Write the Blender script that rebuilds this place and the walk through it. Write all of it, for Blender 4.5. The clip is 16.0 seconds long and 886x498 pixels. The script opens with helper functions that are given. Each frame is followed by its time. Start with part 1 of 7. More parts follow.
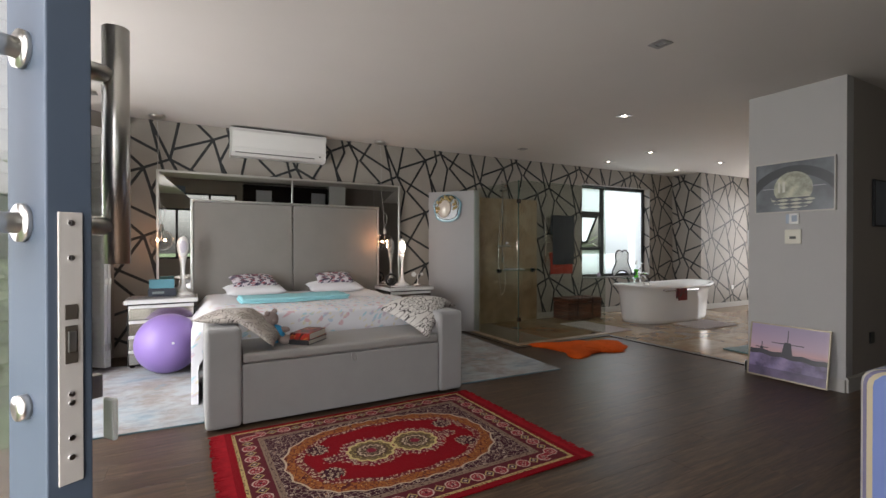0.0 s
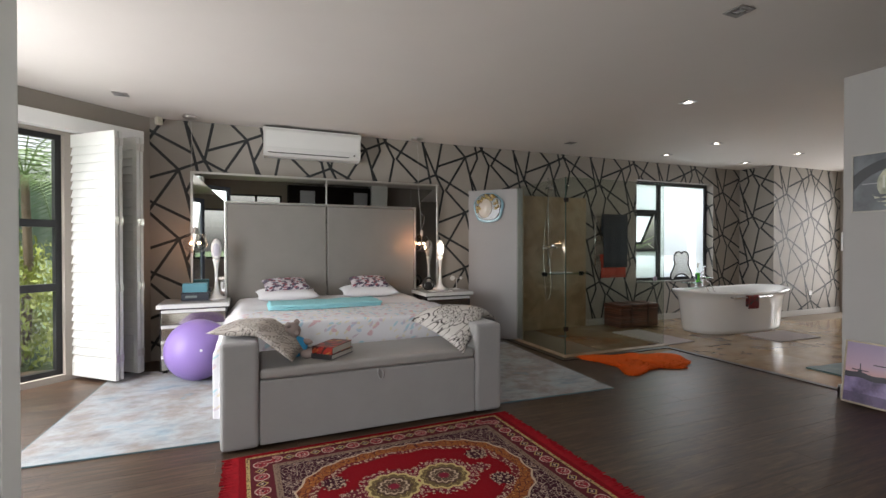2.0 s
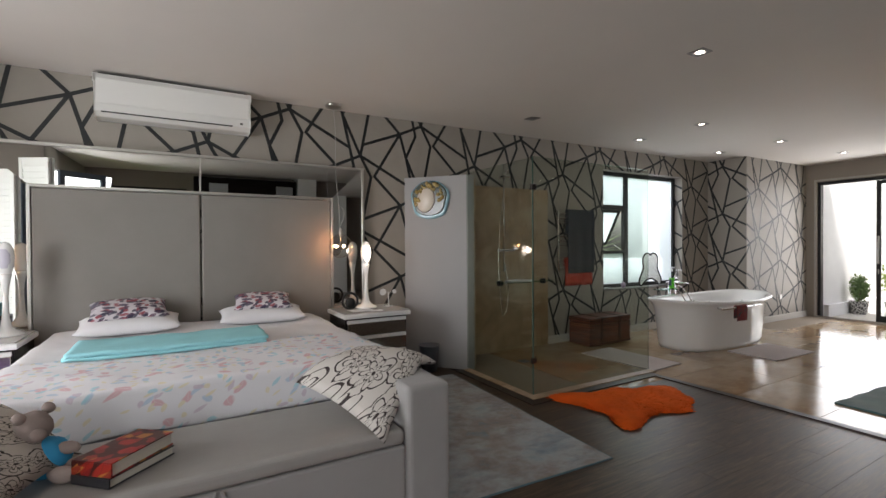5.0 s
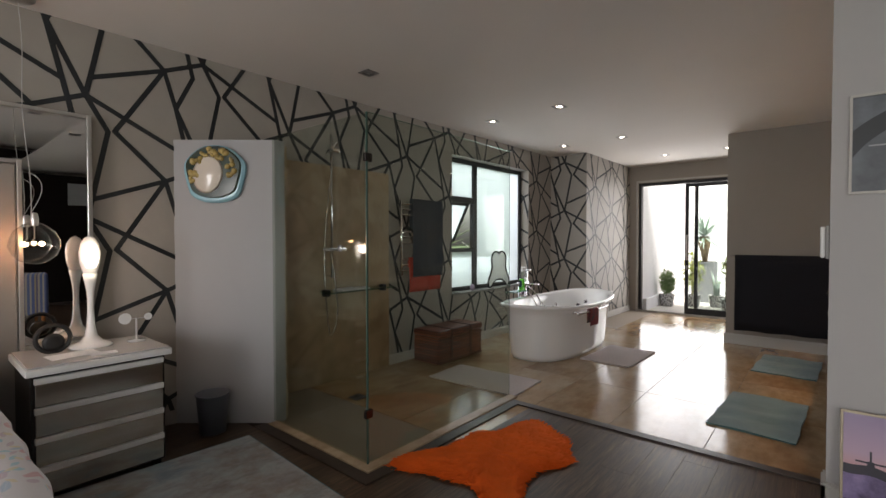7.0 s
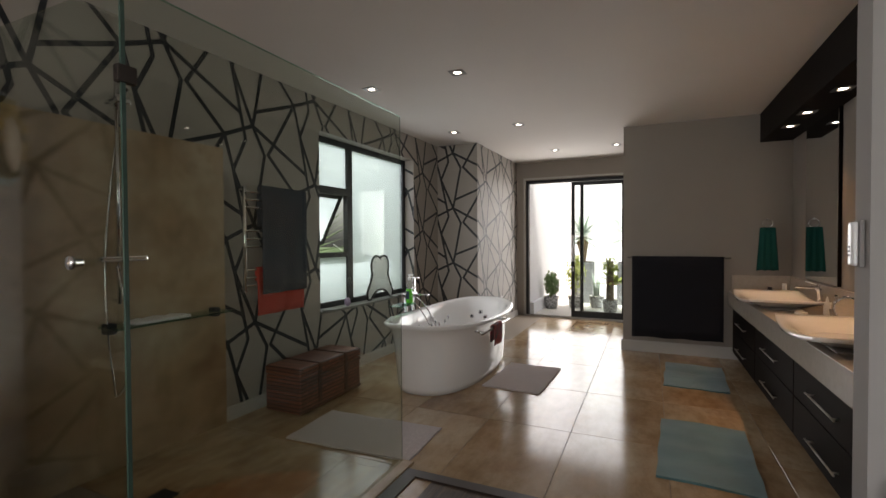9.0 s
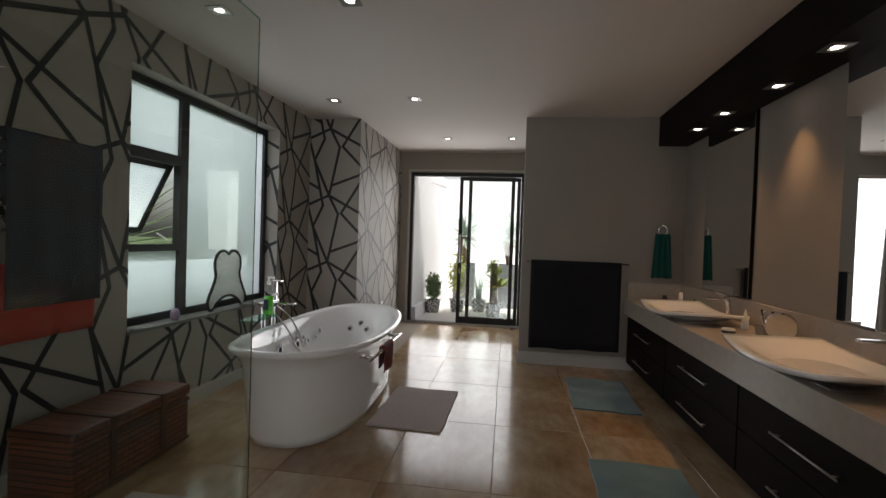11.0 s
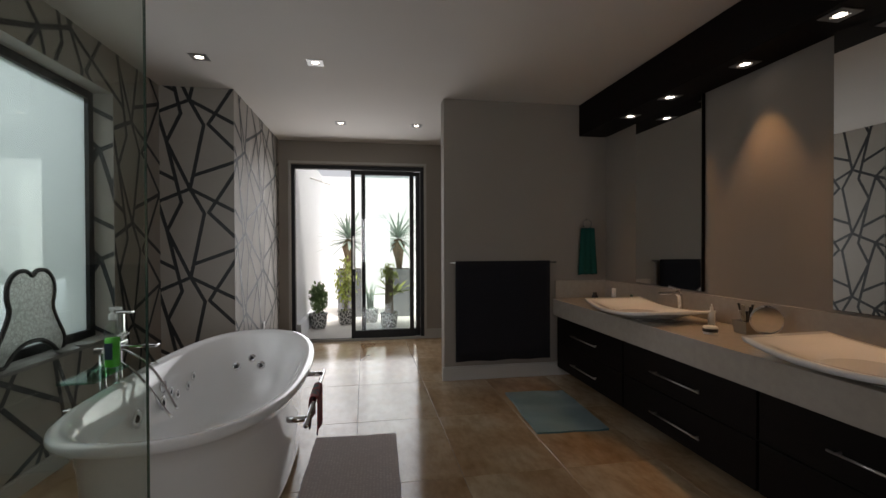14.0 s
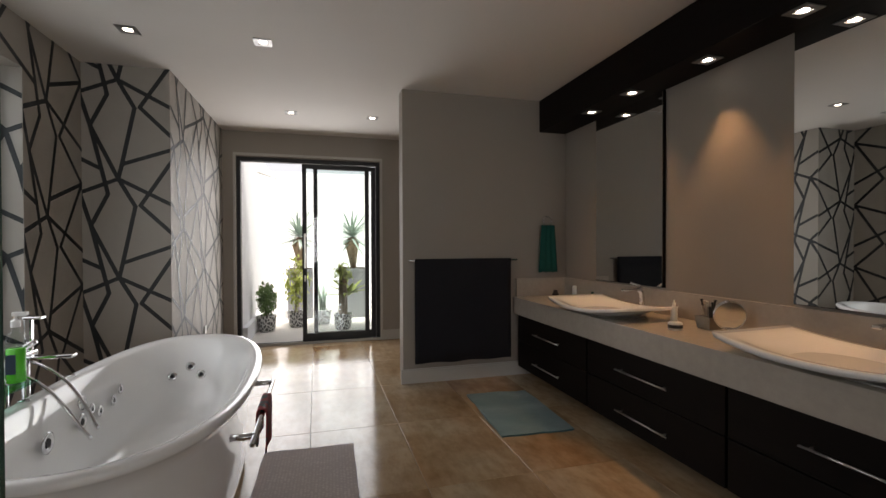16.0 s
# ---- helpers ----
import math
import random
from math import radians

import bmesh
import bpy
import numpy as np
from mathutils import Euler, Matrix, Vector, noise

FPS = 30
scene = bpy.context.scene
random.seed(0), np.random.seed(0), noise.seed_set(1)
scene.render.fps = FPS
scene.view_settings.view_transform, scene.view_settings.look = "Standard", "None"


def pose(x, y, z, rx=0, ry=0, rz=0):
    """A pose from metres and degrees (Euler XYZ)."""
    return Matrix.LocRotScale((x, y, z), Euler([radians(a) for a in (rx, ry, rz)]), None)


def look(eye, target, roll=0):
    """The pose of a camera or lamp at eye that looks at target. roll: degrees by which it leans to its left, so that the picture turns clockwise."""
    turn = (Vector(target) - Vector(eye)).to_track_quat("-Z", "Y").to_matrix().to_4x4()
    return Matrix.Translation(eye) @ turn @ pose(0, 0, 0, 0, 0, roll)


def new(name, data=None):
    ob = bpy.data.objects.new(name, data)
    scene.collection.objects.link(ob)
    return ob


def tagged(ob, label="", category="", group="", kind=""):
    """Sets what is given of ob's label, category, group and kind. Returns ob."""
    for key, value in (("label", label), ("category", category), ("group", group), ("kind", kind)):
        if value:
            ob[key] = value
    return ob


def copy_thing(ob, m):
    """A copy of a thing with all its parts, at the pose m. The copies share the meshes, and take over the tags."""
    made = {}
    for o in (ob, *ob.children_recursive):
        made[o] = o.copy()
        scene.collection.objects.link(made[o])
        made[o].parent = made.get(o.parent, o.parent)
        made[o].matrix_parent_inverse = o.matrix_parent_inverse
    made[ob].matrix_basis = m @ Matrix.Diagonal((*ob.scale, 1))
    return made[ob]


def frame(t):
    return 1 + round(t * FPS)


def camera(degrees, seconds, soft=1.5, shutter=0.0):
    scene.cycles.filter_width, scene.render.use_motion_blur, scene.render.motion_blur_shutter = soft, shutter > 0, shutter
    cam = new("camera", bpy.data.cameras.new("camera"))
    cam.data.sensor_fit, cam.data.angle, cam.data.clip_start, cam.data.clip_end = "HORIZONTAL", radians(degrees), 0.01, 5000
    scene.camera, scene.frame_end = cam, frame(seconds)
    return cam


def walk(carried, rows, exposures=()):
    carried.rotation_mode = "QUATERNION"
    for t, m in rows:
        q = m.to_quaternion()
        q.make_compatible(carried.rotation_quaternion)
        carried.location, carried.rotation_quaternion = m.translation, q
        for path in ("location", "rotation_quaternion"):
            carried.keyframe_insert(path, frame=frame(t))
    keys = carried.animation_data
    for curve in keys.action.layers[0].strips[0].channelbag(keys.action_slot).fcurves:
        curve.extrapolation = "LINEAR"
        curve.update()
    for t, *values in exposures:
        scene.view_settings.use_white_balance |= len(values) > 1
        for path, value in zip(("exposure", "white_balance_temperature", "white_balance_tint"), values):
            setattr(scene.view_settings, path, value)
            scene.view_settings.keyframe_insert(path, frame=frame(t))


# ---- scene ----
cam = camera(88.4, 16.0)
PATH = [
    (0, (0.627, 0.832, 1.238), (1.595, 2.582, 1.227), 0.0),
    (0.5, (0.687, 0.888, 1.248), (1.607, 2.664, 1.23), 0.0),
    (1, (0.754, 0.942, 1.264), (1.622, 2.744, 1.245), 0.0),
    (1.5, (0.803, 1.021, 1.274), (1.628, 2.842, 1.258), -0.0),
    (2, (0.865, 1.124, 1.294), (1.654, 2.962, 1.274), -0.0),
    (2.5, (0.949, 1.256, 1.307), (1.713, 3.104, 1.284), -0.0),
    (3, (1.051, 1.44, 1.308), (1.821, 3.285, 1.286), -0.1),
    (3.2, (1.102, 1.512, 1.305), (1.87, 3.359, 1.289), -0.1),
    (5.3, (1.709, 2.54, 1.328), (2.795, 4.219, 1.297), -0.2),
    (5.5, (1.798, 2.638, 1.338), (2.941, 4.279, 1.299), -0.1),
    (6, (2.025, 2.888, 1.332), (3.311, 4.418, 1.293), -0.2),
    (6.5, (2.258, 3.122, 1.346), (3.672, 4.535, 1.302), -0.0),
    (7, (2.481, 3.338, 1.333), (4.013, 4.623, 1.292), 0.0),
    (7.5, (2.724, 3.489, 1.348), (4.338, 4.669, 1.304), -0.1),
    (8, (2.961, 3.733, 1.364), (4.657, 4.792, 1.311), 0.1),
    (8.5, (3.205, 3.854, 1.331), (4.961, 4.81, 1.293), -0.2),
    (9, (3.410, 4.020, 1.340), (5.231, 4.846, 1.302), -0.3),
    (11.3, (4.366, 4.592, 1.321), (6.356, 4.791, 1.289), 0.8),
    (11.5, (4.43, 4.678, 1.323), (6.425, 4.826, 1.296), -0.2),
    (12, (4.599, 4.793, 1.306), (6.598, 4.819, 1.283), -0.2),
    (12.5, (4.747, 4.863, 1.305), (6.746, 4.796, 1.283), -0.1),
    (13, (4.881, 4.927, 1.306), (6.874, 4.765, 1.287), -0.1),
    (13.5, (4.985, 5.006, 1.302), (6.968, 4.748, 1.283), -0.1),
    (14, (5.058, 5.055, 1.3), (7.029, 4.717, 1.281), -0.2),
    (14.5, (5.112, 5.071, 1.297), (7.073, 4.676, 1.277), -0.2),
    (15, (5.165, 5.08, 1.295), (7.114, 4.632, 1.273), -0.2),
    (15.5, (5.199, 5.08, 1.285), (7.137, 4.584, 1.264), -0.2),
    (16, (5.239, 5.076, 1.274), (7.165, 4.537, 1.254), -0.2),
]
EXPOSURES = [(0, 1.27, 6750, 16), (3, 1.30, 6700, 15), (6, 1.25, 6750, 16), (9, 0.98, 7000, 17), (11.5, 0.4, 6700, 15), (13, 0.3, 6650, 15), (14.5, 0.3, 6700, 15), (16, 0.85, 6850, 16)]
walk(cam, [(t, look(eye, target, roll)) for t, eye, target, roll in PATH], EXPOSURES)

# ---- world, sun, large lights ----
def build_light():
    w = bpy.data.worlds.new("sky")
    scene.world = w
    w.use_nodes = True
    nt = w.node_tree
    bg = nt.nodes["Background"]
    sky = nt.nodes.new("ShaderNodeTexSky")
    sky.sky_type = "NISHITA"
    sky.sun_disc = False
    sky.sun_elevation = radians(64)
    sky.sun_rotation = radians(-105)
    sky.air_density = 1.0
    sky.dust_density = 4.0
    hsv = nt.nodes.new("ShaderNodeHueSaturation")
    hsv.inputs["Saturation"].default_value = 0.25
    nt.links.new(sky.outputs[0], hsv.inputs["Color"])
    nt.links.new(hsv.outputs[0], bg.inputs[0])
    bg.inputs[1].default_value = SKY
    sun = new("sun", bpy.data.lights.new("sun", "SUN"))
    sun.data.energy = SUN
    sun.data.angle = radians(12)
    sun.data.color = (1, 0.97, 0.92)
    d = Vector((math.sin(radians(-105)) * math.cos(radians(64)), math.cos(radians(-105)) * math.cos(radians(64)), math.sin(radians(64))))
    sun.matrix_world = look(d * 30, (0, 0, 0))


def area(name, eye, target, w, h, power, color=(1, 1, 1)):
    ob = new(name, bpy.data.lights.new(name, "AREA"))
    ob.data.shape = "RECTANGLE"
    ob.data.size, ob.data.size_y = w, h
    ob.data.energy = power
    ob.data.color = color
    ob.matrix_world = look(eye, target)
    return ob


SKY, SUN = 0.15, 4.5
build_light()
DAY = (0.93, 0.97, 1.0)
area("daylight_garden_door", (11.25, 5.15, 1.3), (5, 5.2, 0.9), 1.6, 2.1, 16, DAY)
area("daylight_bath_window", (7.65, 6.74, 1.5), (7.6, 4.9, 0.3), 1.5, 1.6, 4, DAY)
area("daylight_bay_window", (-1.05, 6.05, 1.35), (2.4, 3.2, 0.5), 1.0, 2.0, 3, DAY)
area("daylight_bay_window_2", (-1.6, 4.6, 1.35), (3, 4.6, 0.5), 1.2, 2.1, 43, DAY)
area("daylight_entrance", (-0.12, 0.8, 1.35), (3.0, 3.0, 0.7), 1.6, 2.0, 22, DAY)
# unseen fill lamp hung outdoors, added to make the frosted panes brighter
area("added_fill_over_frosted_window", (7.8, 8.2, 3.0), (7.8, 7.0, 1.4), 2.4, 0.8, 13, DAY)

# ---- materials ----
MATS = {}


def nodes(name):
    m = bpy.data.materials.new(name)
    m.use_nodes = True
    return m, m.node_tree, m.node_tree.nodes["Principled BSDF"]


def obj_coord(nt, scale=(1, 1, 1), rot=(0, 0, 0)):
    tc = nt.nodes.new("ShaderNodeTexCoord")
    mp = nt.nodes.new("ShaderNodeMapping")
    mp.inputs["Scale"].default_value = scale
    mp.inputs["Rotation"].default_value = rot
    nt.links.new(tc.outputs["Object"], mp.inputs[0])
    return mp.outputs[0]


def piece_coord(nt, scale=(1, 1, 1)):
    """Coordinates that differ from piece to piece."""
    tc = nt.nodes.new("ShaderNodeTexCoord")
    oi = nt.nodes.new("ShaderNodeObjectInfo")
    sc = nt.nodes.new("ShaderNodeVectorMath")
    sc.operation = "MULTIPLY_ADD"
    sc.inputs[1].default_value = (37.0, 91.0, 17.0)
    nt.links.new(oi.outputs["Random"], sc.inputs[0])
    nt.links.new(tc.outputs["Object"], sc.inputs[2])
    mp = nt.nodes.new("ShaderNodeMapping")
    mp.inputs["Scale"].default_value = scale
    nt.links.new(sc.outputs[0], mp.inputs[0])
    return mp.outputs[0], oi.outputs["Random"]


def noise_tex(nt, vec, scale, detail=4, rough=0.6):
    n = nt.nodes.new("ShaderNodeTexNoise")
    n.inputs["Scale"].default_value = scale
    n.inputs["Detail"].default_value = detail
    n.inputs["Roughness"].default_value = rough
    nt.links.new(vec, n.inputs["Vector"])
    return n.outputs["Fac"]


def ramp(nt, fac, stops):
    r = nt.nodes.new("ShaderNodeValToRGB")
    el = r.color_ramp.elements
    while len(el) < len(stops):
        el.new(0.5)
    for e, (p, c) in zip(el, stops):
        e.position = p
        e.color = (*c, 1)
    nt.links.new(fac, r.inputs[0])
    return r.outputs[0]


def mixc(nt, fac, a, b, mode="MIX"):
    m = nt.nodes.new("ShaderNodeMix")
    m.data_type = "RGBA"
    m.blend_type = mode
    for key, v in (("Factor", fac), ("A", a), ("B", b)):
        sock = [s for s in m.inputs if s.name == key and (s.type == "VALUE" if key == "Factor" else s.type == "RGBA")][0]
        if isinstance(v, (int, float)):
            sock.default_value = v
        elif isinstance(v, tuple):
            sock.default_value = (*v, 1)
        else:
            nt.links.new(v, sock)
    return [s for s in m.outputs if s.type == "RGBA"][0]


def bump(nt, bsdf, height, strength, dist=0.01):
    b = nt.nodes.new("ShaderNodeBump")
    b.inputs["Strength"].default_value = strength
    b.inputs["Distance"].default_value = dist
    nt.links.new(height, b.inputs["Height"])
    nt.links.new(b.outputs[0], bsdf.inputs["Normal"])


def mat(name, color, rough=0.5, metal=0.0, vary=0.08, scale=6.0, bmp=0.0, bscale=80.0, emit=0.0, spec=None, trans=0.0, coat=0.0, sheen=0.0, stretch=(1, 1, 1)):
    """A painted, moulded or woven surface with two scales of unevenness."""
    if name in MATS:
        return MATS[name]
    m, nt, b = nodes(name)
    v = obj_coord(nt, stretch)
    if vary > 0:
        big = noise_tex(nt, v, scale, 3)
        fine = noise_tex(nt, v, scale * 14, 2)
        lo = tuple(max(0, c * (1 - vary)) for c in color)
        hi = tuple(min(1, c * (1 + vary)) for c in color)
        c1 = ramp(nt, big, [(0.3, lo), (0.7, hi)])
        c2 = mixc(nt, fine, lo, hi)
        nt.links.new(mixc(nt, 0.35, c1, c2), b.inputs["Base Color"])
    else:
        b.inputs["Base Color"].default_value = (*color, 1)
    b.inputs["Roughness"].default_value = rough
    b.inputs["Metallic"].default_value = metal
    if spec is not None:
        b.inputs["Specular IOR Level"].default_value = spec
    if trans:
        b.inputs["Transmission Weight"].default_value = trans
    if coat:
        b.inputs["Coat Weight"].default_value = coat
    if sheen:
        b.inputs["Sheen Weight"].default_value = sheen
    if emit:
        b.inputs["Emission Color"].default_value = (*color, 1)
        b.inputs["Emission Strength"].default_value = emit
    if bmp:
        bump(nt, b, noise_tex(nt, v, bscale, 3), bmp, 0.004)
    MATS[name] = m
    return m


PLASTER = mat("plaster_taupe", (0.30, 0.268, 0.236), 0.8, vary=0.03, scale=2, bmp=0.08, bscale=120)
PLASTER_L = mat("plaster_pale", (0.44, 0.43, 0.42), 0.75, vary=0.03, scale=2, bmp=0.08, bscale=120)
CEILING = mat("ceiling_white", (0.66, 0.62, 0.58), 0.85, vary=0.02, scale=1.5)
BLACK_FRAME = mat("charcoal_aluminium", (0.008, 0.009, 0.011), 0.5, metal=0.0, vary=0.1)
WHITE = mat("white_paint", (0.75, 0.75, 0.73), 0.45, vary=0.02)
GREY_FAB = mat("grey_upholstery", (0.30, 0.295, 0.29), 0.85, vary=0.05, scale=5, bmp=0.25, bscale=500, sheen=0.2)
# headboard: the bench's grey upholstery in a darker, slightly warmer tone
HEAD_FAB = mat("taupe_grey_upholstery", (0.235, 0.222, 0.205), 0.85, vary=0.05, scale=4, bmp=0.25, bscale=500, sheen=0.15)
CHROME = mat("chrome", (0.75, 0.75, 0.76), 0.12, metal=1.0, vary=0)
BRUSHED = mat("brushed_steel", (0.62, 0.60, 0.57), 0.28, metal=1.0, vary=0.06, scale=30, stretch=(1, 1, 0.05))
CERAMIC = mat("white_ceramic", (0.82, 0.82, 0.81), 0.08, vary=0.01, coat=0.5)
BLACK_WOOD = mat("dark_espresso_wood", (0.007, 0.0045, 0.0035), 0.6, spec=0.12, vary=0.3, scale=3, stretch=(1, 1, 8))
COUNTER = mat("stone_counter", (0.43, 0.385, 0.335), 0.22, vary=0.08, scale=25)
BLUE_DOOR = mat("blue_grey_powder_coat", (0.060, 0.080, 0.110), 0.45, vary=0.05, bmp=0.1, bscale=900)


def glass_mat(name, color=(0.95, 0.98, 0.97), rough=0.0, mirror=0.06):
    if name in MATS:
        return MATS[name]
    m, nt, b = nodes(name)
    nt.nodes.remove(b)
    out = nt.nodes["Material Output"]
    t = nt.nodes.new("ShaderNodeBsdfTransparent")
    t.inputs[0].default_value = (*color, 1)
    g = nt.nodes.new("ShaderNodeBsdfGlossy")
    g.inputs["Roughness"].default_value = rough
    lw = nt.nodes.new("ShaderNodeLayerWeight")
    lw.inputs[0].default_value = 0.5
    pw_ = nt.nodes.new("ShaderNodeMath")
    pw_.operation = "POWER"
    pw_.inputs[1].default_value = 4.0
    nt.links.new(lw.outputs["Facing"], pw_.inputs[0])
    fr = nt.nodes.new("ShaderNodeMath")
    fr.operation = "MULTIPLY_ADD"
    fr.inputs[1].default_value = 0.85
    fr.inputs[2].default_value = 0.03
    nt.links.new(pw_.outputs[0], fr.inputs[0])
    mx = nt.nodes.new("ShaderNodeMixShader")
    nt.links.new(fr.outputs[0], mx.inputs[0])
    nt.links.new(t.outputs[0], mx.inputs[1])
    nt.links.new(g.outputs[0], mx.inputs[2])
    nt.links.new(mx.outputs[0], out.inputs[0])
    MATS[name] = m
    return m


GLASS = glass_mat("clear_glass")
SHOWER_GLASS = glass_mat("shower_glass", (0.86, 0.90, 0.86))


def mirror_mat():
    m, nt, b = nodes("mirror_silver")
    b.inputs["Base Color"].default_value = (0.82, 0.83, 0.82, 1)
    b.inputs["Metallic"].default_value = 1
    b.inputs["Roughness"].default_value = 0.01
    return m


MIRROR = mirror_mat()


def wood_floor():
    m, nt, b = nodes("grey_brown_plank")
    v, rnd = piece_coord(nt, (1.5, 20, 1))
    grain = noise_tex(nt, v, 2.2, 8, 0.68)
    v2, _ = piece_coord(nt, (1.2, 4, 1))
    cloud = noise_tex(nt, v2, 2.0, 3, 0.5)
    base = ramp(nt, grain, [(0.3, (0.022, 0.014, 0.009)), (0.5, (0.092, 0.056, 0.035)), (0.72, (0.205, 0.135, 0.087))])
    tone = ramp(nt, rnd, [(0.0, (0.88, 0.88, 0.88)), (1.0, (1.0, 0.99, 0.97))])
    col = mixc(nt, 1.0, base, tone, "MULTIPLY")
    col = mixc(nt, 0.5, col, ramp(nt, cloud, [(0.3, (0.5, 0.48, 0.46)), (0.7, (1, 1, 1))]), "MULTIPLY")
    v3, _ = piece_coord(nt, (3.0, 60, 1))
    streak = noise_tex(nt, v3, 2.6, 5, 0.7)
    col = mixc(nt, 0.8, col, ramp(nt, streak, [(0.38, (0.45, 0.42, 0.40)), (0.55, (1, 1, 1)), (0.7, (1.0, 1.0, 1.0))]), "MULTIPLY")
    nt.links.new(col, b.inputs["Base Color"])
    nt.links.new(ramp(nt, grain, [(0.3, (0.34, 0.34, 0.34)), (0.8, (0.48, 0.48, 0.48))]), b.inputs["Roughness"])
    bump(nt, b, grain, 0.25, 0.003)
    return m


def travertine(name, dark=1.0, rough=0.10, warm=1.0):
    m, nt, b = nodes(name)
    v, rnd = piece_coord(nt)
    n1 = noise_tex(nt, v, 1.5, 5, 0.55)
    v2, _ = piece_coord(nt, (1, 2.2, 1))
    n2 = noise_tex(nt, v2, 7, 6, 0.65)
    k = dark
    c = ramp(nt, n1, [(0.3, (0.30 * k, 0.175 * k, 0.085 * k)), (0.48, (0.43 * k, 0.30 * k, 0.18 * k)), (0.7, (0.56 * k, 0.46 * k, 0.33 * k))])
    c2 = ramp(nt, n2, [(0.35, (0.70, 0.66, 0.60)), (0.6, (1, 1, 1))])
    col = mixc(nt, 0.75, c, c2, "MULTIPLY")
    tone = ramp(nt, rnd, [(0.0, (0.86, 0.84, 0.80)), (1.0, (1.0, 1.0, 1.0))])
    col = mixc(nt, 1.0, col, tone, "MULTIPLY")
    nt.links.new(col, b.inputs["Base Color"])
    nt.links.new(ramp(nt, n2, [(0.2, (rough * 1.9,) * 3), (0.7, (rough,) * 3)]), b.inputs["Roughness"])
    b.inputs["Specular IOR Level"].default_value = 0.7
    return m


WOOD = wood_floor()
TRAV = travertine("travertine_floor_tile")
TRAV_W = travertine("travertine_slab", 0.98, 0.3)


class Fx:
    """Arithmetic on shader values."""

    def __init__(self, nt, s):
        self.nt, self.s = nt, s

    def op(self, kind, *others):
        n = self.nt.nodes.new("ShaderNodeMath")
        n.operation = kind
        for k, o in enumerate((self, *others)):
            if isinstance(o, Fx):
                self.nt.links.new(o.s, n.inputs[k])
            else:
                n.inputs[k].default_value = o
        return Fx(self.nt, n.outputs[0])

    def __add__(self, o): return self.op("ADD", o)
    def __sub__(self, o): return self.op("SUBTRACT", o)
    def __mul__(self, o): return self.op("MULTIPLY", o)
    def lt(self, o): return self.op("LESS_THAN", o)
    def gt(self, o): return self.op("GREATER_THAN", o)
    def abs(self): return self.op("ABSOLUTE")
    def min(self, o): return self.op("MINIMUM", o)
    def max(self, o): return self.op("MAXIMUM", o)
    def sin(self): return self.op("SINE")


# ---- mesh helpers ----
def obj_from_bm(name, bm, material=None, smooth=False):
    me = bpy.data.meshes.new(name)
    bm.normal_update()
    bm.to_mesh(me)
    bm.free()
    if smooth:
        me.shade_smooth()
    if material is not None:
        me.materials.append(material)
    return new(name, me)


def part(name, bm, material, parent, label="", smooth=False, kind=""):
    ob = obj_from_bm(name, bm, material, smooth)
    ob.parent = parent
    return tagged(ob, label, kind=kind)


def thing(name, label, category, at=(0, 0, 0), rz=0, group=""):
    e = new(name)
    e.empty_display_size = 0.1
    e.matrix_basis = pose(*at, 0, 0, rz)
    return tagged(e, label, category, group)


def box(x0, y0, z0, x1, y1, z1, bevel=0.0, seg=2, bm=None):
    own = bmesh.new()
    bmesh.ops.create_cube(own, size=1)
    for v in own.verts:
        v.co = Vector(((x0 + x1) / 2 + v.co.x * (x1 - x0), (y0 + y1) / 2 + v.co.y * (y1 - y0), (z0 + z1) / 2 + v.co.z * (z1 - z0)))
    if bevel:
        bmesh.ops.bevel(own, geom=own.edges[:], offset=bevel, segments=seg, affect="EDGES", profile=0.5)
    if bm is None:
        return own
    return join(bm, own)


def join(bm, other, m=None):
    me = bpy.data.meshes.new("joint")
    if m is not None:
        other.transform(m)
    other.to_mesh(me)
    other.free()
    bm.from_mesh(me)
    bpy.data.meshes.remove(me)
    return bm


def turned(profile, seg=32, cap=True):
    """A body of revolution round z from (radius, height) pairs."""
    bm = bmesh.new()
    rings = []
    for r, z in profile:
        if r < 1e-5:
            rings.append([bm.verts.new((0, 0, z))])
        else:
            rings.append([bm.verts.new((r * math.cos(2 * math.pi * k / seg), r * math.sin(2 * math.pi * k / seg), z)) for k in range(seg)])
    for a, b in zip(rings, rings[1:]):
        for k in range(seg):
            q = (k + 1) % seg
            if len(a) == 1 and len(b) == 1:
                continue
            if len(a) == 1:
                bm.faces.new((a[0], b[q], b[k]))
            elif len(b) == 1:
                bm.faces.new((a[k], a[q], b[0]))
            else:
                bm.faces.new((a[k], a[q], b[q], b[k]))
    if cap:
        for ring, flip in ((rings[0], True), (rings[-1], False)):
            if len(ring) > 2:
                bm.faces.new(ring[::-1] if flip else ring)
    bmesh.ops.recalc_face_normals(bm, faces=bm.faces)
    return bm


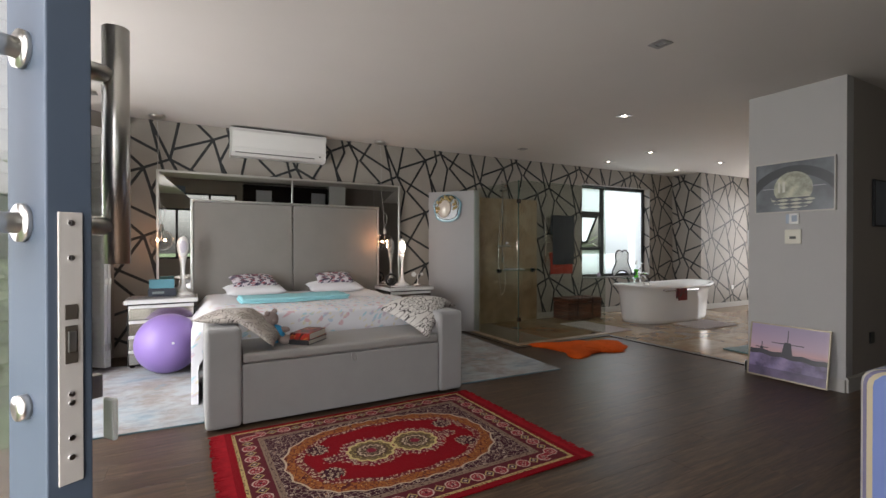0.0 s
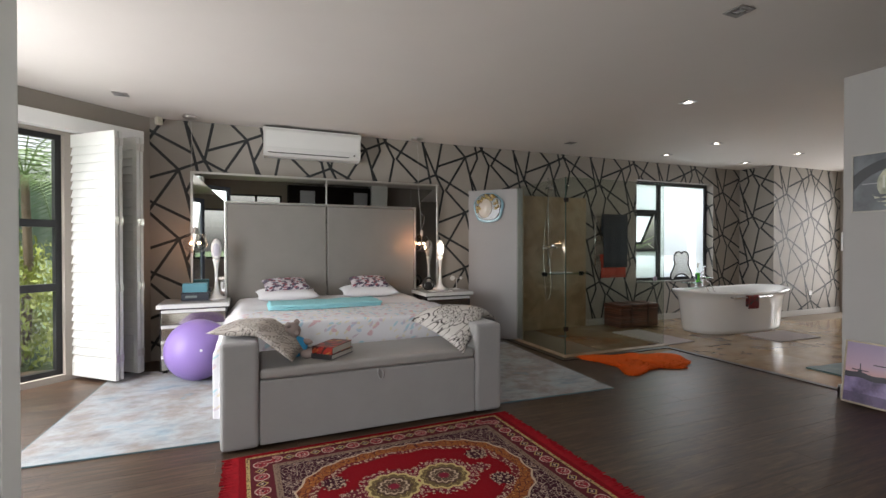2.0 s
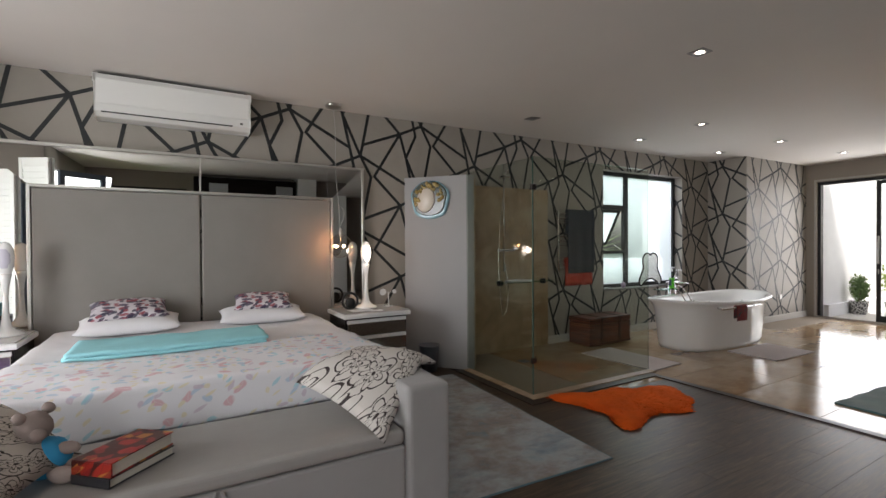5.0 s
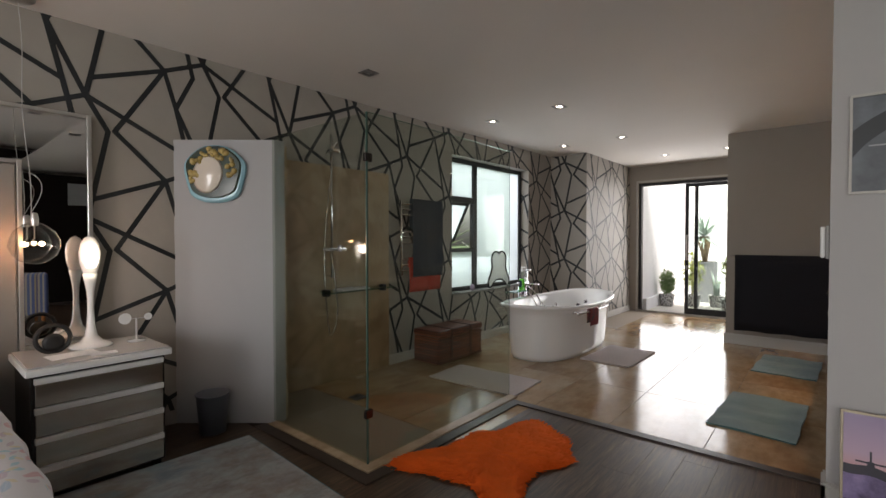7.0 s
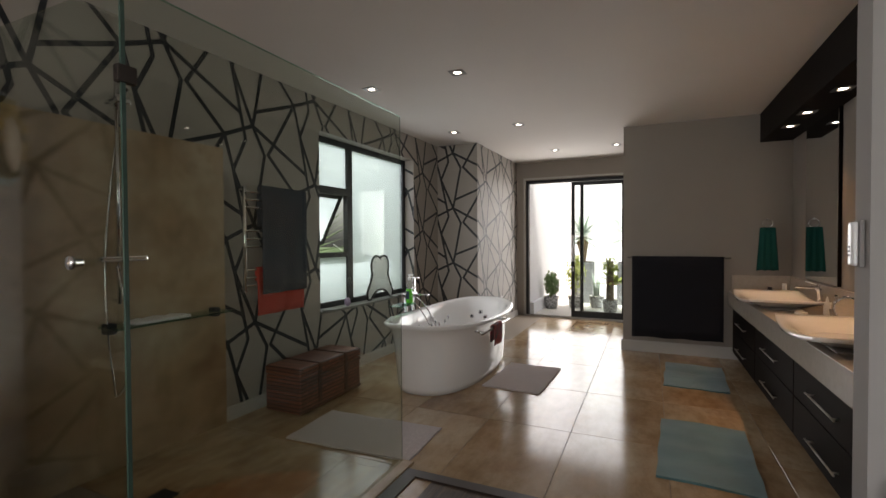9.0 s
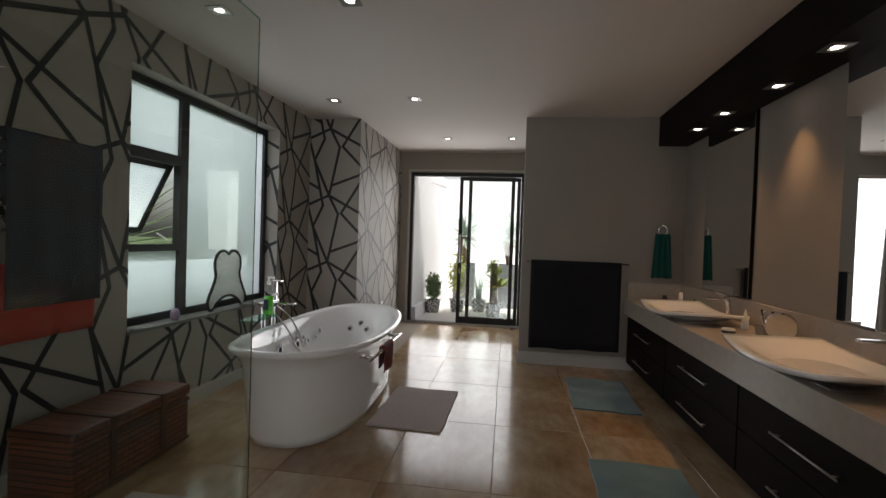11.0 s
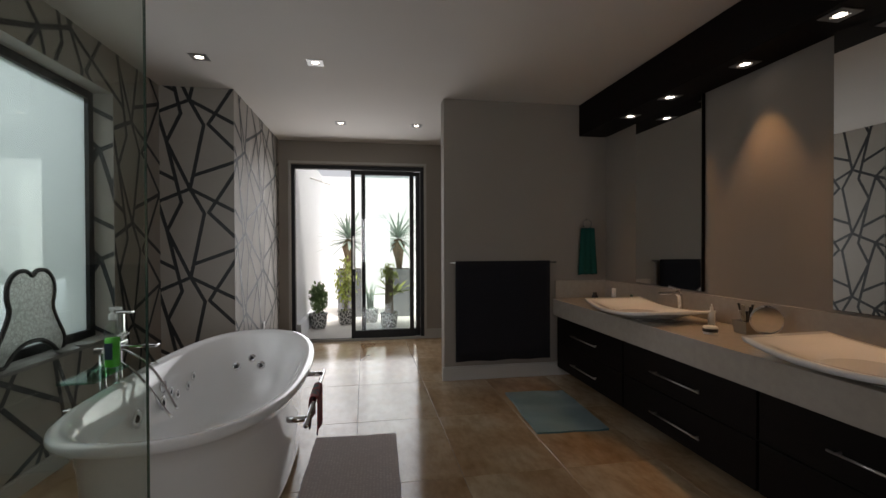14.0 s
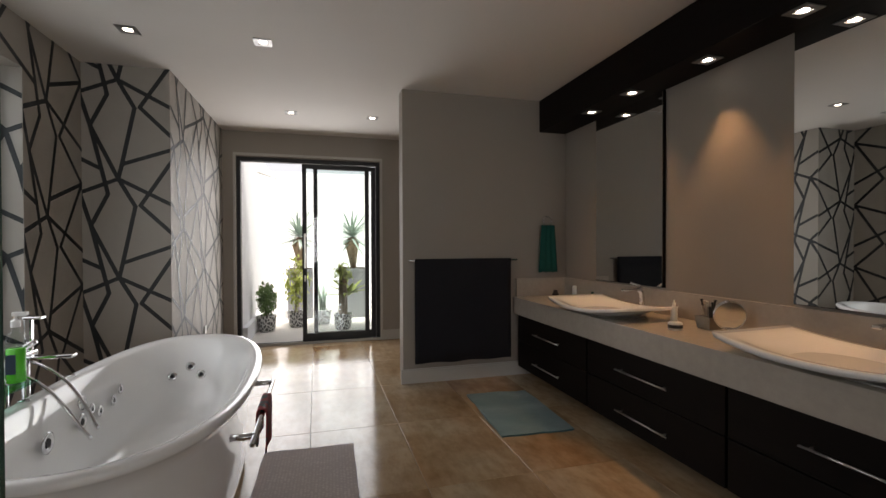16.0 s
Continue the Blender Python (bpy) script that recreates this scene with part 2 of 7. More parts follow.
def tube(points, r, seg=10, closed=False):
    """A round bar along points."""
    bm = bmesh.new()
    pts = [Vector(p) for p in points]
    rings = []
    n = len(pts)
    prev = None
    for i, p in enumerate(pts):
        a = pts[(i - 1) % n] if (i > 0 or closed) else p
        b = pts[(i + 1) % n] if (i < n - 1 or closed) else p
        d = (b - a).normalized()
        if prev is None:
            side = d.orthogonal().normalized()
        else:
            side = (prev - d * prev.dot(d)).normalized()
        prev = side
        up = d.cross(side)
        rr = r[i] if isinstance(r, (list, tuple)) else r
        rings.append([bm.verts.new(p + (side * math.cos(2 * math.pi * k / seg) + up * math.sin(2 * math.pi * k / seg)) * rr) for k in range(seg)])
    pairs = list(zip(rings, rings[1:])) + ([(rings[-1], rings[0])] if closed else [])
    for a, b in pairs:
        for k in range(seg):
            q = (k + 1) % seg
            bm.faces.new((a[k], a[q], b[q], b[k]))
    if not closed:
        bm.faces.new(rings[0][::-1])
        bm.faces.new(rings[-1])
    bmesh.ops.recalc_face_normals(bm, faces=bm.faces)
    return bm


def prism(outline, z0, z1):
    bm = bmesh.new()
    lo = [bm.verts.new((x, y, z0)) for x, y in outline]
    hi = [bm.verts.new((x, y, z1)) for x, y in outline]
    n = len(outline)
    bm.faces.new(lo[::-1])
    bm.faces.new(hi)
    for k in range(n):
        bm.faces.new((lo[k], lo[(k + 1) % n], hi[(k + 1) % n], hi[k]))
    bmesh.ops.recalc_face_normals(bm, faces=bm.faces)
    return bm


def upright(outline, t, depth_axis="y"):
    """A flat outline in x and z, thick t along y."""
    bm = prism(outline, 0, t)
    bm.transform(Matrix.Rotation(radians(90), 4, "X"))
    return bm


def setting(name, bm, material, label="", smooth=False):
    return tagged(obj_from_bm(name, bm, material, smooth), label, kind="structure")


def wall_along(name, a, b, z0, z1, thick, material, holes=(), label=""):
    """A wall from a to b (plan), its inner face on that line and its thickness to the left of a->b; holes: (s0, s1, z0, z1) along it."""
    ax, ay = a
    L = math.hypot(b[0] - ax, b[1] - ay)
    ang = math.degrees(math.atan2(b[1] - ay, b[0] - ax))
    cuts = sorted({0.0, L, *[h[0] for h in holes], *[h[1] for h in holes]})
    bm = bmesh.new()
    for s0, s1 in zip(cuts, cuts[1:]):
        inside = [h for h in holes if h[0] <= s0 + 1e-6 and h[1] >= s1 - 1e-6]
        if not inside:
            box(s0, 0, z0, s1, thick, z1, bm=bm)
        else:
            h = inside[0]
            if h[2] > z0:
                box(s0, 0, z0, s1, thick, h[2], bm=bm)
            if h[3] < z1:
                box(s0, 0, h[3], s1, thick, z1, bm=bm)
    bmesh.ops.remove_doubles(bm, verts=bm.verts, dist=1e-5)
    ob = setting(name, bm, material, label)
    ob.matrix_basis = pose(ax, ay, 0, 0, 0, ang)
    return ob


WALLPAPER = mat("wallpaper", (0.335, 0.305, 0.27), 0.6, vary=0.04, bmp=0.1, bscale=300)

# ---- large structure ----
H = 2.69
W0, W1 = (-0.12, 7.02), (9.38, 6.81)


def wall_y(x):
    return W0[1] + (W1[1] - W0[1]) * (x - W0[0]) / (W1[0] - W0[0])


TILT_N = math.degrees(math.atan2(W1[1] - W0[1], W1[0] - W0[0]))
STRIPE = mat("wallpaper_stripe_graphite", (0.018, 0.021, 0.023), 0.48, metal=0.1, vary=0.5, scale=2.5)
# one cell of the printed pattern: corner points and the strokes between them
NODE = {"A": (0, 0), "K": (-.18, .39), "C": (-.25, .631), "L": (-.068, -.115), "k": (-.18, -.351), "W": (.025, .11), "c": (.433, .26), "R": (.683, .37),
        "M": (.112, -.205), "w": (.025, -.631), "a": (0, -.741), "V": (.147, -.197), "d": (.433, -.48), "D": (.574, -.30)}
STROKES = ["KA", "CK", "KL", "Lk", "AM", "Mw", "wa", "Wc", "cR", "Vc", "Vd", "AD"]


def stripes(name, origin, angle, u0, v0, rects):
    """The printed strokes of the wallpaper, for rectangles (u from, u to, z from, z to) of a wall that starts at origin and runs at angle."""
    sx, sz, half = 1.038, 1.05, 0.0152
    bm = bmesh.new()
    for r0, r1, z0, z1 in rects:
        own = bmesh.new()
        for i in range(int((r0 - u0) / 0.709) - 2, int((r1 - u0) / 0.709) + 3):
            for j in range(-6, 10):
                cu, cv = u0 + i * 0.709, v0 + (i % 2) * 0.389 + (j - 4) * 0.778
                for n, s in enumerate(STROKES):
                    a = Vector((cu + NODE[s[0]][0] * sx, cv + NODE[s[0]][1] * sz))
                    b = Vector((cu + NODE[s[1]][0] * sx, cv + NODE[s[1]][1] * sz))
                    if max(a.x, b.x) < r0 or min(a.x, b.x) > r1 or max(a.y, b.y) < z0 or min(a.y, b.y) > z1:
                        continue
                    d = (b - a).normalized() * half
                    p = Vector((-d.y, d.x))
                    y = -0.002 - 0.0001 * n
                    own.faces.new([own.verts.new((q.x, y, q.y)) for q in (a - d * .5 - p, b + d * .5 - p, b + d * .5 + p, a - d * .5 + p)])
        for co, no in (((r0, 0, 0), (-1, 0, 0)), ((r1, 0, 0), (1, 0, 0)), ((0, 0, z0), (0, 0, -1)), ((0, 0, z1), (0, 0, 1))):
            bmesh.ops.bisect_plane(own, geom=own.verts[:] + own.edges[:] + own.faces[:], plane_co=co, plane_no=no, clear_outer=True)
        join(bm, own)
    ob = setting(name, bm, STRIPE, "graphite strokes printed on the taupe wallpaper")
    ob.matrix_basis = pose(*origin, 0, 0, 0, angle)
    return ob


WN = (6.98, 8.80, 0.66, 2.385)
wall_along("wall_north", W0, W1, 0, H, 0.24, WALLPAPER, [WN])
stripes("wallpaper_north", W0, TILT_N, 0.536, 2.252, [(0, 6.98, 0.1, H), (8.80, 9.5, 0.1, H), (6.98, 8.80, 0.1, 0.66), (6.98, 8.80, 2.385, H)])
stripes("wallpaper_reveal", (8.68, wall_y(8.68) + 0.128), -90 + TILT_N, 0.3, 2.1, [(0.0, 0.128, 0.665, 2.38)])
wall_along("wall_jog_side", (9.38, 6.81), (9.38, 6.2), 0, H, 0.2, WALLPAPER)
stripes("wallpaper_jog_side", (9.38, 6.81), -90, 0.245, 1.798, [(0, 0.61, 0.1, H)])
wall_along("wall_jog", (9.38, 6.2), (11.35, 6.17), 0, H, 0.2, WALLPAPER)
stripes("wallpaper_jog", (9.38, 6.2), -0.9, 0.35, 2.2, [(0, 1.95, 0.1, H)])
wall_along("wall_east", (11.35, 6.37), (11.35, 3.6), 0, H, 0.2, PLASTER, [(0.35, 2.13, 0.0, 2.38)])
setting("wall_block", prism([(9.34, 4.31), (9.34, 2.5), (9.5, 2.5), (9.5, 4.31)], 0, H), PLASTER)
setting("wall_east_return", prism([(9.5, 3.6), (9.5, 3.45), (11.55, 3.45), (11.55, 3.6)], 0, H), PLASTER)
setting("wall_vanity", prism([(5.602, 2.55), (9.34, 2.55), (9.34, 2.64), (5.602, 2.64)], 0, H), PLASTER)
setting("wall_partition", prism([(5.47, 2.55), (5.60, 2.55), (5.60, 3.32), (5.47, 3.32)], 0, H), PLASTER_L)
BAY = [(-0.12, 7.02), (-1.75, 5.62), (-1.95, 4.3), (-0.95, 2.95), (-0.15, 2.3)]
HOLE1, HOLE2, HOLE3 = (0.15, 1.35, 0.06, 2.33), (0.1, 1.2, 0.06, 2.33), (0.1, 1.55, 0.06, 2.33)
wall_along("wall_bay", BAY[1], BAY[0], 0, H, 0.15, PLASTER, [HOLE1])
wall_along("wall_bay_2", BAY[2], BAY[1], 0, H, 0.15, PLASTER, [HOLE2])
wall_along("wall_bay_3", BAY[3], BAY[2], 0, H, 0.15, PLASTER, [HOLE3])
wall_along("wall_bay_4", BAY[4], BAY[3], 0, H, 0.15, PLASTER)
wall_along("wall_entrance", (-0.2, 0.0), (-0.15, 2.3), 0, H, 0.15, PLASTER, [(0.2, 2.2, 0.0, 2.35)])
wall_along("wall_south", (8.4, -1.6), (-0.2, -1.6), 0, H, 0.2, PLASTER, [(6.6, 8.1, 0.9, 2.3)])
wall_along("wall_south_west", (-0.2, -1.6), (-0.2, 0.0), 0, H, 0.2, PLASTER)
setting("wall_south_east", prism([(8.4, 2.548), (8.4, -1.6), (8.6, -1.6), (8.6, 2.548)], 0, H), PLASTER)
ROOM = [(-0.2, -1.8), (8.6, -1.8), (8.6, 2.5), (9.5, 2.5), (9.5, 3.45), (11.55, 3.45), (11.55, 6.4), (9.6, 6.4), (9.6, 7.05), (-0.12, 7.25), (-2.1, 5.7), (-2.2, 4.2), (-0.4, 2.2)]
setting("ceiling", prism(ROOM, H, H + 0.15), CEILING)
SUB = mat("floor_joint", (0.03, 0.025, 0.02), 0.8, vary=0)
GROUT = mat("floor_grout", (0.25, 0.20, 0.15), 0.7, vary=0)
setting("floor", prism([(-0.2, -1.8), (8.6, -1.8), (8.6, 2.5), (5.7, 2.5), (5.7, 5.27), (4.17, 5.27), (4.17, 7.2), (-0.12, 7.25), (-2.1, 5.7), (-2.2, 4.2), (-0.4, 2.2)], -0.12, -0.008), SUB)
FLOOR_T = setting("floor_tiled", prism([(5.7, 2.5), (9.5, 2.5), (9.5, 3.45), (11.55, 3.45), (11.55, 6.4), (9.6, 6.4), (9.6, 7.05), (4.17, 7.2), (4.17, 5.27), (5.7, 5.27)], -0.12, -0.004), GROUT)
FLOOR_W = bpy.data.objects["floor"]
TRIM = mat("dark_threshold_wood", (0.035, 0.024, 0.018), 0.4, vary=0.2)
setting("trim_threshold", prism([(5.66, 3.27), (5.73, 3.27), (5.73, 5.30), (4.16, 5.30), (4.16, 6.42), (4.08, 6.42), (4.08, 5.22), (5.66, 5.22)], -0.01, 0.01), TRIM)
setting("shower_curb", prism([(4.165, 5.305), (5.80, 5.305), (5.80, 5.39), (4.24, 5.39), (4.24, 6.38), (4.165, 6.38)], -0.01, 0.016), TRAV_W, "pale stone curb under the shower glass")
# stub wall: the partition's pale plaster, its weaker light put into a darker colour
setting("wall_stub", prism([(3.70, 7.0), (4.22, 6.38), (4.30, 6.38), (4.30, 7.0)], 0, 2.05), mat("plaster_pale_shaded", (0.36, 0.355, 0.355), 0.75, vary=0.03, scale=2, bmp=0.08, bscale=120))
setting("slab_shower", prism([(4.30, wall_y(4.3) - 0.03), (5.79, wall_y(5.79) - 0.03), (5.79, wall_y(5.79) - .004), (4.30, wall_y(4.3) - .004)], 0, 2.02), TRAV_W, "honed travertine slab behind the shower")
setting("slab_shower_side", prism([(4.302, 6.40), (4.33, 6.40), (4.33, 6.88), (4.302, 6.88)], 0, 2.02), TRAV_W, "honed travertine slab on the stub wall")
# skirtings
SKIRT = mat("skirting_paint", (0.45, 0.43, 0.40), 0.5, vary=0.02)


def skirting(name, a, b, h=0.13, t=0.02):
    L = math.hypot(b[0] - a[0], b[1] - a[1])
    bm = box(0, -t, 0, L, -0.001, h - 0.015)
    box(0, -t * 0.6, h - 0.015, L, -0.001, h, bm=bm)
    ob = setting(name, bm, SKIRT, "painted skirting along the wall foot")
    ob.matrix_basis = pose(a[0], a[1], 0, 0, 0, math.degrees(math.atan2(b[1] - a[1], b[0] - a[0])))


# beige pillar coloured white, standing in for window light that does not reach it
setting("wall_pilaster", prism([(4.40, -1.598), (4.90, -1.598), (4.90, -1.18), (4.40, -1.18)], 0, H), WHITE)
skirting("baseboard_north", (5.80, wall_y(5.8)), (9.36, wall_y(9.36)), 0.1)
skirting("baseboard_jog_side", (9.38, 6.78), (9.38, 6.18), 0.1)
skirting("baseboard_jog", (9.36, 6.2), (11.34, 6.17), 0.1)
skirting("baseboard_block", (9.34, 4.33), (9.34, 2.66))
skirting("baseboard_east_side", (11.35, 4.22), (11.35, 3.62))
skirting("baseboard_partition", (5.47, 3.34), (5.47, 2.55), 0.11)
skirting("baseboard_partition_end", (5.62, 3.32), (5.45, 3.32), 0.11)
skirting("baseboard_vanity_back", (5.47, 2.55), (8.38, 2.55))
PAVE = mat("terrace_paving", (0.62, 0.60, 0.56), 0.7, vary=0.08, scale=3)
LAWN = mat("ground_grass", (0.05, 0.08, 0.03), 0.95, vary=0.4, scale=1)
setting("ground", prism([(-90, -90), (90, -90), (90, 90), (-90, 90)], -0.4, -0.14), LAWN)
setting("yard_paving", prism([(11.55, 2.0), (15.2, 2.0), (15.2, 6.2), (11.55, 6.2)], -0.13, -0.01), PAVE)
YARD = mat("yard_white_wall", (0.82, 0.83, 0.84), 0.8, vary=0.03, bmp=0.1)
yw = setting("yard_wall", prism([(15.0, 2.0), (15.2, 2.0), (15.2, 6.2), (15.0, 6.2)], -0.1, 2.75), YARD)
setting("yard_wall_side", prism([(11.56, 6.0), (15.0, 5.93), (15.0, 6.2), (11.56, 6.2)], -0.1, 2.75), YARD)
setting("yard_ledge", prism([(14.93, 2.0), (14.998, 2.0), (14.998, 5.93), (14.93, 5.93)], -0.01, 0.2), YARD, "rendered plinth along the yard wall")
setting("yard_ledge_side", prism([(11.6, 5.93), (14.93, 5.86), (14.93, 5.928), (11.6, 5.996)], -0.01, 0.2), YARD, "rendered plinth along the yard wall")

# ---- windows and doors ----
def bar_frame(w, h, t, d):
    """A rectangular frame in x and z, members t wide and d deep."""
    bm = box(0, 0, 0, t, d, h)
    box(w - t, 0, 0, w, d, h, bm=bm)
    box(t, 0, 0, w - t, d, t, bm=bm)
    box(t, 0, h - t, w - t, d, h, bm=bm)
    return bm


def frosted():
    m, nt, b = nodes("frosted_glass")
    nt.nodes.remove(b)
    out = nt.nodes["Material Output"]
    t = nt.nodes.new("ShaderNodeBsdfTranslucent")
    t.inputs[0].default_value = (0.86, 0.91, 0.95, 1)
    g = nt.nodes.new("ShaderNodeBsdfGlossy")
    g.inputs["Roughness"].default_value = 0.02
    f = nt.nodes.new("ShaderNodeMath")
    f.operation = "MULTIPLY"
    f.inputs[1].default_value = 0.35
    lw = nt.nodes.new("ShaderNodeLayerWeight")
    nt.links.new(lw.outputs["Facing"], f.inputs[0])
    mx = nt.nodes.new("ShaderNodeMixShader")
    nt.links.new(f.outputs[0], mx.inputs[0])
    nt.links.new(t.outputs[0], mx.inputs[1])
    nt.links.new(g.outputs[0], mx.inputs[2])
    nt.links.new(mx.outputs[0], out.inputs[0])
    return m


FROST = frosted()


def bath_window():
    w = tagged(new("window_1"), "black aluminium window with frosted panes over the bath", kind="structure")
    x0, z0, wd, ht = 6.98, 0.66, 1.82, 1.725
    w.matrix_basis = Matrix.Translation((W0[0], W0[1], 0)) @ pose(0, 0, 0, 0, 0, TILT_N) @ pose(x0, 0.13, z0)
    bm = bar_frame(wd, ht, 0.055, 0.06)
    box(0.60, 0, 0.055, 0.685, 0.06, ht - 0.055, bm=bm)
    box(0.055, 0, 0.51, 0.60, 0.06, 0.56, bm=bm)
    box(0.055, 0, 1.16, 0.60, 0.06, 1.235, bm=bm)
    part("window_frame", bm, BLACK_FRAME, w)
    for a, b, c, d in ((0.055, 0.60, 0.055, 0.51), (0.055, 0.60, 1.235, ht - 0.055), (0.685, wd - 0.055, 0.055, ht - 0.055)):
        p = part("pane", box(a, 0.027, c, b, 0.035, d), FROST, w, "frosted glass pane")
        p.visible_shadow = False
    s = part("sash", bar_frame(0.54, 0.60, 0.045, 0.035), BLACK_FRAME, w, "top-hung sash pushed open")
    s.matrix_basis = pose(0.058, 0.055, 1.165, 28, 0, 0) @ pose(0, 0, -0.60)
    p = part("pane", box(0.045, 0.012, 0.045, 0.495, 0.02, 0.555), FROST, s, "frosted glass pane")
    p.visible_shadow = False
    for x in (0.075, 0.57):
        part("stay", tube([(x, 0.05, 0.575), (x, 0.17, 0.64)], 0.006, 6), BRUSHED, w, "thin steel window stay")
    part("window_sill", box(0.0, -0.15, -0.02, wd, -0.002, 0.004, 0.003), mat("sill_slate", (0.20, 0.19, 0.18), 0.5), w, "slate sill")


def bay_window(name, a, b, hole, rows, cols):
    L = math.hypot(b[0] - a[0], b[1] - a[1])
    w = tagged(new(name), "black aluminium window with clear panes in the bay", kind="structure")
    w.matrix_basis = pose(a[0], a[1], 0, 0, 0, math.degrees(math.atan2(b[1] - a[1], b[0] - a[0]))) @ pose(hole[0], 0.05, hole[2])
    wd, ht = hole[1] - hole[0], hole[3] - hole[2]
    bm = bar_frame(wd, ht, 0.05, 0.06)
    for z in rows:
        box(0.05, 0, z - 0.035, wd - 0.05, 0.06, z + 0.035, bm=bm)
    for x in cols:
        box(x - 0.03, 0.002, 0.05, x + 0.03, 0.058, ht - 0.05, bm=bm)
    part("window_frame", bm, BLACK_FRAME, w)
    zs = [0.05] + list(rows) + [ht - 0.05]
    for z0, z1 in zip(zs, zs[1:]):
        p = part("pane", box(0.05, 0.028, z0, wd - 0.05, 0.034, z1), GLASS, w, "clear glass pane")
        p.visible_shadow = False


def pelmet(name, a, b):
    L = math.hypot(b[0] - a[0], b[1] - a[1])
    ob = setting(name, box(0.02, -0.1, 2.36, L - 0.12, -0.001, 2.50, 0.004), WHITE, "white shutter track box over the window")
    ob.matrix_basis = pose(a[0], a[1], 0, 0, 0, math.degrees(math.atan2(b[1] - a[1], b[0] - a[0])))


def garden_door():
    d = tagged(new("door_1"), "black aluminium sliding door half open to the yard", kind="structure")
    d.matrix_basis = pose(11.40, 4.24, 0, 0, 0, 90)
    w, h = 1.78, 2.38
    bm = box(0, -0.1, 0, 0.045, 0.0, h)
    box(w - 0.045, -0.1, 0, w, 0, h, bm=bm)
    box(0.045, -0.1, h - 0.05, w - 0.045, 0, h, bm=bm)
    box(0.045, -0.1, -0.005, w - 0.045, 0, 0.012, bm=bm)
    part("door_frame", bm, BLACK_FRAME, d)

    def leaf(label, x0, x1, y):
        f = bar_frame(x1 - x0, h - 0.08, 0.055, 0.035)
        box(0.055, 0.001, 0.055, x1 - x0 - 0.055, 0.034, 0.1, bm=f)
        p = part("leaf", f, BLACK_FRAME, d, label)
        p.matrix_basis = pose(x0, y, 0.02)
        g = part("pane", box(0.055, 0.014, 0.1, x1 - x0 - 0.055, 0.02, h - 0.135), GLASS, p, "clear glass pane")
        g.visible_shadow = False
        return p

    leaf("fixed black leaf", 0.05, 0.86, -0.092)
    s = leaf("sliding black leaf pushed half open", 0.14, 1.0, -0.048)
    part("door_handle", box(0.815, 0.036, 0.95, 0.84, 0.06, 1.4, 0.005), BRUSHED, s, "steel pull handle")
    part("keyhole_plate", box(0.82, 0.036, 0.78, 0.835, 0.045, 0.86, 0.003), BRUSHED, s, "steel lock plate")
    tr = setting("door_surround", bar_frame(1.84, 2.42, 0.03, 0.012), SKIRT, "thin painted bead round the sliding door")
    tr.matrix_basis = pose(11.335, 4.21, 0, 0, 0, 90) @ pose(0, -0.012, 0)


bath_window()
bay_window("window_2", BAY[1], BAY[0], HOLE1, (0.83, 1.43), ())
bay_window("window_3", BAY[2], BAY[1], HOLE2, (0.83, 1.43), ())
bay_window("window_4", BAY[3], BAY[2], HOLE3, (0.83, 1.43), (0.72,))
bay_window("window_5", (8.4, -1.6), (-0.2, -1.6), (6.6, 8.1, 0.9, 2.3), (), (0.7,))
pelmet("trim_pelmet", BAY[1], BAY[0])
pelmet("trim_pelmet_2", BAY[2], BAY[1])
pelmet("trim_pelmet_3", BAY[3], BAY[2])
garden_door()


SHUTTER = mat("shutter_paint", (0.66, 0.67, 0.64), 0.5, vary=0.03)


def folding_shutter(w, h, group):
    """A louvred shutter leaf that stands at its left foot and runs along x."""
    e = thing("shutter_leaf", "white louvred folding shutter leaf stacked open beside the bay window", "window shutter", group=group)
    st = 0.055
    part("stile", box(0, 0, 0, st, 0.032, h, 0.004), SHUTTER, e)
    part("stile", box(w - st, 0, 0, w, 0.032, h, 0.004), SHUTTER, e)
    for z, t in ((0, 0.13), (h * 0.5, 0.07), (h - 0.12, 0.12)):
        part("rail", box(st, 0.004, z, w - st, 0.028, z + t), SHUTTER, e)
    me = None
    for z0, z1 in ((0.13, h * 0.5), (h * 0.5 + 0.07, h - 0.12)):
        n = int((z1 - z0) / 0.076)
        for k in range(n):
            z = z0 + (k + 0.5) * (z1 - z0) / n
            if me is None:
                b = box(-(w / 2 - st), -0.005, -0.044, w / 2 - st, 0.005, 0.044, 0.003, 1)
                ob = part("louvre", b, SHUTTER, e)
                me = ob.data
            else:
                ob = new("louvre", me)
                ob.parent = e
            ob.matrix_basis = pose(w / 2, 0.016, z, -14)
    for z in (0.2, h * 0.37, h * 0.64, h - 0.1):
        part("hinge", box(w - 0.002, 0.004, z - 0.035, w + 0.004, 0.036, z + 0.035, 0.002), BRUSHED, e, "steel hinge")
    return e


def leaf_at(base, a, b, first=False):
    m = pose(a[0], a[1], 0.04, 0, 0, math.degrees(math.atan2(b[1] - a[1], b[0] - a[0])))
    if first:
        base.matrix_basis = m
        return base
    return copy_thing(base, m)


SH = folding_shutter(0.70, 2.30, "folding shutters")
leaf_at(SH, (-0.76, 6.60), (-0.22, 6.10), True)
leaf_at(SH, (-0.735, 6.64), (-0.19, 6.14))
leaf_at(SH, (-0.63, 6.83), (-0.085, 6.32))
leaf_at(SH, (-0.61, 6.87), (-0.055, 6.355))

